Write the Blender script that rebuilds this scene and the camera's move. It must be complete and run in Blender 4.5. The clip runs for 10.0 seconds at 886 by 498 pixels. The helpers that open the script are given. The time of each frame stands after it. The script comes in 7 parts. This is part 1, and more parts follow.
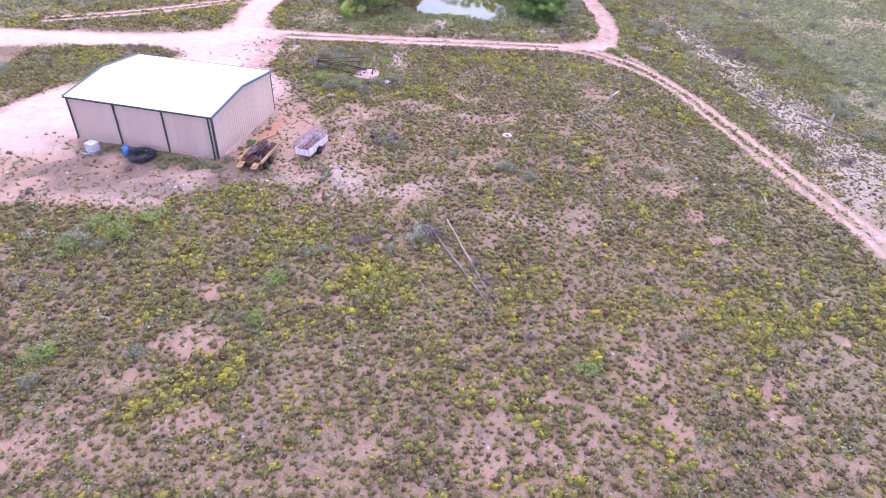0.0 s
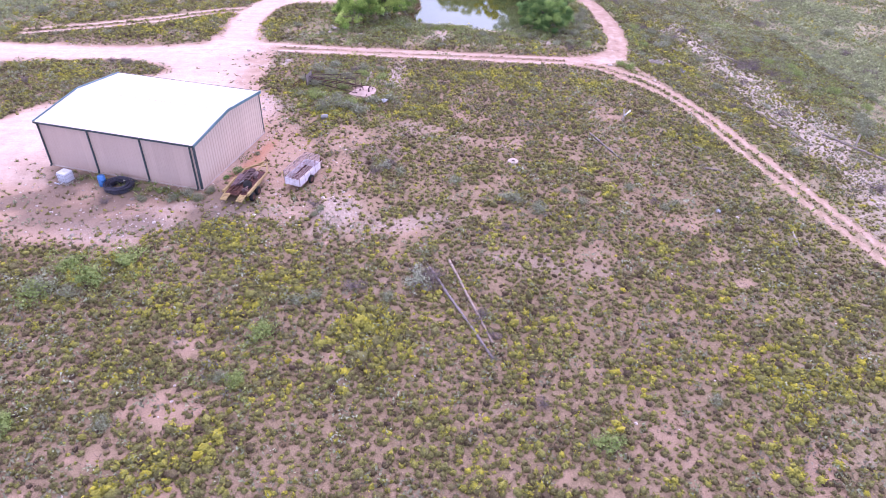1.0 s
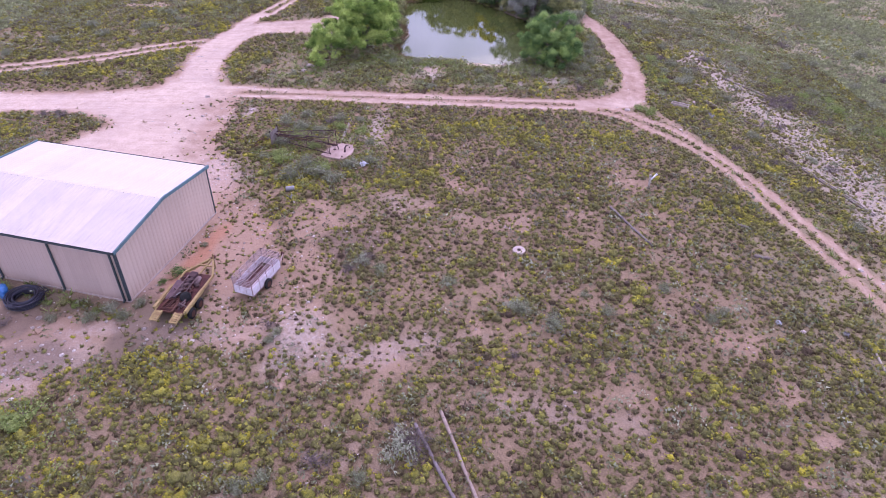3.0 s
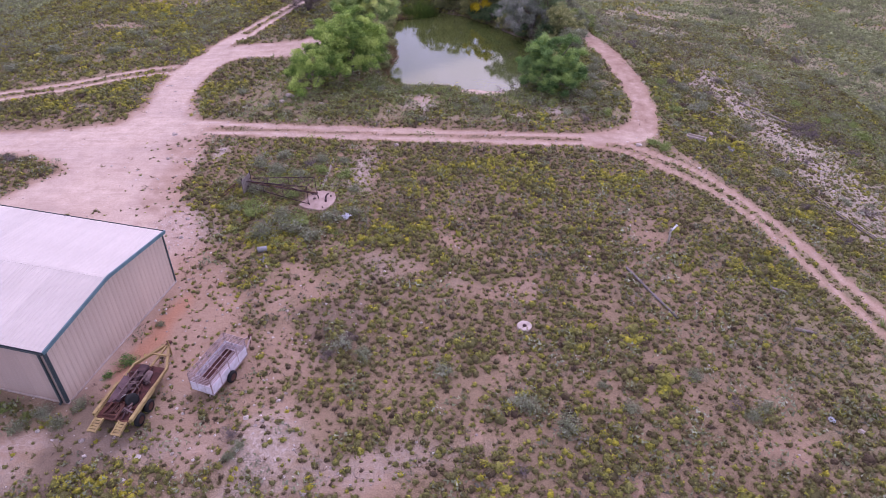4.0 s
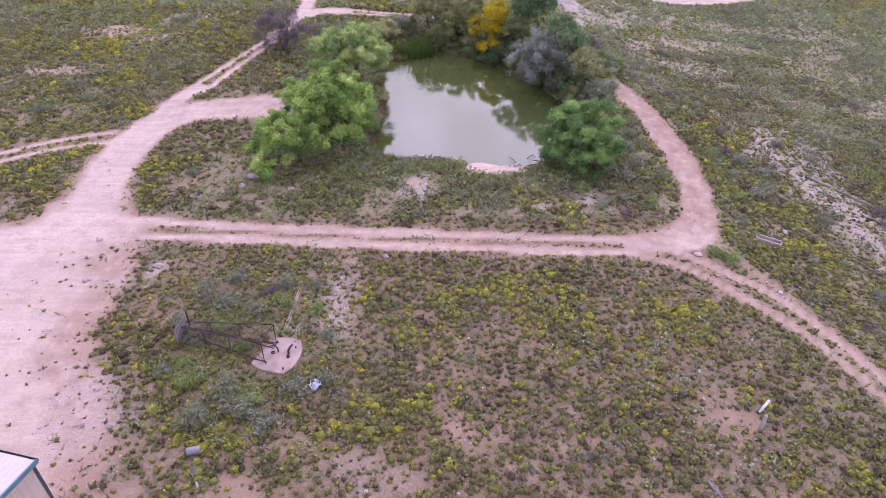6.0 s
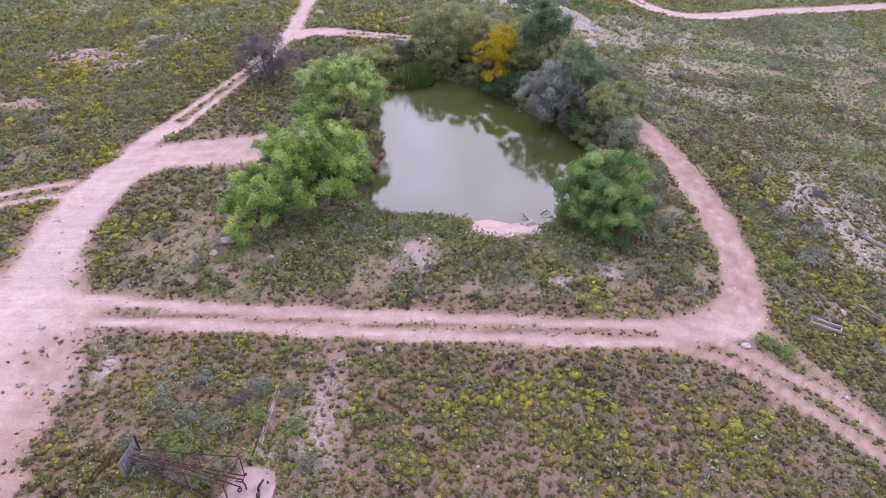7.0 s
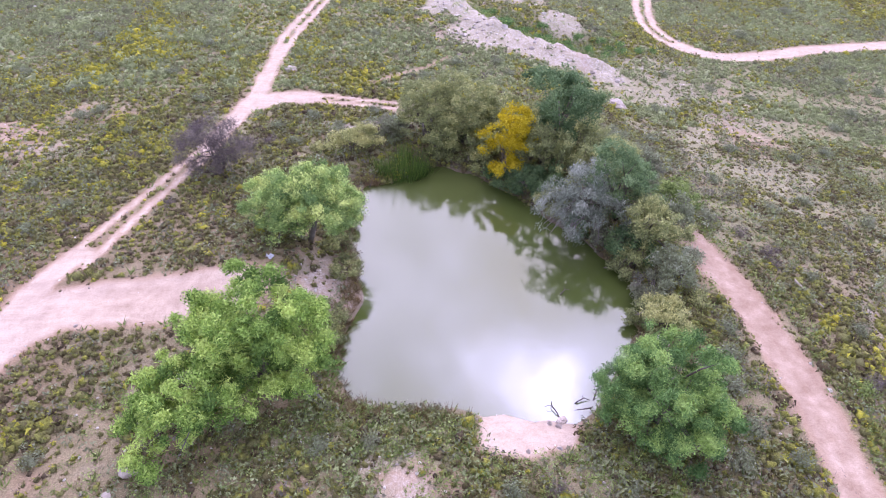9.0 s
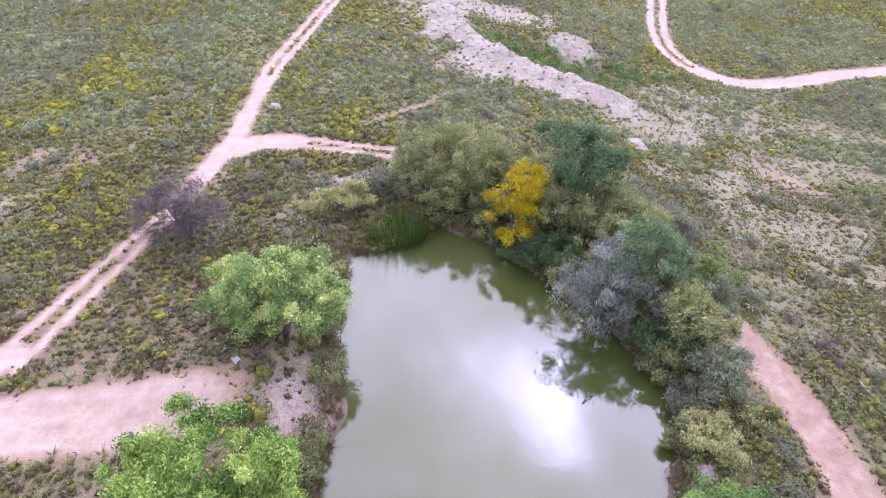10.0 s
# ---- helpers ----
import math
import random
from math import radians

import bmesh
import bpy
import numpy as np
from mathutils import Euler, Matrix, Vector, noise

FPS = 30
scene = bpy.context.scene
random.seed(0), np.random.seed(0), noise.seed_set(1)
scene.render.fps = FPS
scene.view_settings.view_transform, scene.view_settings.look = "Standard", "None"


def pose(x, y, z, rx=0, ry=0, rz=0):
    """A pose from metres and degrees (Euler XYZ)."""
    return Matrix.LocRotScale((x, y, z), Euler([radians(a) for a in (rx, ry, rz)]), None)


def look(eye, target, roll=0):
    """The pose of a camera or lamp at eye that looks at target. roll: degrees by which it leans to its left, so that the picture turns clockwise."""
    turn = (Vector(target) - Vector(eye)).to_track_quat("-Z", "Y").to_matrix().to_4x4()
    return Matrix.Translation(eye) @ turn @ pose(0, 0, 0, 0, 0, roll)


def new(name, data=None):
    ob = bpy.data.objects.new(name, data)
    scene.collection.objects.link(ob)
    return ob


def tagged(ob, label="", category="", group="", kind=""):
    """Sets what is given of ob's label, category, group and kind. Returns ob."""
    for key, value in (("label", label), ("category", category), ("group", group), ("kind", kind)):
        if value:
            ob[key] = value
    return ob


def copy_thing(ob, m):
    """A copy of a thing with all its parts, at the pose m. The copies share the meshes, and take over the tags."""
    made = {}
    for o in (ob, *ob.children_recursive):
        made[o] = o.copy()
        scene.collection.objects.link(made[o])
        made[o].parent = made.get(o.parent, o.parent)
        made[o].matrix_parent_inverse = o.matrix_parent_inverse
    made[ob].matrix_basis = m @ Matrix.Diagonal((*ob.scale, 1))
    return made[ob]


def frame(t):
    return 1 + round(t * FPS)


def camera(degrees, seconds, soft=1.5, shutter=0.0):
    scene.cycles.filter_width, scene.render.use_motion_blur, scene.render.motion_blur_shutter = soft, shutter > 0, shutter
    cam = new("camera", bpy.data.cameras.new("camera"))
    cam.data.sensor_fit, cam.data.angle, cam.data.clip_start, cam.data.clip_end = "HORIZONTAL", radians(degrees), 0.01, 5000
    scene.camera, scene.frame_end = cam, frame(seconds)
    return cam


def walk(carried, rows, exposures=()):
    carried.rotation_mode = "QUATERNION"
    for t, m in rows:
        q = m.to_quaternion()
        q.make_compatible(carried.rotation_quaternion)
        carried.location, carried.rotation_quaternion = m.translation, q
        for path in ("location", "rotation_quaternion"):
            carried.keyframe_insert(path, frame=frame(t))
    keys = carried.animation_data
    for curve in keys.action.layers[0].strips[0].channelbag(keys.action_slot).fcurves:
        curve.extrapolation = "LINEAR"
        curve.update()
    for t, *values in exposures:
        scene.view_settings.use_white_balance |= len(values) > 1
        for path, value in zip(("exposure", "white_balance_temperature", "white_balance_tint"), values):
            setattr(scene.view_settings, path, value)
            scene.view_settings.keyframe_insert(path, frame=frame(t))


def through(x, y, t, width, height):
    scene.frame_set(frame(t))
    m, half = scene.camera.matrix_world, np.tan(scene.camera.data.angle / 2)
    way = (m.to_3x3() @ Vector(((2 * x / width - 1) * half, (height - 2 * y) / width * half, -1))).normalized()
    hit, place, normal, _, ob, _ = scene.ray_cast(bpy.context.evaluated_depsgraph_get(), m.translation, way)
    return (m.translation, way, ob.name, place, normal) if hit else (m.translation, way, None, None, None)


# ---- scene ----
cam = camera(67.5, 10.0, 0.45)
EXPOSURES = [(0.0, 1.04, 7950, 26), (2.5, 0.68, 8000, 28), (4.0, 0.2, 8550, 29), (4.5, 0.17, 8600, 29), (5.5, 0.46, 8450, 26), (7.0, 0.43, 8350, 20), (7.5, 0.44, 8350, 18), (8.5, 0.82, 8350, 17), (9.5, 0.86, 8400, 16)]
PATH = [
    (0, (-0.885, -36.093, 24.179), (-0.855, -34.479, 22.998), 1.6),
    (0.5, (-0.993, -33.923, 24.161), (-0.964, -32.312, 22.977), 1.6),
    (1, (-1.055, -31.548, 24.19), (-1.022, -29.937, 23.005), 1.6),
    (1.5, (-1.012, -28.943, 24.22), (-0.981, -27.332, 23.035), 1.4),
    (2, (-0.886, -26.167, 24.258), (-0.857, -24.559, 23.07), 1.3),
    (2.5, (-0.742, -23.15, 24.27), (-0.703, -21.542, 23.081), 1.2),
    (2.7, (-0.699, -21.884, 24.285), (-0.658, -20.278, 23.094), 1.2),
    (3.8, (-0.409, -14.451, 24.372), (-0.353, -12.85, 23.175), 0.9),
    (4, (-0.368, -13.079, 24.376), (-0.311, -11.478, 23.179), 0.8),
    (4.5, (-0.331, -9.514, 24.385), (-0.273, -7.916, 23.185), 0.8),
    (5, (-0.328, -5.846, 24.362), (-0.266, -4.251, 23.157), 0.8),
    (5.5, (-0.328, -2.101, 24.451), (-0.267, -0.511, 23.24), 0.8),
    (5.6, (-0.327, -1.346, 24.464), (-0.267, 0.243, 23.252), 0.8),
    (5.7, (-0.329, -0.587, 24.478), (-0.266, 1.002, 23.265), 0.8),
    (6.8, (-0.391, 7.852, 24.682), (-0.321, 9.433, 23.458), 1.3),
    (7, (-0.356, 9.466, 24.71), (-0.284, 11.045, 23.485), 1.2),
    (7.5, (-0.216, 13.469, 24.823), (-0.142, 15.045, 23.594), 1.2),
    (8, (-0.054, 17.525, 24.909), (0.021, 19.097, 23.675), 1.3),
    (8.5, (0.109, 21.533, 24.986), (0.186, 23.104, 23.751), 1.2),
    (9, (0.282, 25.546, 25.035), (0.357, 27.116, 23.798), 1.2),
    (9.5, (0.448, 29.51, 25.059), (0.523, 31.079, 23.821), 1.3),
    (10, (0.632, 33.439, 25.048), (0.703, 35.007, 23.809), 1.2),
]
walk(cam, [(t, look(eye, target, roll)) for t, eye, target, roll in PATH], EXPOSURES)

# ---- sky, sun ----
SUN_EL, SUN_AZ = 49.5, 14.5          # degrees: height, and turn from +y towards +x
world = bpy.data.worlds.new("overcast_sky")
scene.world = world
world.use_nodes = True
wn, wl = world.node_tree.nodes, world.node_tree.links
wn.clear()
w_out, w_bg = wn.new("ShaderNodeOutputWorld"), wn.new("ShaderNodeBackground")
sky = wn.new("ShaderNodeTexSky")
sky.sky_type, sky.sun_disc = "NISHITA", False
sky.sun_elevation, sky.sun_rotation = radians(SUN_EL), radians(SUN_AZ)
sky_gain = wn.new("ShaderNodeMixRGB")
sky_gain.blend_type, sky_gain.inputs[0].default_value = "MULTIPLY", 1.0
sky_gain.inputs[2].default_value = (0.15, 0.15, 0.15, 1)
w_co, w_noise, w_ramp, w_mix = wn.new("ShaderNodeTexCoord"), wn.new("ShaderNodeTexNoise"), wn.new("ShaderNodeValToRGB"), wn.new("ShaderNodeMixRGB")
w_noise.inputs["Scale"].default_value, w_noise.inputs["Detail"].default_value, w_noise.inputs["Roughness"].default_value = 2.3, 5.0, 0.55
w_ramp.color_ramp.elements[0].position, w_ramp.color_ramp.elements[0].color = 0.36, (0.25, 0.28, 0.50, 1)
w_ramp.color_ramp.elements[1].position, w_ramp.color_ramp.elements[1].color = 0.64, (1.24, 1.36, 2.2, 1)
w_gap = wn.new("ShaderNodeValToRGB")
w_gap.color_ramp.elements[0].position, w_gap.color_ramp.elements[0].color = 0.40, (0.25, 0.25, 0.25, 1)
w_gap.color_ramp.elements[1].position, w_gap.color_ramp.elements[1].color = 0.56, (0.95, 0.95, 0.95, 1)
wl.new(w_noise.outputs["Fac"], w_gap.inputs[0])
wl.new(w_gap.outputs[0], w_mix.inputs[0])
# hazy sun behind thin cloud: the cloud grows brighter towards it
_se, _sa = radians(SUN_EL), radians(SUN_AZ)
w_dot, w_p1, w_p2, w_m1, w_m2 = wn.new("ShaderNodeVectorMath"), *[wn.new("ShaderNodeMath") for _ in range(4)]
w_dot.operation, w_dot.inputs[1].default_value = "DOT_PRODUCT", (math.sin(_sa) * math.cos(_se), math.cos(_sa) * math.cos(_se), math.sin(_se))
w_clip = wn.new("ShaderNodeMath")
w_clip.operation, w_clip.inputs[1].default_value = "MAXIMUM", 0.0
for nd, op, v in ((w_p1, "POWER", 8.0), (w_p2, "POWER", 460.0), (w_m1, "MULTIPLY", 2.55), (w_m2, "MULTIPLY_ADD", 7.0)):
    nd.operation, nd.inputs[1].default_value = op, v
w_haze = wn.new("ShaderNodeMixRGB")
w_haze.blend_type, w_haze.inputs[0].default_value = "MULTIPLY", 1.0
w_sum = wn.new("ShaderNodeMixRGB")
w_sum.blend_type, w_sum.inputs[0].default_value = "ADD", 1.0
w_warp, w_far = wn.new("ShaderNodeTexNoise"), wn.new("ShaderNodeVectorMath")
w_warp.inputs["Scale"].default_value, w_warp.inputs["Detail"].default_value = 7.0, 4.0
w_far.operation, w_far.inputs[1].default_value = "MULTIPLY_ADD", (0.22, 0.22, 0.22)
w_back = wn.new("ShaderNodeVectorMath")
w_back.operation, w_back.inputs[1].default_value = "SUBTRACT", (0.11, 0.11, 0.11)
w_unit = wn.new("ShaderNodeVectorMath")
w_unit.operation = "NORMALIZE"
wl.new(w_co.outputs["Generated"], w_warp.inputs["Vector"])
wl.new(w_warp.outputs["Color"], w_far.inputs[0])
wl.new(w_co.outputs["Generated"], w_far.inputs[2])
wl.new(w_far.outputs[0], w_back.inputs[0])
wl.new(w_back.outputs[0], w_unit.inputs[0])
wl.new(w_unit.outputs[0], w_dot.inputs[0])
wl.new(w_dot.outputs["Value"], w_clip.inputs[0])
wl.new(w_clip.outputs[0], w_p1.inputs[0])
wl.new(w_clip.outputs[0], w_p2.inputs[0])
wl.new(w_p1.outputs[0], w_m1.inputs[0])
wl.new(w_p2.outputs[0], w_m2.inputs[0])
wl.new(w_m1.outputs[0], w_m2.inputs[2])
w_tint = wn.new("ShaderNodeMixRGB")
w_tint.blend_type, w_tint.inputs[0].default_value, w_tint.inputs[2].default_value = "MULTIPLY", 1.0, (1.0, 1.03, 1.3, 1)
wl.new(w_m2.outputs[0], w_tint.inputs[1])
wl.new(w_tint.outputs[0], w_haze.inputs[1])
wl.new(w_ramp.outputs[0], w_haze.inputs[2])
wl.new(w_mix.outputs[0], w_sum.inputs[1])
wl.new(w_haze.outputs[0], w_sum.inputs[2])
wl.new(w_co.outputs["Generated"], w_noise.inputs["Vector"])
wl.new(w_noise.outputs["Fac"], w_ramp.inputs[0])
wl.new(sky.outputs[0], sky_gain.inputs[1])
wl.new(sky_gain.outputs[0], w_mix.inputs[1])
wl.new(w_ramp.outputs[0], w_mix.inputs[2])
# haze: the whole sky pales towards the horizon
w_sep, w_low, w_pow, w_amt = wn.new("ShaderNodeSeparateXYZ"), *[wn.new("ShaderNodeMath") for _ in range(3)]
w_low.operation, w_low.use_clamp, w_low.inputs[0].default_value = "SUBTRACT", True, 1.0
w_pow.operation, w_pow.inputs[1].default_value = "POWER", 3.0
w_amt.operation, w_amt.inputs[1].default_value = "MULTIPLY", 1.5
w_pale, w_all = wn.new("ShaderNodeMixRGB"), wn.new("ShaderNodeMixRGB")
w_pale.blend_type, w_pale.inputs[0].default_value, w_pale.inputs[2].default_value = "MULTIPLY", 1.0, (0.42, 0.80, 1.70, 1)
w_all.blend_type, w_all.inputs[0].default_value = "ADD", 1.0
wl.new(w_co.outputs["Generated"], w_sep.inputs[0])
wl.new(w_sep.outputs["Z"], w_low.inputs[1])
wl.new(w_low.outputs[0], w_pow.inputs[0])
wl.new(w_pow.outputs[0], w_amt.inputs[0])
wl.new(w_amt.outputs[0], w_pale.inputs[1])
wl.new(w_sum.outputs[0], w_all.inputs[1])
wl.new(w_pale.outputs[0], w_all.inputs[2])
wl.new(w_all.outputs[0], w_bg.inputs[0])
wl.new(w_bg.outputs[0], w_out.inputs[0])
w_bg.inputs[1].default_value = 0.83
sun = new("sun", bpy.data.lights.new("sun", "SUN"))
sun.data.energy, sun.data.angle, sun.data.color = 0.5, radians(60), (1.0, 0.95, 0.9)
sun.matrix_world = look((0, 0, 60), (-math.sin(_sa) * math.cos(_se) * 40, -math.cos(_sa) * math.cos(_se) * 40, 60 - math.sin(_se) * 40))


# ---- materials ----
def mat_nodes(name, rough=0.8, metal=0.0, spec=0.3):
    m = bpy.data.materials.new(name)
    m.use_nodes = True
    n, l = m.node_tree.nodes, m.node_tree.links
    b = n["Principled BSDF"]
    b.inputs["Roughness"].default_value, b.inputs["Metallic"].default_value = rough, metal
    b.inputs["Specular IOR Level"].default_value = spec
    return m, n, l, b


def noise_node(n, l, scale, detail=4.0, rough=0.6, vec=None):
    t = n.new("ShaderNodeTexNoise")
    t.inputs["Scale"].default_value, t.inputs["Detail"].default_value, t.inputs["Roughness"].default_value = scale, detail, rough
    if vec is not None:
        l.new(vec, t.inputs["Vector"])
    return t.outputs["Fac"]


def ramp_node(n, l, fac, stops):
    r = n.new("ShaderNodeValToRGB")
    e = r.color_ramp.elements
    while len(e) < len(stops):
        e.new(0.5)
    for i, (p, c) in enumerate(stops):
        e[i].position, e[i].color = p, (*c, 1)
    l.new(fac, r.inputs[0])
    return r.outputs[0]


def mix_node(n, l, fac, a, b, mode="MIX"):
    m = n.new("ShaderNodeMixRGB")
    m.blend_type = mode
    for i, v in enumerate((fac, a, b)):
        if hasattr(v, "is_output"):
            l.new(v, m.inputs[i])
        elif i == 0:
            m.inputs[0].default_value = v
        else:
            m.inputs[i].default_value = (*v, 1)
    return m.outputs[0]


def math_node(n, l, op, a, b=0.5, clamp=False):
    m = n.new("ShaderNodeMath")
    m.operation, m.use_clamp = op, clamp
    for i, v in enumerate((a, b)):
        if hasattr(v, "is_output"):
            l.new(v, m.inputs[i])
        else:
            m.inputs[i].default_value = v
    return m.outputs[0]


def bump_node(n, l, b, height, strength, dist):
    k = n.new("ShaderNodeBump")
    k.inputs["Strength"].default_value, k.inputs["Distance"].default_value = strength, dist
    l.new(height, k.inputs["Height"])
    l.new(k.outputs[0], b.inputs["Normal"])


def worn(name, base, dark, scale=3.0, fine=40.0, rough=0.7, metal=0.0, spec=0.3, bump=0.2, amount=0.5):
    """A surface with large stains and fine grain between two colours."""
    m, n, l, b = mat_nodes(name, rough, metal, spec)
    co = n.new("ShaderNodeTexCoord").outputs["Object"]
    big, small = noise_node(n, l, scale, 5, 0.65, co), noise_node(n, l, fine, 3, 0.6, co)
    f = math_node(n, l, "ADD", math_node(n, l, "MULTIPLY", big, 0.7), math_node(n, l, "MULTIPLY", small, 0.3))
    c = ramp_node(n, l, f, [(0.5 - amount * 0.3, dark), (0.5 + amount * 0.2, base)])
    rnd = n.new("ShaderNodeObjectInfo").outputs["Random"]
    v = ramp_node(n, l, rnd, [(0, (0.92, 0.92, 0.92)), (1, (1.05, 1.05, 1.05))])
    l.new(mix_node(n, l, 1.0, c, v, "MULTIPLY"), b.inputs["Base Color"])
    bump_node(n, l, b, small, bump, 0.01)
    return m


def leafy(name, stops, rough=0.75, speck=0.0, fine=19.0, through=0.42):
    """Foliage: plant-to-plant tone and painted top light from the mesh's own tone, leaf-to-leaf change from each
    island, twig and flower mottling from fine noise.
    """
    m, n, l, b = mat_nodes(name, rough, 0, 0.25)
    t = n.new("ShaderNodeAttribute")
    t.attribute_name = "tone"
    isl = n.new("ShaderNodeNewGeometry").outputs["Random Per Island"]
    f = math_node(n, l, "ADD", t.outputs["Fac"], math_node(n, l, "MULTIPLY", math_node(n, l, "SUBTRACT", isl, 0.5), 0.22))
    v = ramp_node(n, l, isl, [(0, (0.75, 0.75, 0.75)), (1, (1.2, 1.2, 1.2))])
    if speck:
        co = n.new("ShaderNodeTexCoord").outputs["Object"]
        mottle, tiny = noise_node(n, l, fine, 3, 0.6, co), noise_node(n, l, fine * 2.3, 2, 0.6, co)
        f = math_node(n, l, "ADD", f, math_node(n, l, "MULTIPLY", math_node(n, l, "SUBTRACT", mottle, 0.5), speck * 2.2))
        v = mix_node(n, l, 1.0, v, ramp_node(n, l, tiny, [(0.34, (0.55, 0.52, 0.5)), (0.5, (1, 1, 1)), (0.68, (1.38, 1.38, 1.34))]), "MULTIPLY")
        bump_node(n, l, b, math_node(n, l, "ADD", mottle, math_node(n, l, "MULTIPLY", tiny, 0.5)), 0.9, 0.09)
    c = ramp_node(n, l, math_node(n, l, "ADD", f, 0.0, True), stops)
    col = mix_node(n, l, 1.0, c, v, "MULTIPLY")
    l.new(col, b.inputs["Base Color"])
    tr = n.new("ShaderNodeBsdfTranslucent")
    l.new(col, tr.inputs["Color"])
    ms = n.new("ShaderNodeMixShader")
    ms.inputs[0].default_value = through
    l.new(b.outputs[0], ms.inputs[1])
    l.new(tr.outputs[0], ms.inputs[2])
    l.new(ms.outputs[0], n["Material Output"].inputs[0])
    return m


def ground_material():
    m, n, l, b = mat_nodes("sandy_ground", 0.95, 0, 0.1)
    co = n.new("ShaderNodeTexCoord").outputs["Object"]

    def attr(k):
        a = n.new("ShaderNodeAttribute")
        a.attribute_name = k
        return a.outputs["Fac"]
    big, mid, fine, grit = noise_node(n, l, 0.16, 4, 0.6, co), noise_node(n, l, 1.1, 5, 0.65, co), noise_node(n, l, 5.5, 4, 0.7, co), noise_node(n, l, 17, 3, 0.65, co)
    soil = ramp_node(n, l, mid, [(0.3, (0.27, 0.178, 0.126)), (0.55, (0.375, 0.256, 0.186)), (0.75, (0.48, 0.345, 0.263))])
    soil = mix_node(n, l, ramp_node(n, l, big, [(0.4, (0, 0, 0)), (0.65, (0.45, 0.45, 0.45))]), soil, (0.31, 0.226, 0.162))
    litter = ramp_node(n, l, math_node(n, l, "ADD", math_node(n, l, "MULTIPLY", fine, 0.65), math_node(n, l, "MULTIPLY", mid, 0.35)), [(0.40, (0, 0, 0)), (0.56, (0.8, 0.8, 0.8))])
    soil = mix_node(n, l, litter, soil, ramp_node(n, l, grit, [(0.35, (0.150, 0.108, 0.068)), (0.65, (0.285, 0.208, 0.135))]))
    soil = mix_node(n, l, math_node(n, l, "MULTIPLY", attr("litter"), 0.62), soil, ramp_node(n, l, grit, [(0.3, (0.155, 0.115, 0.078)), (0.7, (0.295, 0.222, 0.152))]))
    small = noise_node(n, l, 3.1, 5, 0.72, co)
    mat_of = math_node(n, l, "MULTIPLY", attr("litter"), ramp_node(n, l, small, [(0.44, (0, 0, 0)), (0.60, (0.75, 0.75, 0.75))]))
    soil = mix_node(n, l, mat_of, soil, ramp_node(n, l, grit, [(0.34, (0.095, 0.070, 0.042)), (0.5, (0.175, 0.130, 0.080)), (0.68, (0.28, 0.205, 0.132))]))
    gr = math_node(n, l, "MULTIPLY", attr("green"), ramp_node(n, l, fine, [(0.25, (0.4, 0.4, 0.4)), (0.6, (1, 1, 1))]))
    soil = mix_node(n, l, gr, soil, ramp_node(n, l, grit, [(0.32, (0.16, 0.155, 0.09)), (0.5, (0.25, 0.24, 0.145)), (0.7, (0.36, 0.335, 0.22))]))
    track = ramp_node(n, l, math_node(n, l, "ADD", math_node(n, l, "MULTIPLY", mid, 0.6), math_node(n, l, "MULTIPLY", fine, 0.4)), [(0.30, (0.42, 0.308, 0.246)), (0.52, (0.56, 0.435, 0.362)), (0.72, (0.66, 0.542, 0.466))])
    track = mix_node(n, l, ramp_node(n, l, big, [(0.42, (0, 0, 0)), (0.62, (0.45, 0.45, 0.45))]), track, (0.42, 0.32, 0.285))
    mp = n.new("ShaderNodeMapping")
    mp.inputs["Rotation"].default_value, mp.inputs["Scale"].default_value = (0, 0, radians(4)), (0.22, 2.6, 1)
    l.new(co, mp.inputs["Vector"])
    streak = noise_node(n, l, 1.0, 4, 0.65, mp.outputs[0])
    track = mix_node(n, l, 0.3, track, ramp_node(n, l, streak, [(0.34, (0.72, 0.70, 0.69)), (0.5, (1, 1, 1)), (0.68, (1.13, 1.14, 1.15))]), "MULTIPLY")
    track = mix_node(n, l, ramp_node(n, l, grit, [(0.60, (0, 0, 0)), (0.70, (0.55, 0.55, 0.55))]), track, (0.29, 0.225, 0.20))
    track = mix_node(n, l, attr("earth"), track, ramp_node(n, l, mid, [(0.3, (0.29, 0.185, 0.140)), (0.5, (0.38, 0.262, 0.205)), (0.7, (0.50, 0.365, 0.30))]))
    worn_in = attr("dirt")
    soil = mix_node(n, l, ramp_node(n, l, worn_in, [(0.05, (0, 0, 0)), (0.5, (0.85, 0.85, 0.85))]), soil, ramp_node(n, l, fine, [(0.3, (0.31, 0.195, 0.138)), (0.7, (0.48, 0.33, 0.26))]))
    soil = mix_node(n, l, ramp_node(n, l, worn_in, [(0.35, (0, 0, 0)), (0.85, (1, 1, 1))]), soil, track)
    ch = math_node(n, l, "MULTIPLY", attr("chalk"), ramp_node(n, l, fine, [(0.32, (0.25, 0.25, 0.25)), (0.57, (1, 1, 1))]))
    ch = math_node(n, l, "MULTIPLY", ch, ramp_node(n, l, small, [(0.38, (0.35, 0.35, 0.35)), (0.58, (1, 1, 1))]))
    soil = mix_node(n, l, ch, soil, ramp_node(n, l, grit, [(0.3, (0.34, 0.28, 0.255)), (0.65, (0.62, 0.54, 0.51))]))
    soil = mix_node(n, l, attr("red"), soil, (0.42, 0.20, 0.125))
    soil = mix_node(n, l, attr("mud"), soil, (0.135, 0.105, 0.085))
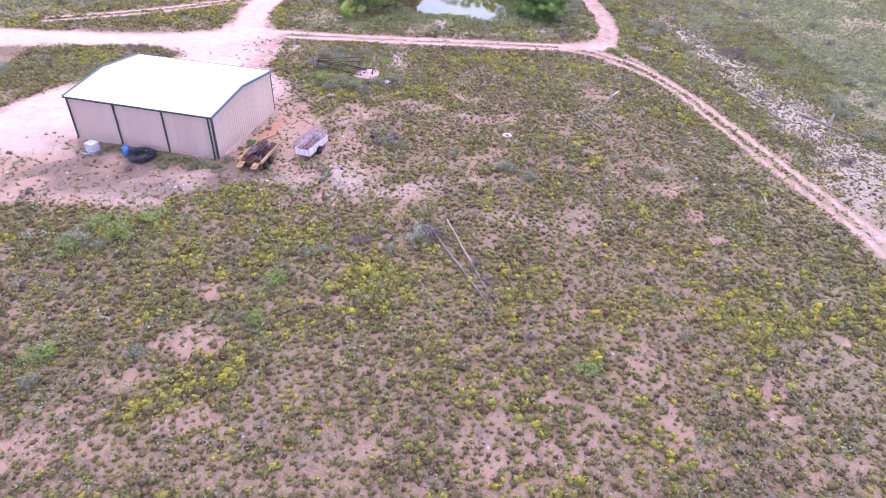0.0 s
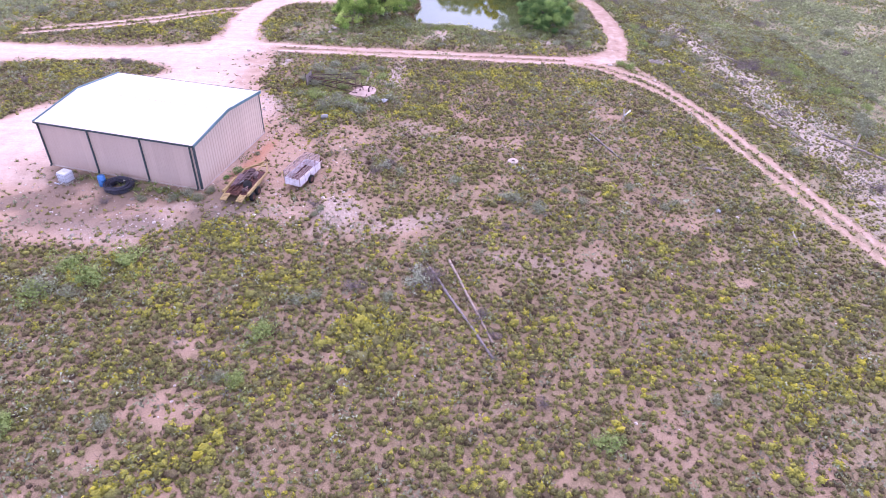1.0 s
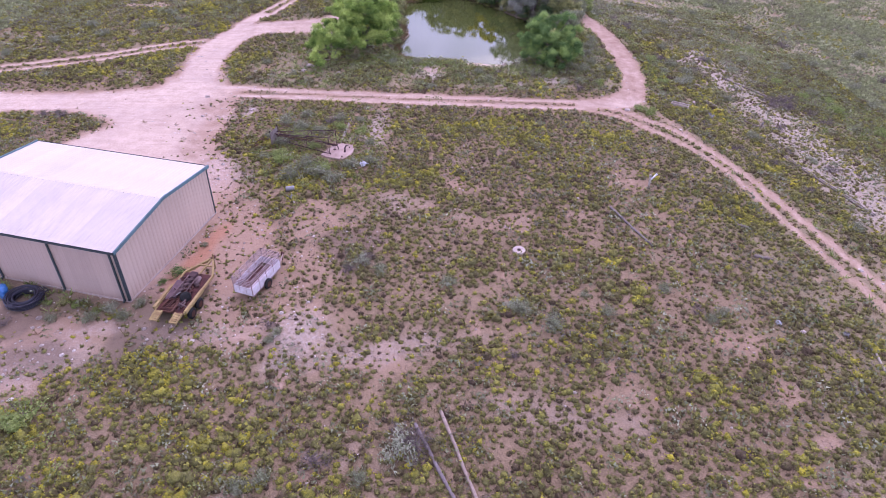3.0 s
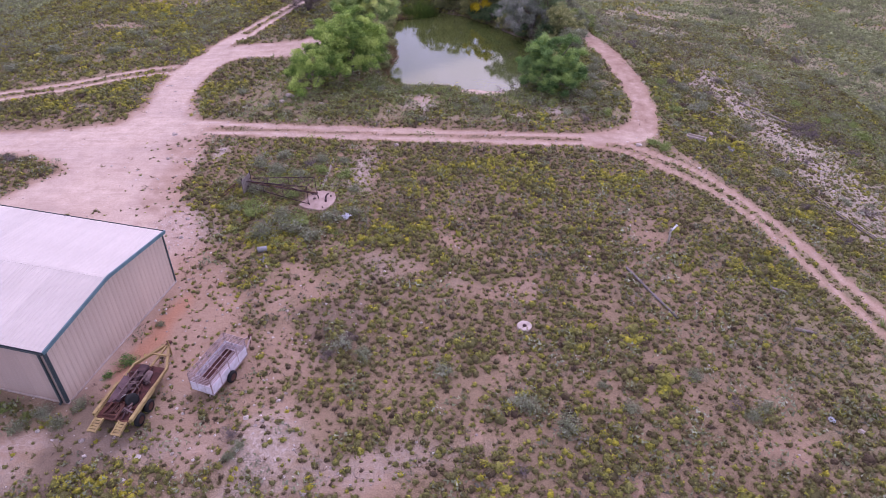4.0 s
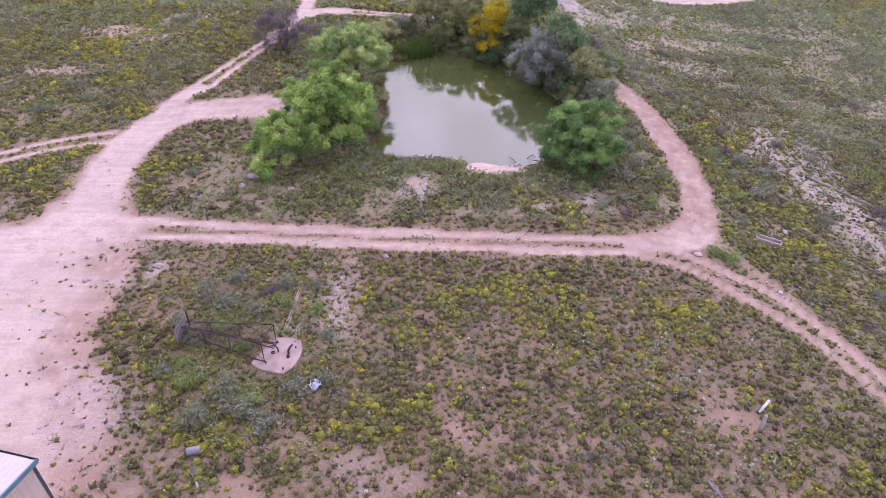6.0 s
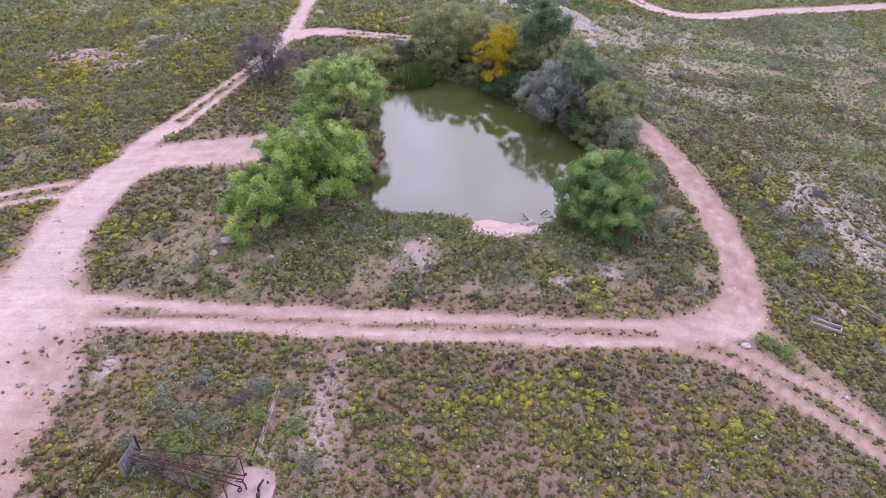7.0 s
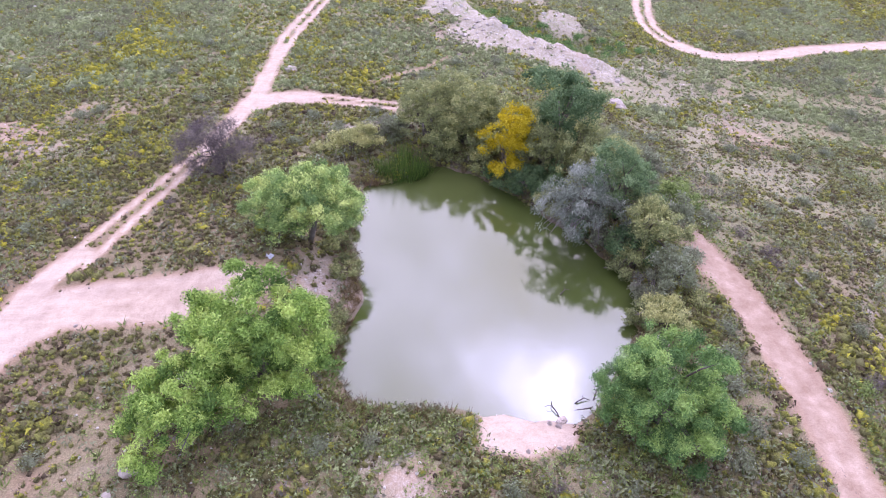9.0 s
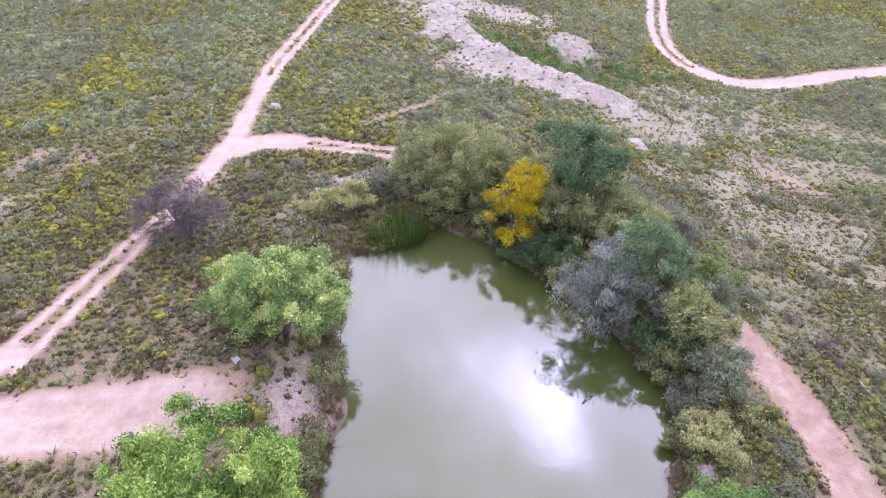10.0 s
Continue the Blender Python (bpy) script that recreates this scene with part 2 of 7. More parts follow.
    l.new(mix_node(n, l, 0.42, soil, ramp_node(n, l, grit, [(0.32, (0.62, 0.62, 0.62)), (0.68, (1.32, 1.32, 1.32))]), "MULTIPLY"), b.inputs["Base Color"])
    bump_node(n, l, b, math_node(n, l, "ADD", fine, math_node(n, l, "MULTIPLY", grit, 0.4)), 0.5, 0.06)
    return m


def water_material():
    m, n, l, b = mat_nodes("pond_water", 0.03, 0, 1.0)
    b.inputs["IOR"].default_value = 1.38
    co = n.new("ShaderNodeTexCoord").outputs["Object"]
    c = ramp_node(n, l, noise_node(n, l, 0.12, 3, 0.5, co), [(0.35, (0.056, 0.076, 0.021)), (0.7, (0.070, 0.089, 0.030))])
    l.new(c, b.inputs["Base Color"])
    bump_node(n, l, b, noise_node(n, l, 0.9, 5, 0.65, co), 0.10, 0.04)
    return m


GROUND, WATERM = ground_material(), water_material()
BROOM = leafy("broomweed_leaf", [(0.0, (0.122, 0.086, 0.064)), (0.22, (0.172, 0.138, 0.075)), (0.5, (0.200, 0.203, 0.080)), (0.75, (0.315, 0.315, 0.074)), (1.0, (0.48, 0.43, 0.056))], 0.8, 0.18, 15, 0.16)
BRUSH = leafy("grey_brush_leaf", [(0.0, (0.24, 0.218, 0.190)), (0.4, (0.275, 0.295, 0.175)), (0.8, (0.33, 0.385, 0.190)), (1.0, (0.43, 0.47, 0.28))], 0.8, 0.14, 13, 0.4)
SAGE = leafy("grey_green_leaf", [(0.0, (0.205, 0.190, 0.165)), (0.4, (0.225, 0.243, 0.158)), (0.8, (0.285, 0.325, 0.200)), (1.0, (0.40, 0.425, 0.325))])
STRAW = leafy("dry_grass", [(0.0, (0.17, 0.105, 0.06)), (0.5, (0.26, 0.19, 0.11)), (1.0, (0.36, 0.29, 0.18))])
LUSH = leafy("lush_weed", [(0.0, (0.140, 0.195, 0.070)), (0.5, (0.230, 0.315, 0.105)), (1.0, (0.36, 0.43, 0.165))])
DEAD = leafy("dead_twig", [(0.0, (0.105, 0.085, 0.088)), (0.5, (0.190, 0.155, 0.150)), (1.0, (0.33, 0.275, 0.255))], 0.9)
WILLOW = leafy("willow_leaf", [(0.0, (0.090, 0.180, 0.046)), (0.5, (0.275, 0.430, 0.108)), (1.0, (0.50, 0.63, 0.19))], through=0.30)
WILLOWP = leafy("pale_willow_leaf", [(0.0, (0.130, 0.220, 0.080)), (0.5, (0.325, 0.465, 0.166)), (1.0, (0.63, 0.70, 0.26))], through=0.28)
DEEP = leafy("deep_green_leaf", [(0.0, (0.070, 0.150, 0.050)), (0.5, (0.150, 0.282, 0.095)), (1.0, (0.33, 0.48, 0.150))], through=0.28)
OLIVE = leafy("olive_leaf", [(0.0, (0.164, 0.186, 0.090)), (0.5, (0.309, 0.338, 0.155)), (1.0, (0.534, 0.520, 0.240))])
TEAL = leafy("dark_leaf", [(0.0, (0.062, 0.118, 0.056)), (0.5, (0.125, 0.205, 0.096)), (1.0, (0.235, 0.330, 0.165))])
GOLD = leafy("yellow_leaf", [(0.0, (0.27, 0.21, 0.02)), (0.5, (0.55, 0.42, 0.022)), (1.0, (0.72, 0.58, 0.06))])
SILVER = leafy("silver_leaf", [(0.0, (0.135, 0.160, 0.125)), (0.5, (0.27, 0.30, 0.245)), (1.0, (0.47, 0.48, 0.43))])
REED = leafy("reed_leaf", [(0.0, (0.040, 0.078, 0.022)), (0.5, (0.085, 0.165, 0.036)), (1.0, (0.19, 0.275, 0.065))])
STONE = leafy("chalk_stone", [(0.0, (0.36, 0.30, 0.28)), (0.5, (0.52, 0.46, 0.44)), (1.0, (0.72, 0.67, 0.65))], 0.95)
BARK = worn("grey_bark", (0.20, 0.165, 0.145), (0.075, 0.06, 0.055), 4, 60, 0.95)
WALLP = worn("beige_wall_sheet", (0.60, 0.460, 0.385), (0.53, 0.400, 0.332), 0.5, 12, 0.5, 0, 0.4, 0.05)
# front panels only: the wall sheet again in a darker tone
FRONTP = worn("darker_wall_sheet", (0.51, 0.385, 0.332), (0.45, 0.335, 0.288), 0.4, 10, 0.5, 0, 0.4, 0.05)
ROOFP = worn("white_roof_sheet", (0.585, 0.530, 0.485), (0.50, 0.450, 0.41), 0.5, 14, 0.5, 0, 0.4, 0.05)
TRIM = worn("dark_green_trim", (0.045, 0.068, 0.078), (0.03, 0.048, 0.055), 2, 20, 0.45, 0, 0.4, 0.05)
TEALP = worn("teal_trim", (0.105, 0.22, 0.255), (0.075, 0.16, 0.185), 2, 20, 0.5, 0, 0.4, 0.05)
CONC = worn("old_concrete", (0.52, 0.44, 0.41), (0.36, 0.295, 0.27), 1.6, 30, 0.95)
PAD = worn("pink_stained_concrete", (0.44, 0.33, 0.295), (0.27, 0.19, 0.165), 1.6, 30, 0.95)
RUST = worn("rusty_steel", (0.165, 0.070, 0.052), (0.06, 0.03, 0.028), 3, 30, 0.85, 0.2, 0.3, 0.4)
RUSTG = worn("greyed_rusty_steel", (0.21, 0.145, 0.145), (0.085, 0.05, 0.05), 6, 40, 0.8, 0.1, 0.3, 0.3, 0.7)
DRED = worn("dark_red_rust", (0.105, 0.036, 0.034), (0.038, 0.017, 0.016), 4, 30, 0.85, 0.1, 0.3, 0.4)
DRUST = worn("dark_rusty_iron", (0.095, 0.055, 0.060), (0.04, 0.025, 0.03), 3, 30, 0.85, 0.2, 0.3, 0.4)
GREYIRON = worn("purple_grey_steel", (0.17, 0.105, 0.120), (0.075, 0.045, 0.052), 4, 30, 0.75, 0.2, 0.3, 0.3, 0.7)
YELP = worn("faded_yellow_paint", (0.44, 0.34, 0.15), (0.15, 0.075, 0.045), 3.5, 30, 0.7, 0, 0.3, 0.2, 0.95)
WHITEP = worn("chalky_white_paint", (0.72, 0.68, 0.76), (0.48, 0.40, 0.42), 3, 25, 0.6, 0, 0.4, 0.1, 0.6)
PINKP = worn("rust_stained_white_paint", (0.48, 0.38, 0.39), (0.20, 0.105, 0.09), 5, 25, 0.7, 0, 0.3, 0.2, 0.8)
RUBBER = worn("black_rubber", (0.018, 0.018, 0.020), (0.010, 0.010, 0.011), 5, 60, 0.8)
HOSE = worn("black_poly_pipe", (0.030, 0.032, 0.060), (0.016, 0.017, 0.030), 5, 60, 0.4, 0, 0.5)
BLUEP = worn("blue_plastic", (0.02, 0.19, 0.50), (0.015, 0.14, 0.38), 4, 40, 0.4, 0, 0.5)
TOTEP = worn("white_plastic", (0.62, 0.64, 0.72), (0.46, 0.48, 0.55), 3, 20, 0.5, 0, 0.4)
GALV = worn("galvanised_steel", (0.33, 0.33, 0.35), (0.20, 0.20, 0.215), 6, 50, 0.6, 0.4, 0.4)
TIMBER = worn("weathered_timber", (0.30, 0.255, 0.235), (0.15, 0.12, 0.115), 5, 60, 0.9, 0, 0.2, 0.5, 0.7)
PALEWOOD = worn("bleached_timber", (0.48, 0.42, 0.375), (0.28, 0.235, 0.21), 5, 60, 0.9, 0, 0.2, 0.5, 0.7)
TANWOOD = worn("tan_timber", (0.37, 0.295, 0.255), (0.21, 0.16, 0.14), 5, 60, 0.9, 0, 0.2, 0.5, 0.7)
GREYWOOD = worn("purple_grey_timber", (0.25, 0.215, 0.22), (0.11, 0.09, 0.095), 5, 60, 0.9, 0, 0.2, 0.5, 0.7)
DARKWOOD = worn("dark_timber", (0.135, 0.105, 0.105), (0.065, 0.05, 0.05), 5, 60, 0.9, 0, 0.2, 0.5, 0.7)


# ---- mesh helpers ----
def part(name, bm, mat, parent=None, label="", smooth=False):
    me = bpy.data.meshes.new(name)
    bm.to_mesh(me)
    bm.free()
    me.materials.append(mat)
    if smooth:
        me.polygons.foreach_set("use_smooth", [True] * len(me.polygons))
    ob = new(name, me)
    if parent is not None:
        ob.parent = parent
    if label:
        ob["label"] = label
    return ob


def same_part(name, src, parent, m):
    ob = new(name, src.data)
    ob.parent, ob.matrix_basis = parent, m
    return ob


def thing(name, m, label, category, group="", kind=""):
    e = new(name)
    e.matrix_basis = m
    e.empty_display_size = 0.2
    return tagged(e, label, category, group, kind)


def box(bm, cx, cy, cz, sx, sy, sz, m=Matrix(), bevel=0.0):
    g = bmesh.ops.create_cube(bm, size=1.0, matrix=m @ Matrix.Translation((cx, cy, cz)) @ Matrix.Diagonal((sx, sy, sz, 1)))
    if bevel:
        es = {e for v in g["verts"] for e in v.link_edges}
        bmesh.ops.bevel(bm, geom=list(es), offset=bevel, segments=2, affect="EDGES", profile=0.6)
    return bm


def tube(bm, pts, radii, sides=6, close=True):
    pts = [Vector(p) for p in pts]
    if not hasattr(radii, "__len__"):
        radii = [radii] * len(pts)
    rings = []
    for i, p in enumerate(pts):
        d = (pts[min(i + 1, len(pts) - 1)] - pts[max(i - 1, 0)]).normalized()
        a = d.orthogonal().normalized() if not rings else (axis - d * axis.dot(d)).normalized()
        axis = a
        c = d.cross(a)
        rings.append([bm.verts.new(p + (a * math.cos(2 * math.pi * k / sides) + c * math.sin(2 * math.pi * k / sides)) * radii[i]) for k in range(sides)])
    for r, s in zip(rings, rings[1:]):
        for k in range(sides):
            bm.faces.new((r[k], r[(k + 1) % sides], s[(k + 1) % sides], s[k]))
    if close:
        bm.faces.new(rings[0][::-1])
        bm.faces.new(rings[-1])
    return bm


def bar(bm, a, b, w, h=None, up=(0, 0, 1)):
    """A square bar from a to b."""
    a, b = Vector(a), Vector(b)
    d = b - a
    z = d.normalized()
    u = Vector(up)
    if abs(z.dot(u)) > 0.97:
        u = Vector((1, 0, 0))
    x = u.cross(z).normalized()
    y = z.cross(x)
    r = Matrix((x, y, z)).transposed().to_4x4()
    return box(bm, 0, 0, 0, w, h or w, d.length, Matrix.Translation((a + b) / 2) @ r)


def ring(bm, r, tube_r, m=Matrix(), seg=24, sides=8, squash=1.0):
    vs = []
    for i in range(seg):
        a = 2 * math.pi * i / seg
        vs.append([bm.verts.new(m @ Vector(((r + tube_r * math.cos(b)) * math.cos(a), (r + tube_r * math.cos(b)) * math.sin(a), tube_r * squash * math.sin(b)))) for b in [2 * math.pi * k / sides for k in range(sides)]])
    for i in range(seg):
        p, q = vs[i], vs[(i + 1) % seg]
        for k in range(sides):
            bm.faces.new((p[k], q[k], q[(k + 1) % sides], p[(k + 1) % sides]))
    return bm


def lathe(bm, prof, seg=20, m=Matrix()):
    rings = [[bm.verts.new(m @ Vector((r * math.cos(2 * math.pi * k / seg), r * math.sin(2 * math.pi * k / seg), z))) for k in range(seg)] for r, z in prof]
    for r, s in zip(rings, rings[1:]):
        for k in range(seg):
            bm.faces.new((r[k], r[(k + 1) % seg], s[(k + 1) % seg], s[k]))
    bm.faces.new(rings[0][::-1])
    bm.faces.new(rings[-1])
    return bm


def B():
    return bmesh.new()


# ---- the lie of the land ----
WATER = -0.75


def sstep(a, b, v):
    t = np.clip((v - a) / (b - a), 0, 1)
    return t * t * (3 - 2 * t)


_tab = np.random.RandomState(7).rand(256, 256)


def vnoise(x, y, size, seed=0):
    u, v = x / size + seed * 17.31, y / size + seed * 9.77
    i, j = np.floor(u).astype(int), np.floor(v).astype(int)
    f, g = u - i, v - j
    f, g = f * f * (3 - 2 * f), g * g * (3 - 2 * g)
    a, b, c, d = _tab[i % 256, j % 256], _tab[(i + 1) % 256, j % 256], _tab[i % 256, (j + 1) % 256], _tab[(i + 1) % 256, (j + 1) % 256]
    return (a * (1 - f) + b * f) * (1 - g) + (c * (1 - f) + d * f) * g


def fbm(x, y, size, seed=0, octaves=3):
    s, w, t = 0, 1.0, 0
    for k in range(octaves):
        s, t = s + w * vnoise(x, y, size / 2 ** k, seed + k * 3), t + w
        w *= 0.55
    return s / t


def away(x, y, line):
    """The distance from each place to a line of points."""
    best = np.full(np.shape(x), 1e9)
    for (ax, ay), (bx, by) in zip(line, line[1:]):
        dx, dy = bx - ax, by - ay
        t = np.clip(((x - ax) * dx + (y - ay) * dy) / (dx * dx + dy * dy), 0, 1)
        best = np.minimum(best, np.hypot(x - ax - t * dx, y - ay - t * dy))
    return best


def inside(x, y, poly):
    """The distance to the outline of poly, positive within it."""
    odd = np.zeros(np.shape(x), bool)
    for (ax, ay), (bx, by) in zip(poly, poly[1:] + poly[:1]):
        if ay != by:
            odd ^= ((ay > y) != (by > y)) & (x < (bx - ax) * (y - ay) / (by - ay) + ax)
    d = away(x, y, poly + poly[:1])
    return np.where(odd, d, -d)


def blob(x, y, cx, cy, rx, ry, turn=0.0):
    c, s = math.cos(radians(turn)), math.sin(radians(turn))
    u, v = (x - cx) * c + (y - cy) * s, -(x - cx) * s + (y - cy) * c
    return np.exp(-(u / rx) ** 2 - (v / ry) ** 2)


POND = [(-3.3, 65.4), (-3.8, 62.2), (-3.8, 59.1), (-3.3, 56.4), (-2.9, 53.8), (-3.4, 51.7), (-3.7, 50.1), (-3.6, 48.2), (-3.0, 46.7), (-1.8, 46.3), (0.5, 46.1), (3.1, 45.7), (4.4, 45.9), (5.7, 45.4), (7.5, 45.0), (9.0, 46.2), (11.0, 49.0), (12.3, 50.9), (12.9, 52.9), (12.8, 54.7), (12.1, 56.4), (11.2, 58.2), (9.6, 60.5), (8.0, 62.6), (5.9, 65.0), (4.0, 67.0), (2.0, 67.8), (0.1, 67.2), (-1.6, 65.7)]
YARD = [(-17.6, 37.1), (-17.0, 34.6), (-17.3, 31.5), (-17, 26.7), (-14.8, 22.3), (-12.8, 19.5), (-10.4, 15.3), (-9, 11.8), (-7.8, 8), (-7.4, 4.6), (-10, 4.0), (-14.6, 4.7), (-18.2, 4.4), (-18.6, 0.9), (-20, -0.2), (-23, 0.9), (-30, 0.6), (-40, 2), (-46, 12), (-37.4, 15), (-36, 18.5), (-33.7, 21.4), (-29.5, 24), (-26.5, 29.5), (-29.5, 31.6), (-36, 31.4), (-42, 30), (-60, 33), (-60, 36), (-37, 35.5), (-28, 35.8), (-25, 37.8), (-24, 40.6), (-24, 47.7), (-21, 50), (-20.6, 43), (-20, 39)]
BEACH = [(3, 43.1), (3.0, 46.1), (5.4, 45.9), (8, 45.3), (7.4, 43.4), (5, 42.5)]
# tracks: half width, strength, line
TRACKS = []


def track(half, strength, *line):
    """A wheel track along a smooth curve through the points of line."""
    p = [np.array(q, float) for q in line]
    p = [2 * p[0] - p[1], *p, 2 * p[-1] - p[-2]]
    out = []
    for a, b, c, d in zip(p, p[1:], p[2:], p[3:]):
        n = max(2, int(np.linalg.norm(c - b) / 1.6))
        for k in range(n):
            t = k / n
            out.append(tuple(0.5 * (2 * b + (c - a) * t + (2 * a - 5 * b + 4 * c - d) * t * t + (3 * b - a - 3 * c + d) * t ** 3)))
    TRACKS.append((half, strength, out + [tuple(p[-2])]))


# the straight two-rut track, the bend by the pond and the road north of it
track(0.37, 1.0, (-21, 37.5), (-14, 36.5), (-7.7, 35.9), (-1.6, 35.42), (4.4, 35.05), (8.8, 34.75), (12.4, 34.6), (15.2, 35.1))
track(0.37, 1.0, (-21, 35.5), (-13.5, 35.1), (-4.6, 34.35), (4.3, 33.7), (10, 33.38), (13.7, 33.42), (16.4, 34.3))
track(1.02, 1.0, (13.2, 34.1), (15.4, 34.5), (17.2, 35.9), (18.3, 38.0), (18.9, 40.6), (19.2, 43.5), (19.3, 46.5), (19.1, 50.0), (18.5, 54.4), (17.2, 59.4), (16.4, 62.4))
track(0.5, 0.9, (16.6, 33.9), (18.0, 35.2), (19.0, 38.2))
# ruts that leave the bend to the south-east
track(0.25, 0.75, (12.6, 33.0), (15.3, 31.9), (17.6, 29.4), (20.1, 26.3), (21, 24.2), (22, 21.8), (23.1, 17.0), (24.9, 9.5), (26.4, 4.3), (27.5, 0.5), (29, -7), (32, -24), (36.5, -46))
track(0.29, 0.85, (14.8, 33.7), (16.8, 32.2), (18.0, 31.0), (19.6, 29.5), (21.1, 27.0), (22.7, 23.2), (24.2, 18.4), (26.3, 9.8), (27.8, 4.3), (29.1, -0.5), (30.5, -7), (33.4, -24), (37.9, -46))
track(0.28, 0.38, (18.1, 34.2), (18.8, 32.8), (19.7, 31.1), (20.9, 28.4))
# roads to the west
track(1.6, 1.0, (-62, 34.4), (-47, 34.2), (-37, 33.7), (-29, 34), (-22, 36))
track(1.75, 1.0, (-21.6, 36), (-22.3, 41), (-22.2, 46), (-21.4, 49.6), (-18.8, 52.0), (-15, 52.4), (-12.5, 52.5), (-9.8, 52.8))
track(0.85, 1.0, (-21.8, 49), (-20.8, 53.5), (-19.6, 56.5))
track(0.24, 0.95, (-20.3, 55.5), (-18.9, 60.3), (-17.0, 66.2), (-15.6, 70.2))
track(0.27, 0.95, (-18.8, 55.5), (-17.5, 60.6), (-16.0, 66), (-14.8, 70))
track(0.30, 0.8, (-24.1, 48.9), (-28, 47.7), (-32.5, 45.0), (-38, 42.7), (-45, 40.2))
track(0.30, 0.8, (-24.1, 47.4), (-28, 46.2), (-32.5, 43.5), (-38, 41.2), (-45, 38.7))
# north of the pond
track(0.80, 1.0, (-15.3, 70), (-14.3, 74.5), (-13.4, 79), (-13.2, 84), (-12.9, 90))
track(0.36, 0.95, (-13.6, 88), (-13.0, 94), (-11.8, 100.5), (-9.8, 111), (-6.5, 125))
track(0.36, 0.95, (-12.5, 88), (-11.9, 94), (-10.6, 100.5), (-8.7, 111), (-5.4, 125))
track(0.25, 0.4, (-3.9, 81.5), (-1.3, 83.3), (1.6, 85.5), (3.6, 88.1))
track(1.2, 1.0, (-13.6, 76.8), (-11.5, 78.5), (-9, 78.6))
track(0.32, 0.9, (-10, 79.3), (-8, 79), (-4.5, 78.1), (-1.5, 77.4), (2, 76.8))
track(0.32, 0.9, (-10, 78), (-8, 77.8), (-4.5, 77.0), (-1.5, 76.3), (2, 75.7))
track(0.5, 0.95, (36.5, 140), (34.6, 131), (31.2, 119), (30.0, 111), (31.0, 106), (34.0, 103))
track(0.5, 0.95, (38.3, 140), (36.4, 131), (32.9, 119), (31.6, 111), (32.6, 106.4), (35.5, 103.4))
track(1.2, 1.0, (32.6, 104.4), (37.0, 102.2), (43.6, 103.8), (51, 106.9), (58, 108.6), (80, 114))
# the grassy strip between the two ruts
STRIP = [(-16.2, 35.95), (-10.7, 35.5), (-4.6, 35.0), (1.4, 34.55), (7.3, 34.2), (12.0, 34.0)]
# chalky patches: x, y, half sizes, turn, strength
CHALK = [(30.8, 39, 2.6, 10, 10, 0.68), (32.3, 24, 2.8, 13, 3, 0.68), (33.5, 8, 3.2, 9, -5, 0.66), (30.8, 51.5, 3.4, 3.4, 0, 0.75), (28.5, 48, 2, 4, 20, 0.7)]
CHALK += [(15, 92.6, 6, 1.4, -12, 1.0), (6.5, 95, 2.6, 3.0, 20, 0.9), (3.4, 106, 1.9, 6, 0, 1.2), (8, 112, 8, 3, 0, 0.8), (20, 91, 2, 2.4, 0, 1.1), (18, 105, 2, 2, 0, 0.9), (26, 96, 5, 4, 0, 0.36), (29, 91, 4.5, 5, 0, 0.38), (24, 88, 5, 2, -10, 0.28), (29.3, 85.3, 5.4, 4.0, 0, 0.34)]
CHALK += [(26, 80, 5, 2.5, 10, 0.24), (31, 72, 4, 3, 0, 0.22), (22.5, 74, 2.5, 3, 0, 0.2), (-27, 69.5, 2.0, 1.5, 0, 0.4), (-5.2, 54, 1.4, 2.4, 0, 0.9), (-0.1, 40.5, 1.0, 1.3, 20, 1.0), (7.5, 38.2, 1.3, 0.9, 0, 0.9), (10.9, 39.3, 0.8, 0.9, 0, 0.9), (-4.1, 73.1, 2.0, 0.7, 0, 0.8)]
CHALK += [(-7.6, 4.7, 0.95, 1.7, -24, 0.68), (-12.5, 5.2, 3.6, 0.8, -8, 0.4), (-17.6, 5.6, 1.6, 0.5, 0, 0.6), (-5.1, 28.5, 0.9, 2.4, -10, 0.75), (-2.6, 17.8, 1.2, 1.4, 0, 0.3), (5, 0, 3.2, 0.8, -12, 0.3), (-3, 4.0, 3.4, 0.8, 10, 0.45), (-20.5, 3, 3.2, 1.5, 10, 0.5), (-7.0, 27.0, 0.6, 0.5, 0, 0.9), (-15.8, 32, 0.5, 0.9, 0, 0.8), (-17.5, 31, 0.9, 0.5, 0, 0.7), (-15.6, 22.4, 1.8, 2.2, 0, 0.55)]
# bare spots in the scrub: x, y, half sizes, strength
BARE = [(-18, -18, 1.6, 1.2, 0.75), (-13.6, -11.3, 1.6, 0.8, 0.75), (9.6, -12.4, 1.2, 1.5, 0.5), (16.4, -13.4, 1.6, 1.2, 0.55), (15.7, -15.9, 0.6, 1.7, 0.6), (10.3, -16.9, 0.6, 1.8, 0.6), (5, -18.2, 1.5, 0.9, 0.6), (-12.2, -16.4, 1.5, 1, 0.7), (1.5, -18.6, 0.8, 1.2, 0.6), (-5.5, -3.3, 0.6, 0.8, 0.6), (-13.4, -7.4, 0.45, 0.5, 0.7), (-6.1, -8, 0.4, 0.48, 0.7), (-3, 2.9, 2.6, 0.7, 0.5)]
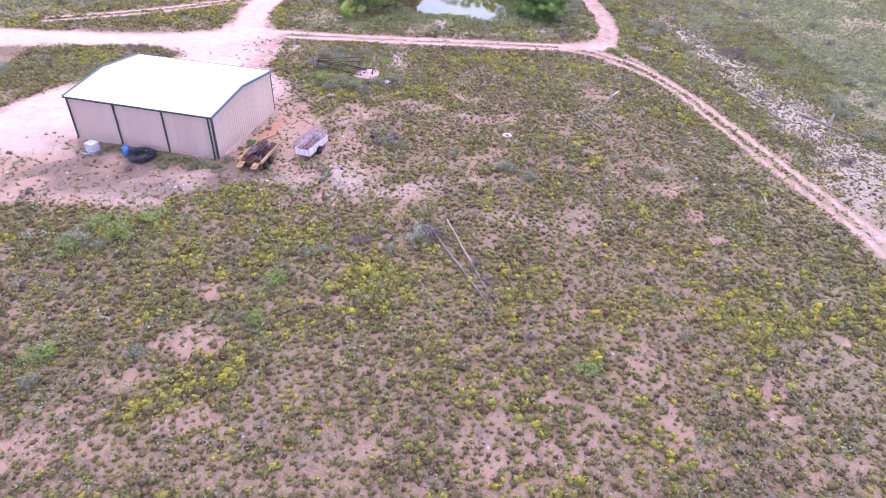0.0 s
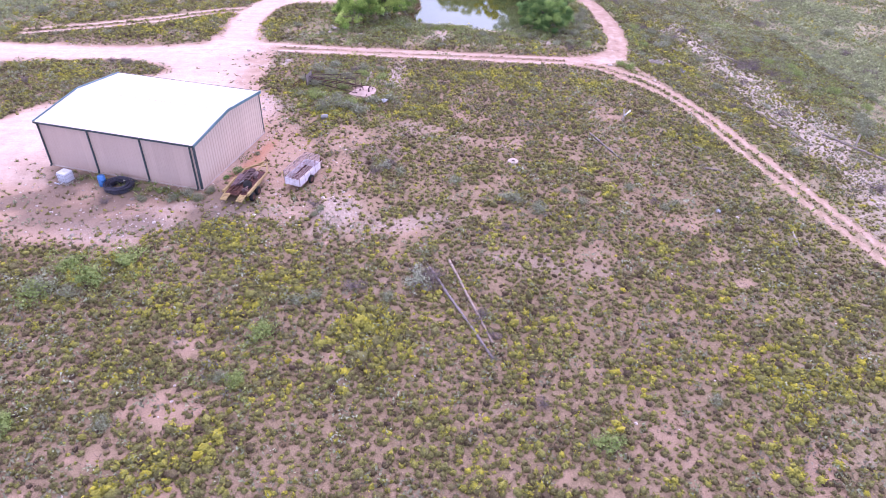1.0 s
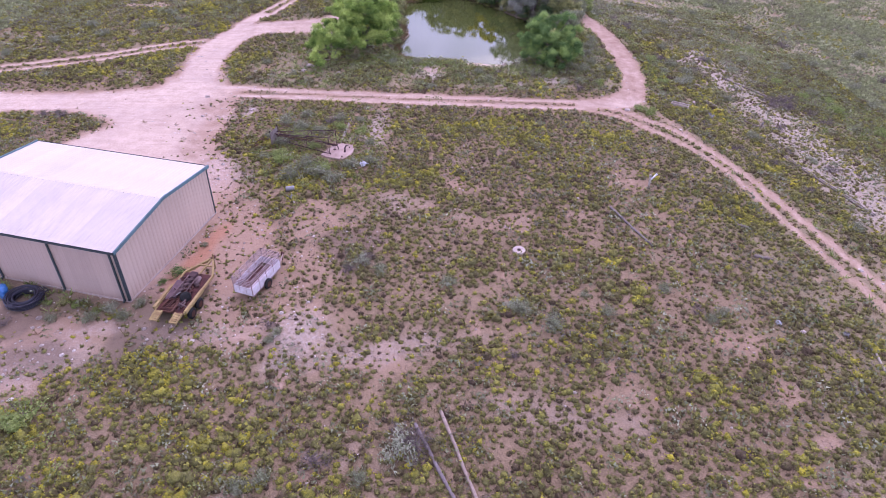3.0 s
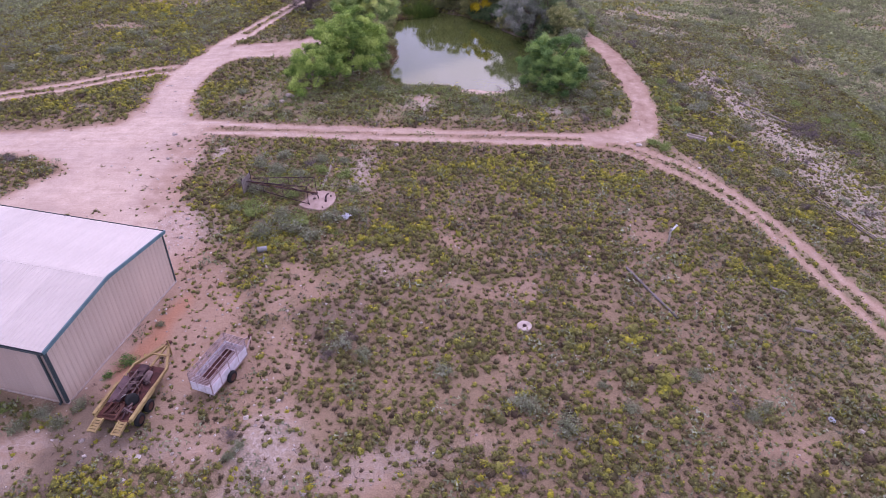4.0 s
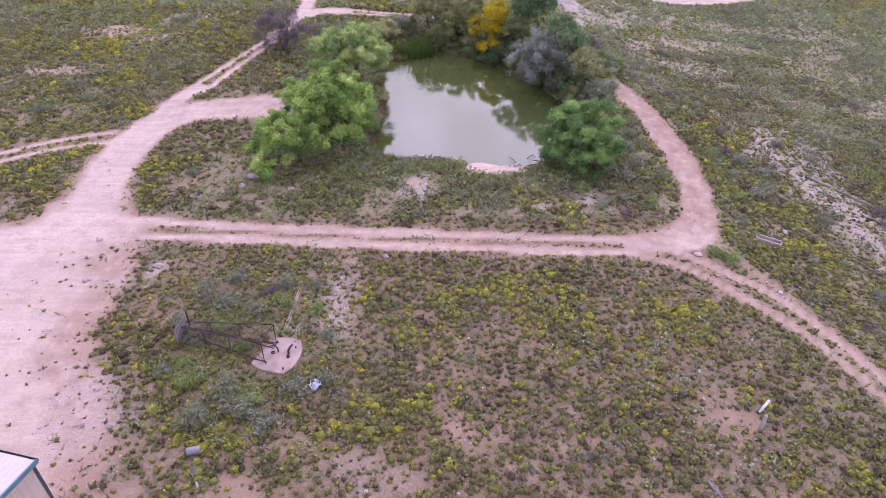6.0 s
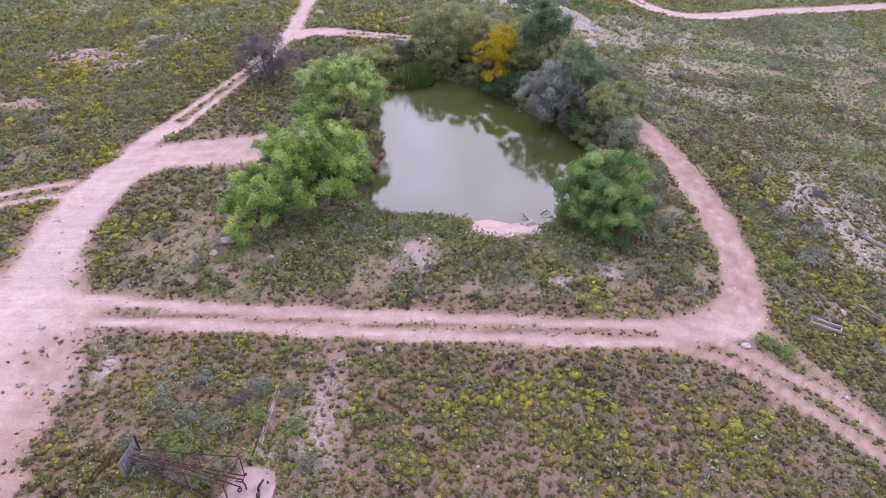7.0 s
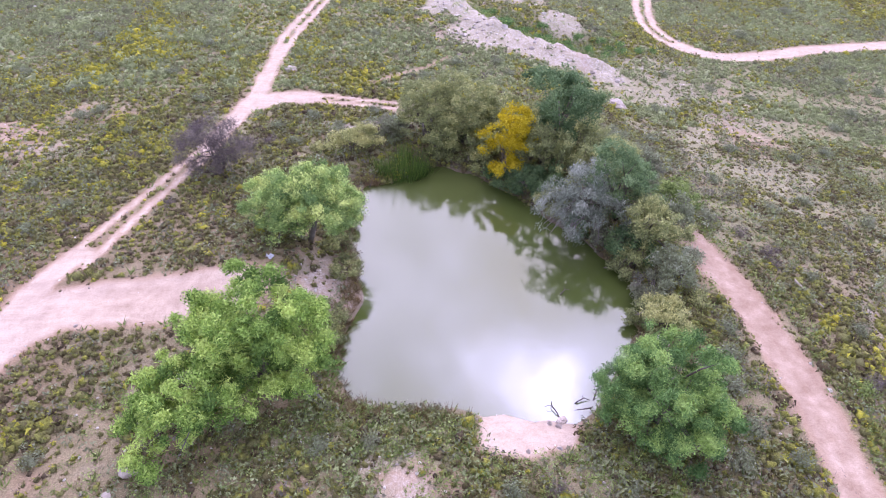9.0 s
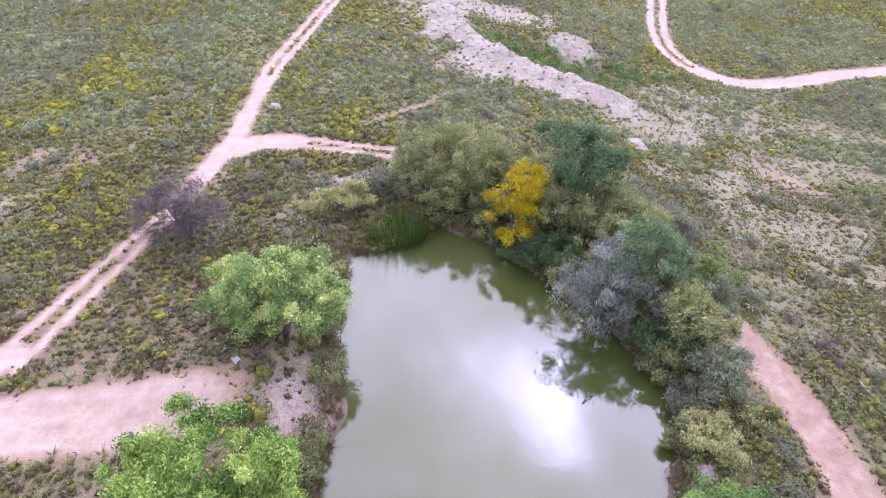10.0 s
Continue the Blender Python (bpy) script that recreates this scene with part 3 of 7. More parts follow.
BARE += [(8.5, 2.6, 0.9, 0.9, 0.75), (16.8, 1.3, 0.6, 1.2, 0.65), (17.4, -1.6, 0.6, 0.6, 0.8), (15.8, 4.8, 1.1, 0.8, 0.65), (9.4, 0.7, 1.9, 0.9, 0.25), (-8, 15.5, 1.6, 3.2, 0.62), (-7.4, 9.5, 1.3, 2.4, 0.62), (-5.2, 13.8, 2.2, 1.2, 0.62), (1, 20.7, 0.6, 1.0, 0.8), (3, 20, 0.5, 0.5, 0.6), (4.8, 15.4, 2.2, 0.9, 0.6), (7.8, 19.2, 2.0, 0.7, 0.5), (13.8, 20.5, 1.5, 1.4, 0.4), (15.4, 14, 0.45, 1.3, 0.6), (9.3, 16.5, 1.3, 0.8, 0.5)]
BARE += [(-5, 32.7, 0.48, 0.4, 0.56), (-32, 72.5, 3.2, 1.8, 0.7), (-28.4, 70.3, 2.4, 2.4, 0.45), (-24.9, 75.6, 3.2, 1.6, 0.4), (-33.5, 61.5, 3, 1.4, 0.6), (31.5, 79.4, 3.6, 2.6, 0.4), (0.6, 41.6, 1.1, 0.8, 0.6), (-5.9, 41.4, 1.0, 0.5, 0.6), (-8.4, 53.6, 0.8, 1.2, 0.8), (-4.5, 53.6, 1.4, 2.6, 0.7), (-10.5, 44, 1.5, 1.5, 0.5)]


RIDGE = [(3.6, 108), (4.6, 103.5), (7.5, 98.6), (12, 96.2), (16, 94), (19.6, 92)]


def land(x, y):
    x, y = np.asarray(x, float), np.asarray(y, float)
    edge = 22 - 16 * sstep(52, 92, y)
    slope = 0.09 + 0.26 * sstep(0, 60, y)
    drop = slope * 2.5 * np.logaddexp(0, (x - edge) / 2.5)
    z = -8 * (1 - np.exp(-drop / 8))
    z = z - 0.9 * sstep(22, 45, -x) * sstep(45, 75, y)
    z = z + 1.2 * blob(x, y, -9, 55, 4, 5) + 0.45 * blob(x, y, -17, 55, 7, 8)
    z = z + 0.9 * blob(x, y, 18, 107, 4, 3) + 0.5 * blob(x, y, -8, 5.5, 1.2, 1.8) - 0.8 * blob(x, y, 18, 100, 8, 4)
    rid = away(x, y, RIDGE)
    z = z + (1.1 + 0.9 * (fbm(x, y, 2.6, 143) - 0.5) + 1.3 * (fbm(x, y, 1.1, 144) - 0.5)) * np.exp(-(rid / 2.1) ** 2) * sstep(60, 80, y) - 0.9 * blob(x, y, 13.5, 102, 7, 2.6, -14)
    shore = inside(x, y, POND) + (fbm(x, y, 1.6, 141) - 0.5) * 0.9
    near = sstep(-3.6, 0.8, shore)
    bank = -0.87 - 0.25 * np.clip(shore, 0, 4)
    z = z * (1 - near) + bank * near
    return z


def tracks(x, y):
    w = np.zeros(np.shape(x))
    wob = (fbm(x, y, 1.3, 3) - 0.5) * 0.55 + (fbm(x, y, 5, 5) - 0.5) * 0.5
    for half, strength, line in TRACKS:
        soft = 0.24 if half < 0.35 else 0.10 + 0.22 * half if half < 0.6 else 0.18 + 0.26 * half
        half = max(half, 0.26)
        w = np.maximum(w, strength * sstep(half + soft, half - soft, away(x, y, line) + wob * (0.12 if half < 0.35 else min(half, 0.8))))
    return w


def beside(x, y):
    """How far a place lies from the nearest wheel track's edge."""
    d = np.full(np.shape(x), 1e9)
    for half, strength, line in TRACKS:
        d = np.minimum(d, away(x, y, line) - half)
    return d


def surface(x, y):
    """dirt, chalk, green, red, mud: how much of each covers the ground at a place."""
    wob = (fbm(x, y, 1.2, 11) - 0.5) * 1.6 + (fbm(x, y, 4, 12) - 0.5) * 1.8
    dirt = tracks(x, y)
    yard = sstep(-0.9, 1.3, inside(x, y, YARD) + wob)
    apron = np.clip(1.0 - 0.55 * sstep(9.5, 6.5, y) - 0.55 * sstep(-17.5, -14, x) * sstep(23, 18, y), 0.3, 1)
    apron = apron * (1 - 0.85 * blob(x, y, -22.5, 8.5, 7, 1.1, -15))
    dirt = np.maximum(dirt, yard * apron * (0.82 + 0.35 * (fbm(x, y, 3, 21) - 0.5)))
    dirt = np.maximum(dirt, sstep(-0.3, 0.4, inside(x, y, BEACH) + wob * 0.25))
    for cx, cy, rx, ry, k in BARE:
        dirt = np.maximum(dirt, k * (0.40 if cy < 36 else 0.65) * sstep(0.3, 0.75, blob(x, y, cx, cy, rx * 1.4, ry * 1.4) + (fbm(x, y, 0.8, 31) - 0.5) * 1.7))
    chalk = np.zeros(np.shape(x))
    for cx, cy, rx, ry, turn, k in CHALK:
        chalk = np.maximum(chalk, k * sstep(0.12, 0.95, blob(x, y, cx, cy, rx * 1.5, ry * 1.3, turn) + (fbm(x, y, 1.1, 41) - 0.5) * 1.1))
    rid = away(x, y, RIDGE) + 2.2 * (fbm(x, y, 2.2, 145) - 0.5) + 1.2 * (fbm(x, y, 0.8, 147) - 0.5)
    chalk = np.maximum(chalk, sstep(2.5, 1.3, rid))
    green = 0.9 * blob(x, y, -0.6, 44.4, 3.2, 1.3) + 0.9 * blob(x, y, -22.5, 8.4, 6, 1.0, -15) + 0.8 * blob(x, y, 8.8, 42.6, 1.4, 1.6) + 0.85 * blob(x, y, 41, 40, 6, 11, 12) + 0.9 * blob(x, y, 19, 100, 9, 3.6, -8) + 0.4 * blob(x, y, -30, 90, 14, 16) + 0.95 * sstep(52, 72, y) + (0.45 * sstep(15, 20, x) + 0.3 * sstep(24, 34, x)) * sstep(-30, -10, y) * sstep(75, 60, y) + 0.4 * sstep(-22, -32, x) * sstep(36, 44, y) + 0.35 * blob(x, y, 19, 66, 5, 9) + 0.6 * blob(x, y, -1, 44, 4.5, 2) + 0.5 * sstep(36.5, 38, y) * sstep(-20, -16, x) * sstep(18.5, 16.5, x) * sstep(60, 52, y)
    green = np.clip(green, 0, 1) * sstep(0.25, 0.5, fbm(x, y, 2.5, 51) + 0.1)
    red = 0.75 * sstep(0.3, 0.7, blob(x, y, -14.4, 12, 0.7, 4.0, -14.5) + (fbm(x, y, 1.0, 61) - 0.5) * 0.5)
    shore = inside(x, y, POND)
    mud = 0.7 * sstep(-2.6, -0.6, shore) * sstep(47.5, 49, y) * np.where(x < 0, 0.25 + 0.75 * sstep(60, 64, y), 1) + 0.75 * sstep(-3.6, -1.0, shore) * sstep(60, 64, y) * sstep(-1.5, 1, x) + 0.5 * sstep(-0.7, 0.1, shore) + 0.7 * sstep(-2.2, -0.6, shore) * (x > 4) * (y > 50)
    front = inside(x, y, [(-31, 3.5), (-15.5, 2.5), (-11, 5), (-16, 8.2), (-29, 11.6)])
    mud = np.maximum(mud, 0.66 * sstep(-1.5, 0.8, front) * sstep(0.42, 0.58, fbm(x, y, 2.2, 181)))
    mud = np.maximum(mud, 0.5 * sstep(0.35, 0.7, blob(x, y, -5.6, 13.2, 2.6, 2.2) + (fbm(x, y, 1.5, 183) - 0.5)))
    return np.clip(dirt, 0, 1), np.clip(chalk, 0, 1), green, np.clip(red, 0, 1), np.clip(mud, 0, 0.85)


# yellow-flowered swathes: x, y, half sizes
YELLOW = [(-13.8, 2.1, 2.3, 1.6), (-10.8, 0.8, 2.3, 1.3), (-16.9, -5.4, 1.9, 1.1), (-6.4, -7.2, 2.2, 1.1), (-3.9, -5.7, 1.6, 1.0), (8.6, -5.5, 4.4, 0.9), (13.4, -7.6, 4.6, 1.2), (19.5, -8.9, 4.3, 1.4), (-12.1, -14.8, 2.2, 1.3), (3.6, -15.3, 1.3, 0.7), (9.7, -9.0, 2.6, 0.7), (-7.6, -10.4, 1.3, 0.6), (-16.4, -9.5, 1.0, 0.7)]
YELLOW += [(-12.4, 16.2, 1.2, 0.6), (-6.9, 17.9, 1.3, 1.0), (-6.7, 12.6, 0.8, 0.7), (-5.6, 20.9, 2.2, 1.3), (-2.0, 21.6, 1.4, 1.0), (-0.7, 26.4, 1.5, 1.0), (-11, 22.5, 1.6, 2.4), (-14.8, 29.6, 2.0, 1.7), (17.7, 16.3, 2.1, 1.2), (21, 18.9, 1.5, 1.4), (16.4, 20.5, 1.5, 1.2), (13.3, 26.8, 2.8, 1.8), (5.6, 29.5, 4.7, 1.5), (-3.7, 29.6, 3.4, 1.4), (21, 35.3, 2.0, 1.6)]
YELLOW += [(25, 49.5, 2.2, 2.4), (22.6, 38.2, 1.6, 2.6), (25, 30, 2.5, 8), (-16, 41, 3, 2), (-20.5, 43.7, 1.0, 0.9), (-7.6, 37, 1.6, 0.6), (17.6, 44, 0.7, 4), (-12, 56.2, 1.6, 1.2), (-27, 40, 3, 2), (-36, 27, 4, 3), (-30.8, 70, 4.4, 4), (-19.6, 71, 3, 2.3), (-28.4, 95, 7, 6), (-22.8, 90, 3, 3.3), (-28.8, 83.6, 3.8, 3.3), (30.8, 52.8, 2.1, 2.6), (33.5, 115, 6, 4)]


def weed_cover(x, y):
    """How thick the weeds stand, and how yellow they are."""
    dirt, chalk, green, red, mud = surface(x, y)
    shore = inside(x, y, POND)
    c = 1.0 + 0.9 * (fbm(x, y, 5, 81) - 0.5) + 1.35 * (fbm(x, y, 1.5, 82) - 0.5) + 0.12 * sstep(5, -10, y) + 0.35 * sstep(17, 24, y) * sstep(36, 33, y) + 0.3 * blob(x, y, -9, -3, 14, 5) + 0.35 * blob(x, y, -2, -7, 10, 5) + 0.4 * blob(x, y, 4, 40, 17, 5) + 0.6 * sstep(50, 70, y) + 0.3 * sstep(30, 36, x) + 0.35 * sstep(16, 21, x) * sstep(10, 25, y) * sstep(56, 50, y)
    c = np.clip(c, 0.12, 1) * np.clip(1.12 - 1.45 * dirt, 0, 1) * np.clip(1 - (0.5 + 0.45 * sstep(86, 90, y)) * chalk, 0.03, 1) * (1 - red * 0.8)
    c = c * (1 - 0.5 * sstep(-0.5, 1.5, inside(x, y, [(-31, 2.5), (-17, 3.0), (-13, 5), (-16, 8.2), (-29, 11.6)])))
    band = np.maximum(np.maximum(blob(x, y, -12.6, 2.6, 6.5, 1.3), blob(x, y, -9.2, 26.5, 6, 6)), 0.8 * blob(x, y, -18.6, 7.0, 3.6, 0.8, -15))
    c = np.maximum(c, 1.3 * band * (band > 0.3) * (tracks(x, y) < 0.1))
    shed = inside(x, y, [(-28.8, 10.8), (-16.9, 7.6), (-14.5, 16.7), (-26.4, 19.8)])
    bank = sstep(36.8, 37.8, y) * sstep(47, 45, y) * sstep(-19, -17, x) * sstep(18, 16, x)
    c = c * (1 - bank * (0.54 - 0.7 * sstep(0.40, 0.58, fbm(x, y, 2.4, 197))))
    slope = sstep(17, 21, x) * sstep(52, 58, y) * sstep(100, 92, y)
    c = c * (1 - slope * (0.38 - 0.5 * sstep(0.38, 0.6, fbm(x, y, 4.0, 199))))
    strip = sstep(0.30, 0.14, away(x, y, STRIP)) * sstep(0.3, 0.42, fbm(x, y, 1.2, 193) + 0.04)
    c = np.maximum(c, 0.95 * strip)
    rim = inside(x, y, YARD)
    c = np.maximum(c, 0.13 * sstep(0, 0.4, rim) * sstep(4.8, 2.6, rim + 2 * (fbm(x, y, 2.5, 161) - 0.5)) * sstep(-25, -21, x) * (y > 14) * (y < 35.2) * (tracks(x, y) < 0.1))
    c = np.where((shore > -0.3) | (shed > -0.15), 0, c)
    c = np.where(inside(x, y, [(-8.8, 24.5), (-7.9, 26.3), (-6.5, 26.1), (-6.3, 24.9), (-7.0, 23.7), (-8.3, 24.0)]) > -0.1, 0, c)
    yel = 0.25 + 0.55 * (fbm(x, y, 9, 91) - 0.5) + 1.35 * (fbm(x, y, 2.0, 92) - 0.5)
    yel = yel - 0.22 * sstep(33, 38, x) * sstep(95, 75, y) - 0.12 * sstep(17, 21, x) * sstep(50, 58, y)
    for cx, cy, rx, ry in YELLOW:
        yel = yel + 0.40 * blob(x, y, cx, cy, rx * 1.25, ry * 1.25)
    return c, yel


def flown(x, y, margin=0.0):
    """Whether the flight sees the ground at a place."""
    side = np.where(x > 0, 80, 55)
    return (y > -23 - margin) & (y < 121 + 0.22 * np.maximum(x, 0) + margin) & (np.abs(x) < np.minimum(19.5 + 0.57 * (y + 20.3), side) + margin)


# ---- ground, road, water ----
def spread(a, b, step, band, far):
    """Grid lines: close together from a to b, wider over a band on both sides, then quickly out to far."""
    inner = np.arange(a, b + step / 2, step)
    mid = np.arange(1, int(band / 1.5) + 1) * 1.5
    grow = band + np.cumsum(2.2 * 1.55 ** np.arange(1, 40))
    out = np.concatenate([mid, grow[grow < far], [far]])
    return np.concatenate([(a - out)[::-1], inner, inner[-1] + out])


def grid_mesh(name, co, faces, fields):
    me = bpy.data.meshes.new(name)
    me.vertices.add(len(co))
    me.vertices.foreach_set("co", co.astype(np.float32).ravel())
    me.loops.add(faces.size)
    me.loops.foreach_set("vertex_index", faces.astype(np.int32).ravel())
    k = faces.shape[1]
    me.polygons.add(len(faces))
    me.polygons.foreach_set("loop_start", np.arange(0, faces.size, k, dtype=np.int32))
    me.polygons.foreach_set("use_smooth", np.ones(len(faces), bool))
    for key, v in fields.items():
        me.attributes.new(key, "FLOAT", "POINT").data.foreach_set("value", v.astype(np.float32).ravel())
    me.update()
    return me


gx, gy = spread(-60, 62, 0.48, 40, 2400), spread(-44, 124, 0.48, 42, 2400)
GX, GY = np.meshgrid(gx, gy)
g_dirt, g_chalk, g_green, g_red, g_mud = surface(GX, GY)
g_track = tracks(GX, GY)
GZ = land(GX, GY) - 0.05 * g_track + 0.06 * (fbm(GX, GY, 1.0, 71) - 0.5) * (1 - g_dirt) + 0.14 * (fbm(GX, GY, 5, 72) - 0.5) * (1 - g_dirt) * (inside(GX, GY, POND) < -1.5)
nx, ny = len(gx), len(gy)
idx = np.arange(nx * ny).reshape(ny, nx)
quads = np.stack([idx[:-1, :-1], idx[:-1, 1:], idx[1:, 1:], idx[1:, :-1]], -1).reshape(-1, 4)
co = np.stack([GX, GY, GZ], -1).reshape(-1, 3)
g_litter = np.clip((weed_cover(GX, GY)[0] - 0.25) * 1.3, 0, 1)
around = ~flown(GX, GY, 0.5) & (g_dirt < 0.3)
g_litter = np.where(around, np.maximum(g_litter, 0.85), g_litter)
g_green = np.where(around, np.maximum(g_green, 0.75), g_green)
g_mud = np.where(around, np.maximum(g_mud, 0.18 + 0.35 * sstep(0.3, 0.6, fbm(GX, GY, 5, 201))), g_mud)
mid_line = away(GX, GY, TRACKS[2][2]) + 0.35 * (fbm(GX, GY, 1.5, 191) - 0.5)
g_earth = (0.78 + 0.32 * np.exp(-(mid_line / 0.34) ** 2) + 0.3 * sstep(0.55, 0.95, mid_line)) * sstep(11, 15, GX) * sstep(33, 37, GY) * sstep(70, 62, GY) + 0.35 * sstep(9.8, 7, GY) * (GX < -8)
g_in = inside(GX, GY, YARD)
g_earth = np.clip(g_earth + 0.8 * blob(GX, GY, -12, 10, 6, 8) + 0.6 * sstep(11, 14, GX) * sstep(34.3, 32.6, GY) + 0.45 * sstep(-16, -12, GX) * sstep(17, 13, GX) * sstep(31.5, 33, GY) * sstep(38.5, 37, GY) + 0.55 * blob(GX, GY, -12.5, 52.6, 6, 2.2) + 0.85 * sstep(-0.5, 0.4, g_in) * sstep(3.6, 1.2, g_in + 3 * (fbm(GX, GY, 2.5, 161) - 0.5)) * sstep(-24, -19, GX) * sstep(8, 14, GY) * sstep(38, 34, GY), 0, 1)
fields = dict(litter=g_litter, dirt=g_dirt, chalk=g_chalk, green=g_green, red=g_red, mud=g_mud, earth=g_earth)
ground = new("ground", grid_mesh("ground", co, quads, fields))
ground.data.materials.append(GROUND)
tagged(ground, "pinkish sandy soil with chalk patches and dry plant litter", "ground", kind="structure")


def lifted(name, mask, label, category):
    """A sheet that lies on the ground where mask holds."""
    keep = mask.reshape(-1)[quads].min(axis=1)
    used = np.unique(quads[keep])
    back = np.zeros(nx * ny, int)
    back[used] = np.arange(len(used))
    ob = new(name, grid_mesh(name, co[used] + (0, 0, 0.005), back[quads[keep]], {k: v.reshape(-1)[used] for k, v in fields.items()}))
    ob.data.materials.append(GROUND)
    return tagged(ob, label, category, kind="structure")


in_view = (GX > -60) & (GX < 62) & (GY > -44) & (GY < 124)
lifted("road", (g_track > 0.45) & in_view, "pale pink two-rut dirt track worn through the scrub", "road")
lifted("dirt_yard", (g_track <= 0.42) & (inside(GX, GY, YARD) > 0.3) & (g_dirt > 0.6) & in_view, "bare packed pink dirt yard beside the shed", "yard")


def ground_z(x, y):
    i, j = np.clip(np.searchsorted(gx, x) - 1, 0, nx - 2), np.clip(np.searchsorted(gy, y) - 1, 0, ny - 2)
    u, v = (x - gx[i]) / (gx[i + 1] - gx[i]), (y - gy[j]) / (gy[j + 1] - gy[j])
    return (GZ[j, i] * (1 - u) + GZ[j, i + 1] * u) * (1 - v) + (GZ[j + 1, i] * (1 - u) + GZ[j + 1, i + 1] * u) * v


def gz(x, y):
    return float(ground_z(np.array([x]), np.array([y]))[0])


bm = B()
top = [bm.verts.new((x, y, WATER)) for x, y in [(px + 1.3 * (px - 4.5) / math.hypot(px - 4.5, py - 57), py + 1.3 * (py - 57) / math.hypot(px - 4.5, py - 57)) for px, py in POND]]
bot = [bm.verts.new((v.co.x, v.co.y, WATER - 1.6)) for v in top]
bm.faces.new(top)
bm.faces.new(bot[::-1])
for k in range(len(top)):
    bm.faces.new((top[k], bot[k], bot[(k + 1) % len(top)], top[(k + 1) % len(top)]))
bmesh.ops.recalc_face_normals(bm, faces=bm.faces[:])
tagged(part("water", bm, WATERM), "still murky olive-green water of a stock pond", "pond", kind="structure")


# ---- metal shed ----
def sheet(w, h0, h1, pitch, rib=0.022, thick=0.03, wide=0.045):
    """An upright ribbed sheet w wide, h0 high at its one side and h1 at the other, facing -y."""
    bm = B()
    n = max(1, round(w / pitch))
    xs = []
    for k in range(n):
        x = k * w / n
        c = x + w / n / 2
        xs += [(x, 0), (c - wide, 0), (c - wide * 0.6, -rib), (c + wide * 0.6, -rib), (c + wide, 0)]
    xs.append((w, 0))
    top = lambda x: h0 + (h1 - h0) * x / w
    f0 = [bm.verts.new((x, y, 0)) for x, y in xs]
    f1 = [bm.verts.new((x, y, top(x))) for x, y in xs]
    k0 = [bm.verts.new((x, thick, z)) for x, z in ((0, 0), (w, 0), (w, h1), (0, h0))]
    for i in range(len(xs) - 1):
        bm.faces.new((f0[i], f0[i + 1], f1[i + 1], f1[i]))
    bm.faces.new((k0[1], k0[0], k0[3], k0[2]))
    bm.faces.new((f0[0], f1[0], k0[3], k0[0]))
    bm.faces.new((f0[-1], k0[1], k0[2], f1[-1]))
    bm.faces.new(f1 + [k0[2], k0[3]])
    bm.faces.new(f0[::-1] + [k0[0], k0[1]])
    return bm


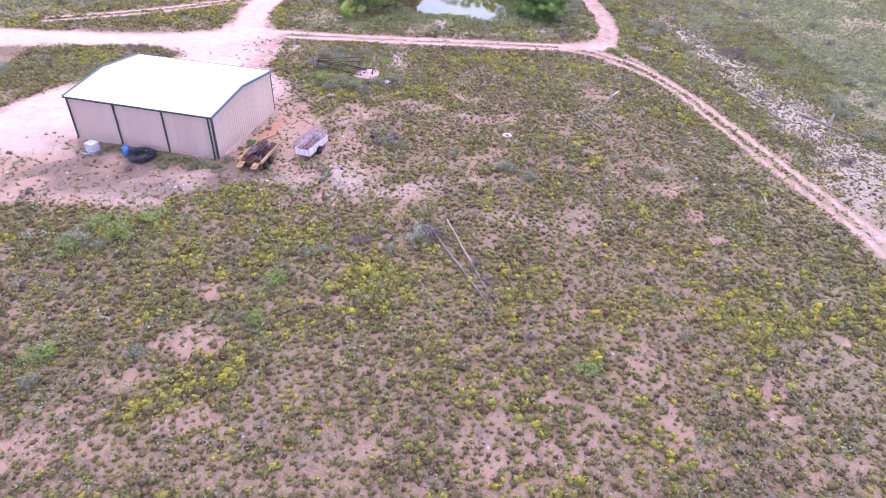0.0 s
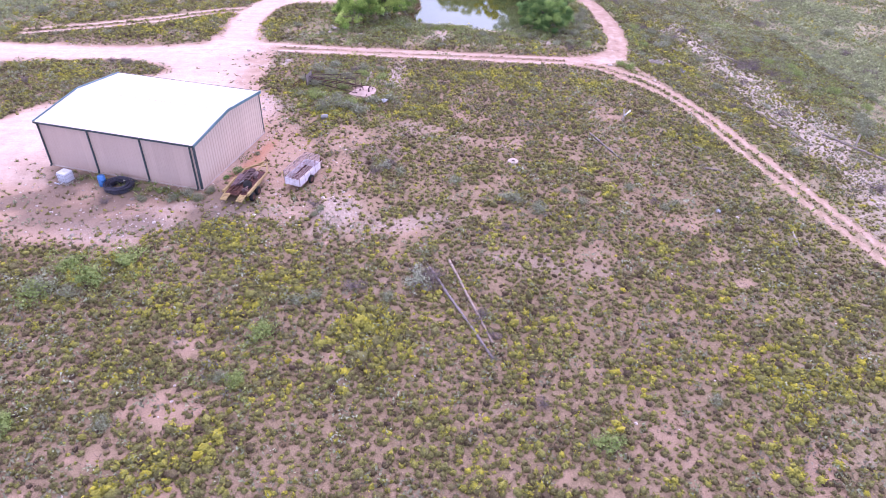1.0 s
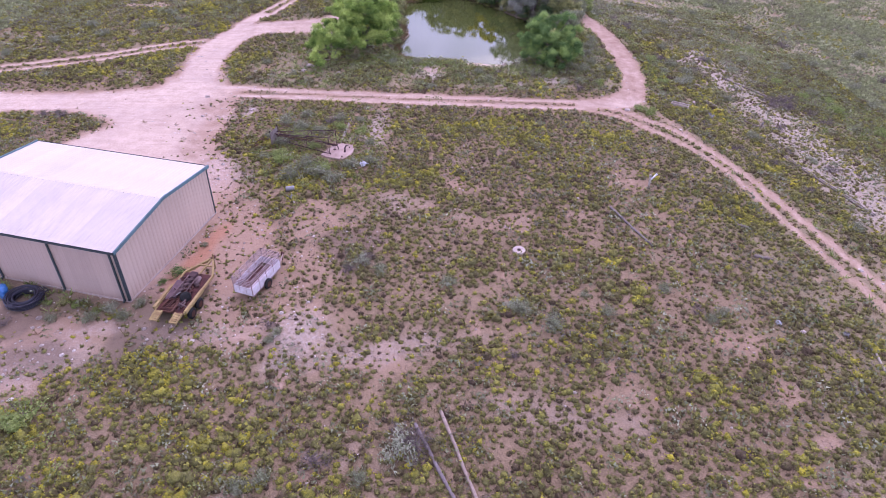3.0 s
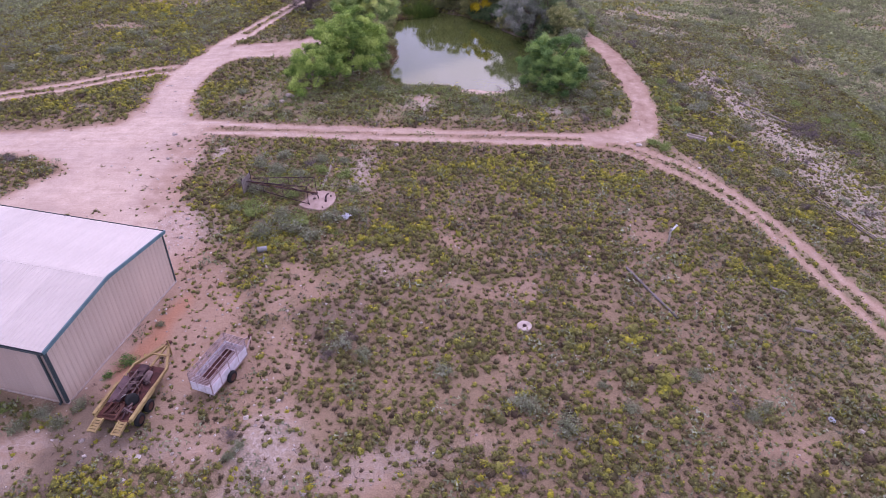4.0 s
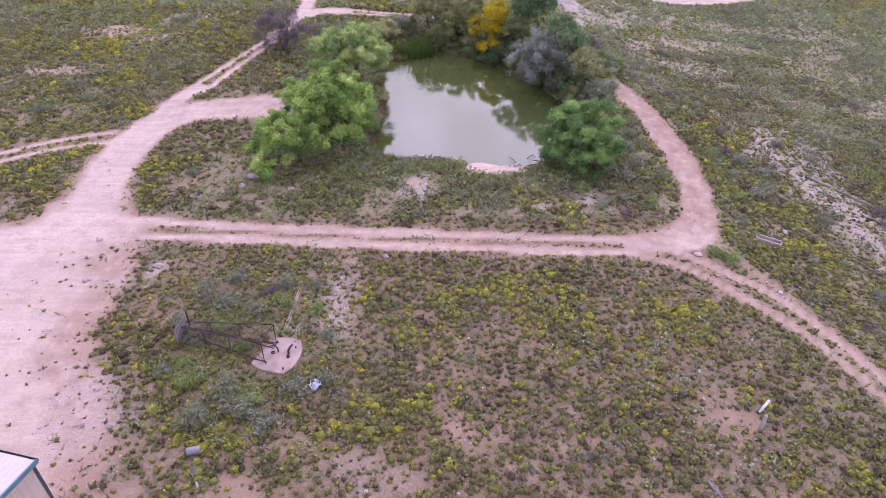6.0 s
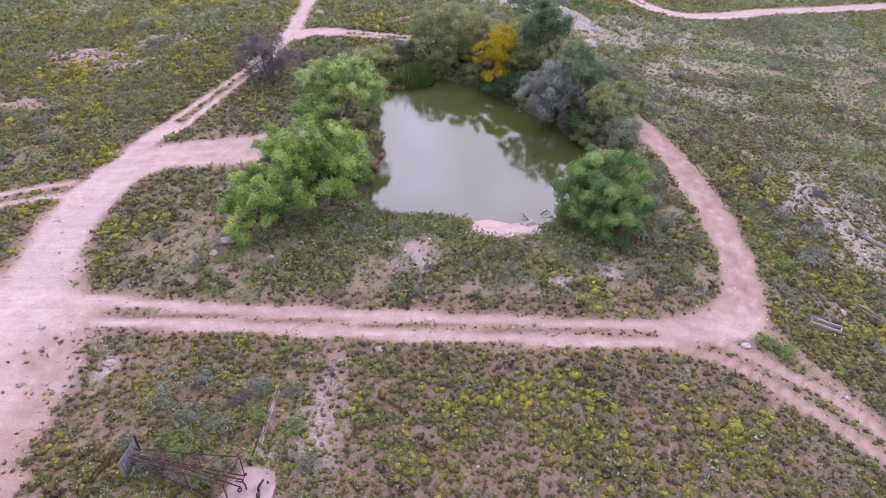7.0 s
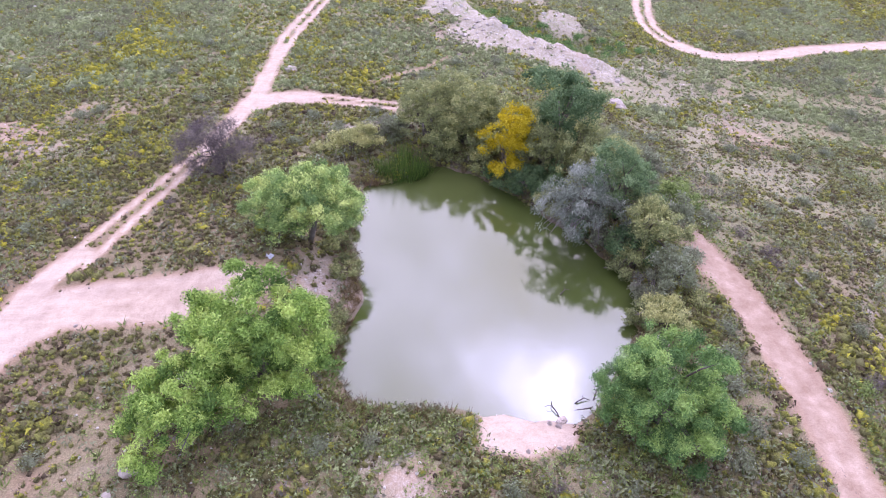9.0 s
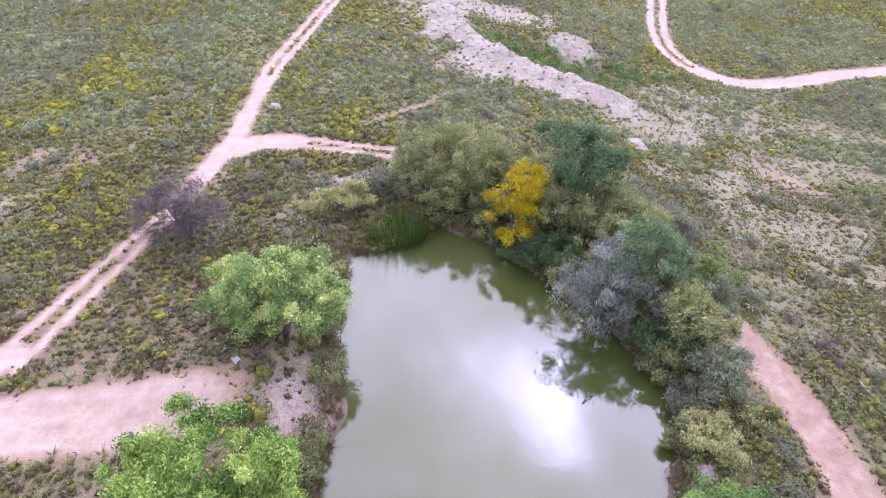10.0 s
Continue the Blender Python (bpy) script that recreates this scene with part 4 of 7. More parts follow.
def metal_shed():
    L, D, E, R = 12.19, 9.14, 3.45, 3.96
    s = thing("metal_shed", pose(-28.71, 10.9, 0.0, 0, 0, -14.9), "beige ribbed metal shed with white roof and dark green trim", "shed")
    part("slab", box(B(), L / 2, D / 2, -0.10, L + 0.12, D + 0.12, 0.34, bevel=0.02), CONC, s, "concrete slab edge")
    z0 = 0.07
    w = L / 15
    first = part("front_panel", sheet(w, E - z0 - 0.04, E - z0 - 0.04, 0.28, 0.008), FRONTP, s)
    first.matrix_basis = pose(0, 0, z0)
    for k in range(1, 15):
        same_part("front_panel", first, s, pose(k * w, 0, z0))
    back = part("back_panel", sheet(w, E - z0, E - z0, 0.28), WALLP, s)
    back.matrix_basis = pose(L, D, z0, 0, 0, 180)
    for k in range(1, 15):
        same_part("back_panel", back, s, pose(L - k * w, D, z0, 0, 0, 180))
    n = 10
    v = (D - 0.06) / n
    for k in range(n):
        a, b = k * v, (k + 1) * v
        tz = lambda y: E + (R - E) * (1 - abs(y - D / 2 + 0.03) / (D / 2)) - z0 - 0.05
        p = part("gable_panel", sheet(v, tz(a), tz(b), 0.302, 0.022, wide=0.11), WALLP, s)
        p.matrix_basis = pose(L, a + 0.03, z0, 0, 0, 90)
        p = part("gable_panel", sheet(v, tz(D - a), tz(D - b), 0.302, 0.022, wide=0.11), WALLP, s)
        p.matrix_basis = pose(0, D - a - 0.03, z0, 0, 0, -90)
    # roof: thirteen sheets a slope, laid from ridge to eave
    ang = math.degrees(math.atan2(R - E, D / 2))
    run = math.hypot(R - E, D / 2) + 0.12
    rw = (L + 0.16) / 13
    r0 = part("roof_panel", sheet(rw, run, run, 0.237, 0.014), ROOFP, s)
    r0.matrix_basis = pose(-0.08, -0.12, E, -90 + ang, 0, 0)
    for k in range(13):
        if k:
            same_part("roof_panel", r0, s, pose(-0.08 + k * rw, -0.12, E, -90 + ang, 0, 0))
        same_part("roof_panel", r0, s, pose(L + 0.08 - k * rw, D + 0.12, E, -90 + ang, 0, 180))
    bm = B()
    bar(bm, (-0.09, D / 2 - 0.05, R + 0.012), (L + 0.09, D / 2 - 0.05, R + 0.012), 0.11, 0.012)
    bar(bm, (-0.09, D / 2 + 0.05, R + 0.012), (L + 0.09, D / 2 + 0.05, R + 0.012), 0.11, 0.012)
    part("ridge_cap", bm, ROOFP, s)
    for x in (-0.12, L + 0.12):
        for y in (-0.14, D + 0.14):
            part("rake_trim", bar(B(), (x, y, E - 0.02), (x, D / 2, R + 0.0), 0.06, 0.20), TEALP, s, "teal metal rake trim")
        part("peak_plate", box(B(), x, D / 2, R - 0.01, 0.08, 0.5, 0.2, bevel=0.01), TEALP, s)
    for y in (-0.165, D + 0.165):
        bm = B()
        box(bm, L / 2, y, E - 0.09, L + 0.2, 0.09, 0.02)
        box(bm, L / 2, y - 0.045, E - 0.05, L + 0.2, 0.012, 0.09)
        box(bm, L / 2, y + 0.045, E - 0.05, L + 0.2, 0.012, 0.09)
        part("gutter", bm, TRIM, s, "dark green gutter")
    for x in (0.1, L / 3, 2 * L / 3, L - 0.28):
        bm = B()
        box(bm, x, -0.08, E / 2 - 0.03, 0.10, 0.08, E - 0.18, bevel=0.01)
        bar(bm, (x, -0.09, E - 0.16), (x, -0.15, E - 0.08), 0.08)
        bar(bm, (x, -0.09, 0.12), (x, -0.22, 0.05), 0.08)
        part("downspout", bm, TRIM, s, "dark green downspout")
    for x, y in ((0, 0), (L, 0), (L, D), (0, D)):
        bm = B()
        sx, sy = (1 if x else -1), (1 if y else -1)
        box(bm, x - sx * 0.035, y + sy * 0.032, E / 2 + 0.02, 0.11, 0.02, E - 0.1)
        box(bm, x + sx * 0.032, y - sy * 0.03, E / 2 + 0.02, 0.02, 0.10, E - 0.1)
        part("corner_trim", bm, TRIM, s, "dark green corner trim")
    return s


metal_shed()


# ---- things beside the shed ----
def ibc_tote():
    t = thing("ibc_tote", pose(-26.5, 8.5, gz(-26.5, 8.5), 0, 0, -22) @ Matrix.Diagonal((0.78, 0.78, 0.78, 1)), "white plastic liquid tote in a wire cage on a pallet", "tote")
    part("tank", box(B(), 0, 0, 0.66, 1.0, 0.94, 0.92, bevel=0.10), TOTEP, t, smooth=True)
    bm = B()
    for y in (-0.42, 0, 0.42):
        box(bm, 0, y, 0.06, 1.16, 0.12, 0.10)
    for x in np.linspace(-0.5, 0.5, 5):
        box(bm, x, 0, 0.135, 0.15, 1.0, 0.03)
    part("pallet", bm, PALEWOOD, t)
    for z in (0.3, 0.62, 0.94):
        bm = B()
        for a, b in (((-0.54, -0.5), (0.54, -0.5)), ((0.54, -0.5), (0.54, 0.5)), ((0.54, 0.5), (-0.54, 0.5)), ((-0.54, 0.5), (-0.54, -0.5))):
            tube(bm, [(*a, z), (*b, z)], 0.012)
        part("cage_hoop", bm, GALV, t)
    for x in np.linspace(-0.54, 0.54, 5):
        for y in (-0.5, 0.5):
            part("cage_bar", tube(B(), [(x, y, 0.14), (x, y, 1.13)], 0.010), GALV, t)
    part("lid", lathe(B(), [(0.12, 1.11), (0.12, 1.17), (0.09, 1.18)]), TOTEP, t)
    bm = lathe(B(), [(0.05, 0), (0.05, 0.16), (0.07, 0.17), (0.07, 0.2)], 10, pose(0, -0.5, 0.24, 90, 0, 0))
    part("valve", bm, TOTEP, t)
    part("pipe_stub", tube(B(), [(-0.3, -0.62, 0.07), (-0.85, -0.6, 0.06)], 0.06, 8), TOTEP, t, "short white pipe")


ibc_tote()

d = thing("plastic_drum", pose(-23.9, 8.2, gz(-23.9, 8.2)) @ Matrix.Diagonal((0.86, 0.86, 0.86, 1)), "blue plastic drum standing by the shed", "drum")
part("body", lathe(B(), [(0.27, 0), (0.29, 0.03), (0.29, 0.28), (0.305, 0.30), (0.29, 0.32), (0.29, 0.58), (0.305, 0.60), (0.29, 0.62), (0.29, 0.85), (0.26, 0.89)], 24), BLUEP, d, smooth=True)
for x in (-0.14, 0.14):
    part("bung", lathe(B(), [(0.04, 0.885), (0.04, 0.91)], 10, pose(x, 0, 0)), BLUEP, d)
coil = thing("pipe_coil", pose(-22.65, 7.85, gz(-22.65, 7.85)) @ Matrix.Diagonal((0.94, 0.94, 0.94, 1)), "coil of black poly pipe lying on the ground", "pipe coil")
rng = random.Random(5)
for k in range(6):
    for r in (0.62, 0.73, 0.84, 0.95):
        part("loop", ring(B(), r + rng.uniform(-0.05, 0.05), 0.036, pose(rng.uniform(-0.08, 0.08), rng.uniform(-0.08, 0.08), 0.045 + k * 0.078 + rng.uniform(0, 0.012), rng.uniform(-3, 3), rng.uniform(-3, 3), 0), 36, 6), HOSE, coil, smooth=True)
part("loose_end", tube(B(), [(0.9, 0.1, 0.5), (1.1, 0.5, 0.35), (0.95, 0.95, 0.06), (0.4, 1.25, 0.05)], 0.042, 8), HOSE, coil, smooth=True)


def wheel(parent, x, y, r=0.33, w=0.2):
    m = pose(x, y, r, 0, 90, 0)
    t = part("wheel", lathe(B(), [(r * 0.62, -w / 2), (r * 0.9, -w / 2), (r, -w * 0.3), (r, w * 0.3), (r * 0.9, w / 2), (r * 0.62, w / 2)], 20, m), RUBBER, parent, "black rubber tyre", True)
    part("rim", lathe(B(), [(r * 0.60, -w * 0.56), (r * 0.45, -w * 0.56), (r * 0.4, -w * 0.2), (r * 0.4, w * 0.2), (r * 0.45, w * 0.56), (r * 0.60, w * 0.56)], 16, m), RUST, t, "rusty rim")


def implement_trailer():
    t = thing("equipment_trailer", pose(-13.95, 7.55, gz(-13.9, 7.5), 0, 0, -12) @ Matrix.Diagonal((1.12, 1, 1, 1)), "old yellow equipment trailer with a rusted deck and two ramps", "trailer")
    H = 0.62
    for x in (-0.74, 0.74):
        part("side_rail", bar(B(), (x, -1.30, H), (x, 1.98, H), 0.085, 0.14), YELP, t, "faded yellow side rail")
        part("tongue_rail", bar(B(), (x, 1.94, H), (x * 0.06, 3.52, H - 0.1), 0.10, 0.14), YELP, t)
        bm = B()
        box(bm, x * 1.05, -0.30, H + 0.13, 0.11, 1.9, 0.05, bevel=0.015)
        box(bm, x * 1.15, -0.30, H + 0.06, 0.02, 1.9, 0.16)
        part("fender", bm, YELP, t, "pale yellow fender plate")
    for y in (-1.25, -0.7, 0.0, 0.7, 1.35, 1.94):
        part("cross_member", bar(B(), (-0.72, y, H - 0.06), (0.72, y, H - 0.06), 0.09), RUST, t)
    for x in (-0.46, 0.40):
        bm = B()
        box(bm, x, 0.65, H + 0.0, 0.50, 2.5, 0.025)
        box(bm, x - 0.25 * (1 if x > 0 else -1), 0.65, H + 0.05, 0.03, 2.5, 0.10)
        part("deck_plate", bm, DRED, t, "rusted steel deck plate")
    part("deck_pan", box(B(), 0, 0.36, H - 0.03, 1.40, 3.1, 0.02), DRED, t, "dark rusted steel floor")
    rg = random.Random(9)
    for k in range(44):
        cx, cy, a, q = rg.uniform(-0.55, 0.5), rg.uniform(-1.0, 1.6), rg.uniform(0, 3.1), rg.uniform(0.12, 0.42)
        part("scrap_bar", bar(B(), (cx - math.cos(a) * q * 0.5, cy - math.sin(a) * q, H + 0.05), (cx + math.cos(a) * q * 0.5, cy + math.sin(a) * q, H + rg.uniform(0.06, 0.22)), rg.uniform(0.03, 0.08), rg.uniform(0.03, 0.10)), rg.choice((DRED, DRUST, RUST, RUSTG, RUSTG)), t)
    part("gear_box", box(B(), -0.1, 1.55, H + 0.16, 0.34, 0.46, 0.28, bevel=0.04), DRUST, t, "rusted gear housing")
    part("hydraulic_tank", lathe(B(), [(0.02, -0.3), (0.12, -0.28), (0.12, 0.28), (0.02, 0.3)], 12, pose(0.3, 1.2, H + 0.16, 90, 0, 8)), RUSTG, t, "grey cylinder", True)
    # lattice frame lying along the middle
    bm = B()
    bar(bm, (-0.12, -0.5, H + 0.28), (0.02, 1.7, H + 0.2), 0.16, 0.12)
    part("centre_beam", bm, DRUST, t)
    for x in (-0.28, 0.2):
        part("lattice_rail", tube(B(), [(x, -0.2, H + 0.26), (x + 0.1, 1.3, H + 0.40)], 0.03, 6), RUSTG, t)
    for k in range(7):
        y = -0.15 + k * 0.2
        part("lattice_rung", tube(B(), [(-0.28, y, H + 0.27), (0.28, y + (0.2 if k % 2 else 0), H + 0.40)], 0.022, 6), RUSTG, t)
    part("lever", tube(B(), [(-0.15, -0.35, H + 0.25), (0.15, -0.25, H + 0.5)], 0.018, 5), GALV, t)
    part("steel_panel", box(B(), 0, 0, 0, 0.36, 1.5, 0.03, pose(-0.47, 0.25, H + 0.12, 4, 16, 3)), GREYIRON, t, "dull purple-grey steel panel")
    part("spare_tyre", lathe(B(), [(0.17, -0.09), (0.28, -0.09), (0.31, 0), (0.28, 0.09), (0.17, 0.09)], 18, pose(0.36, -0.25, H + 0.2, 18, 70, 0)), RUBBER, t, "worn black tyre", True)
    # slotted channel at the open rear of the deck
    part("slotted_channel", bar(B(), (-0.22, -1.0, H + 0.06), (-0.1, 0.1, H + 0.08), 0.05, 0.12), RUST, t)
    part("slotted_channel", bar(B(), (0.02, -1.0, H + 0.06), (0.12, 0.1, H + 0.08), 0.05, 0.12), RUST, t)
    for k in range(6):
        part("channel_rung", bar(B(), (-0.20 + 0.02 * k, -0.9 + 0.18 * k, H + 0.09), (0.03 + 0.02 * k, -0.9 + 0.18 * k, H + 0.09), 0.07, 0.03), RUST, t)
    bm = B()
    tube(bm, [(-0.05, 0.2, H + 0.2), (0.0, 0.25, H + 0.62), (0.3, 0.35, H + 0.62), (0.3, 0.4, H + 0.2)], 0.028, 6)
    part("winch_frame", bm, RUSTG, t, "grey pipe frame")
    for x in (-0.50, 0.50):
        r = part("ramp", box(B(), 0, 0, 0, 0.06, 0.7, 0.10, Matrix.Translation((x - 0.16, -1.68, H - 0.02)) @ pose(0, 0, 0, 8, 0, 0)), YELP, t, "yellow ramp with holes")
        part("ramp_side", box(B(), 0, 0, 0, 0.06, 0.7, 0.10, Matrix.Translation((x + 0.16, -1.68, H - 0.02)) @ pose(0, 0, 0, 8, 0, 0)), YELP, r)
        for k in range(5):
            part("cleat", box(B(), 0, 0, 0, 0.30, 0.10, 0.05, Matrix.Translation((x, -1.97 + 0.14 * k, H - 0.05 + 0.018 * k)) @ pose(0, 0, 0, 12, 0, 0)), YELP, r)
    bm = B()
    tube(bm, [(-0.5, -1.15, H + 0.06), (0.2, -1.1, H + 0.1)], 0.04, 6)
    tube(bm, [(-0.5, -1.1, H + 0.06), (-0.4, -0.5, H + 0.1)], 0.05, 6)
    part("loose_bar", bm, RUST, t)
    part("coupler", box(B(), 0, 3.6, H - 0.08, 0.16, 0.34, 0.14, bevel=0.03), RUST, t)
    part("tongue_brace", bar(B(), (-0.38, 2.75, H - 0.02), (0.38, 2.75, H - 0.02), 0.08), YELP, t)
    part("tongue_beam", bar(B(), (0, 1.94, H - 0.03), (0, 3.5, H - 0.08), 0.08), YELP, t)
    part("jack", tube(B(), [(0.12, 3.4, H + 0.35), (0.12, 3.4, 0.0)], 0.04, 8), YELP, t)
    for x in (-0.86, 0.86):
        for y in (-0.85, -0.05):
            wheel(t, x, y, 0.31, 0.18)
    part("axle", tube(B(), [(-0.95, -0.85, 0.33), (0.95, -0.85, 0.33)], 0.05, 8), RUST, t)
    part("axle", tube(B(), [(-0.95, -0.05, 0.33), (0.95, -0.05, 0.33)], 0.05, 8), RUST, t)


implement_trailer()


def stock_trailer():
    t = thing("stock_trailer", pose(-10.25, 9.35, gz(-10.2, 9.3), 0, 0, -21) @ Matrix.Diagonal((0.84, 0.99, 0.95, 1)), "small white stock trailer with rust-stained pipe rails", "trailer")
    W, L, F, S, T = 0.70, 1.42, 0.45, 0.92, 1.48
    bm = B()
    box(bm, 0, 0, F - 0.05, 2 * W, 2 * L, 0.06)
    part("floor", bm, WHITEP, t, "pale worn steel floor")
    part("rust_sheet", box(B(), -0.30, -0.05, F + 0.0, 0.72, 2.7, 0.02), DRED, t, "rusted floor sheet")
    for x in (-W, W):
        part("side_sheet", box(B(), x, 0, (F + S) / 2 - 0.05, 0.035, 2 * L, S - F + 0.1, bevel=0.008), WHITEP, t, "white sheet metal side")
        part("under_rail", bar(B(), (x, -L, F - 0.1), (x, L, F - 0.1), 0.07), PINKP, t)
        for y in np.linspace(-L, L, 5):
            part("post", bar(B(), (x, y, F - 0.05), (x, y, T), 0.045), PINKP, t)
        for z in (1.03, 1.15, 1.27, 1.38, T):
            part("side_rail", tube(B(), [(x, -L, z), (x, L, z)], 0.021, 6), PINKP, t)
    for y in (-L, L):
        part("end_sheet", box(B(), 0, y, (F + 0.92) / 2 - 0.05, 2 * W, 0.035, 0.92 - F + 0.06, bevel=0.008), WHITEP, t, "white end gate sheet")
        for z in (0.98, 1.1, 1.22, 1.35, T):
            part("gate_rail", tube(B(), [(-W, y, z), (W, y, z)], 0.021, 6), PINKP, t)
        for x in (-0.25, 0.25):
            part("gate_post", bar(B(), (x, y, F), (x, y, T), 0.035), PINKP, t)
    for y in (-0.75, 0.0, 0.75):
        part("roof_bow", tube(B(), [(-W, y, T), (-W * 0.6, y, T + 0.05), (W * 0.6, y, T + 0.05), (W, y, T)], 0.02, 6), PINKP, t)
    for x in (-0.45, -0.22, 0.0, 0.22, 0.45):
        part("roof_rail", tube(B(), [(x, -L, T + 0.02), (x, L, T + 0.02)], 0.02, 6), PINKP, t)
    for x in (-W - 0.14, W + 0.14):
        wheel(t, x, -0.1, 0.32, 0.18)
    part("axle", tube(B(), [(-W - 0.1, -0.1, 0.32), (W + 0.1, -0.1, 0.32)], 0.045, 8), RUST, t)
    for x in (-0.55, 0.55):
        part("tongue_rail", bar(B(), (x, L, F - 0.1), (x * 0.08, L + 1.15, F - 0.12), 0.07), PINKP, t)
    part("coupler", box(B(), 0, L + 1.2, F - 0.1, 0.12, 0.26, 0.10, bevel=0.02), RUST, t)
    part("jack", tube(B(), [(0.1, L + 1.0, F + 0.2), (0.1, L + 1.0, 0.0)], 0.03, 8), RUST, t)


stock_trailer()


# ---- fallen windmill on its well pad ----
def well_pad():
    t = thing("well_pad", pose(-7.4, 25.0, gz(-7.4, 25.0)), "cracked sand-dusted concrete pad around an old well", "concrete pad")
    bm = B()
    out = [(-1.34, -0.51), (-0.95, -0.85), (-0.4, -1.05), (0.35, -1.25), (0.75, -0.85), (0.98, -0.25), (1.08, 0.4), (0.92, 0.98), (0.4, 1.22), (-0.40, 1.24), (-0.72, 0.75), (-1.05, 0.1)]
    n = len(out)
    cap = bm.verts.new((0.0, 0.05, 0.17))
    up = [bm.verts.new((x * 0.96, y * 0.96, 0.10)) for x, y in out]
    rim = [bm.verts.new((x, y, 0.07)) for x, y in out]
    lo = [bm.verts.new((x * 1.03, y * 1.03, -0.2)) for x, y in out]
    for k in range(n):
        bm.faces.new((up[k], up[(k + 1) % n], cap))
        bm.faces.new((rim[k], rim[(k + 1) % n], up[(k + 1) % n], up[k]))
        bm.faces.new((lo[k], lo[(k + 1) % n], rim[(k + 1) % n], rim[k]))
    part("pad", bm, PAD, t)
    part("well_pipe", tube(B(), [(0.42, 0.05, 0.08), (0.42, 0.08, 0.34), (0.50, 0.22, 0.42), (0.56, 0.42, 0.36)], 0.055, 8), DRUST, t, "rusty well pipe")
    part("valve", box(B(), 0.44, -0.18, 0.2, 0.14, 0.18, 0.2, bevel=0.03), DRUST, t)
    part("gooseneck", tube(B(), [(-0.55, 0.42, 0.32), (-0.25, 0.34, 0.40), (-0.12, 0.22, 0.36), (-0.08, 0.12, 0.10)], 0.035, 8), DRUST, t, "rusty bent pipe")
    part("casing", lathe(B(), [(0.10, 0.08), (0.10, 0.19), (0.06, 0.19), (0.05, 0.12)], 14, pose(-0.36, 0.12, 0)), DRUST, t, "dark open casing")
    for x, y in ((0.72, 0.45), (0.3, -0.95), (-0.6, -0.55), (-0.25, 0.85)):
        part("anchor_stub", tube(B(), [(x, y, 0.05), (x, y, 0.22)], 0.045, 8), DRUST, t)


well_pad()


def fallen_windmill():
    t = thing("windmill_tower", pose(-7.89, 25.17, gz(-7.89, 25.17) + 0.08, 0, 0, 163.5), "fallen rusty lattice windmill tower lying on its side", "windmill")
    # local: x from the foot to the head; the tower lies on one face
    Lg, w0, w1, lift = 4.75, 1.32, 0.42, 0.30

    def corner(s, i):
        w = w0 + (w1 - w0) * s
        y = (w / 2) * (1 if i in (0, 1) else -1)
        z = 0.04 + lift * s + (w if i in (1, 2) else 0)
        return Vector((s * Lg, y, z))
    for i in range(4):
        part("leg", bar(B(), corner(0, i), corner(1, i), 0.042), DRUST, t)
    for s in (0.0, 0.4, 0.72, 1.0):
        for i in range(4):
            part("girt", bar(B(), corner(s, i), corner(s, (i + 1) % 4), 0.03), DRUST, t)
    st = (0.0, 0.2, 0.4, 0.56, 0.72, 0.86, 1.0)
    for a, b in zip(st, st[1:]):
        for i in range(4):
            part("brace", tube(B(), [corner(a, i), corner(b, (i + 1) % 4)], 0.012, 4), RUSTG, t)
            part("brace", tube(B(), [corner(a, (i + 1) % 4), corner(b, i)], 0.012, 4), RUSTG, t)
    part("pump_rod", tube(B(), [(-0.3, 0.1, 0.5), (2.2, 0.05, 0.75), (Lg + 0.1, 0, 0.62)], 0.03, 6), DRUST, t)
    part("drop_pipe", tube(B(), [(-0.2, -0.3, 0.35), (Lg, -0.05, 0.55)], 0.035, 6), RUST, t)
    for k in range(6):
        part("platform_board", box(B(), 4.72, -0.5 + 0.2 * k, 0.62, 0.05, 0.17, 1.0, pose(0, 0, 0, 0, 0, 3)), TIMBER, t, "weathered platform board")
    for y in (-0.55, 0.55):
        part("platform_rail", bar(B(), (4.85, y, 0.12), (4.85, y, 1.15), 0.06), DRUST, t)
    for y in (-0.3, 0.15):
        part("tail_bar", tube(B(), [(5.8, y * 0.4, 0.2), (6.1, y + 0.9, 0.08)], 0.025, 6), RUST, t)


fallen_windmill()


# ---- timbers, posts and scrap in the scrub ----
def timber(name, a, b, r, mat, label, category="pole", h=None, group=""):
    """A worn pole lying on the ground from a to b."""
    ax, ay, bx, by = *a, *b
    za, zb = gz(ax, ay) + r * 0.8, gz(bx, by) + r * 0.8
    t = thing(name, pose(ax, ay, za), label, category, group)
    rg = random.Random(int(ax * 100) + int(ay * 10))
    n = 7
    pts = [((bx - ax) * k / n + rg.uniform(-0.03, 0.03), (by - ay) * k / n + rg.uniform(-0.03, 0.03), (zb - za) * k / n + rg.uniform(-0.01, 0.03)) for k in range(n + 1)]
    part("pole", tube(B(), pts, [r * (1.12 - 0.25 * k / n) * rg.uniform(0.92, 1.08) for k in range(n + 1)], 8), mat, t, smooth=True)
    q = pts[2]
    part("knot", tube(B(), [q, (q[0] + r * 1.5, q[1] + r * 0.3, q[2] + r * 0.8)], [r * 0.4, r * 0.25], 6), mat, t)
    return t


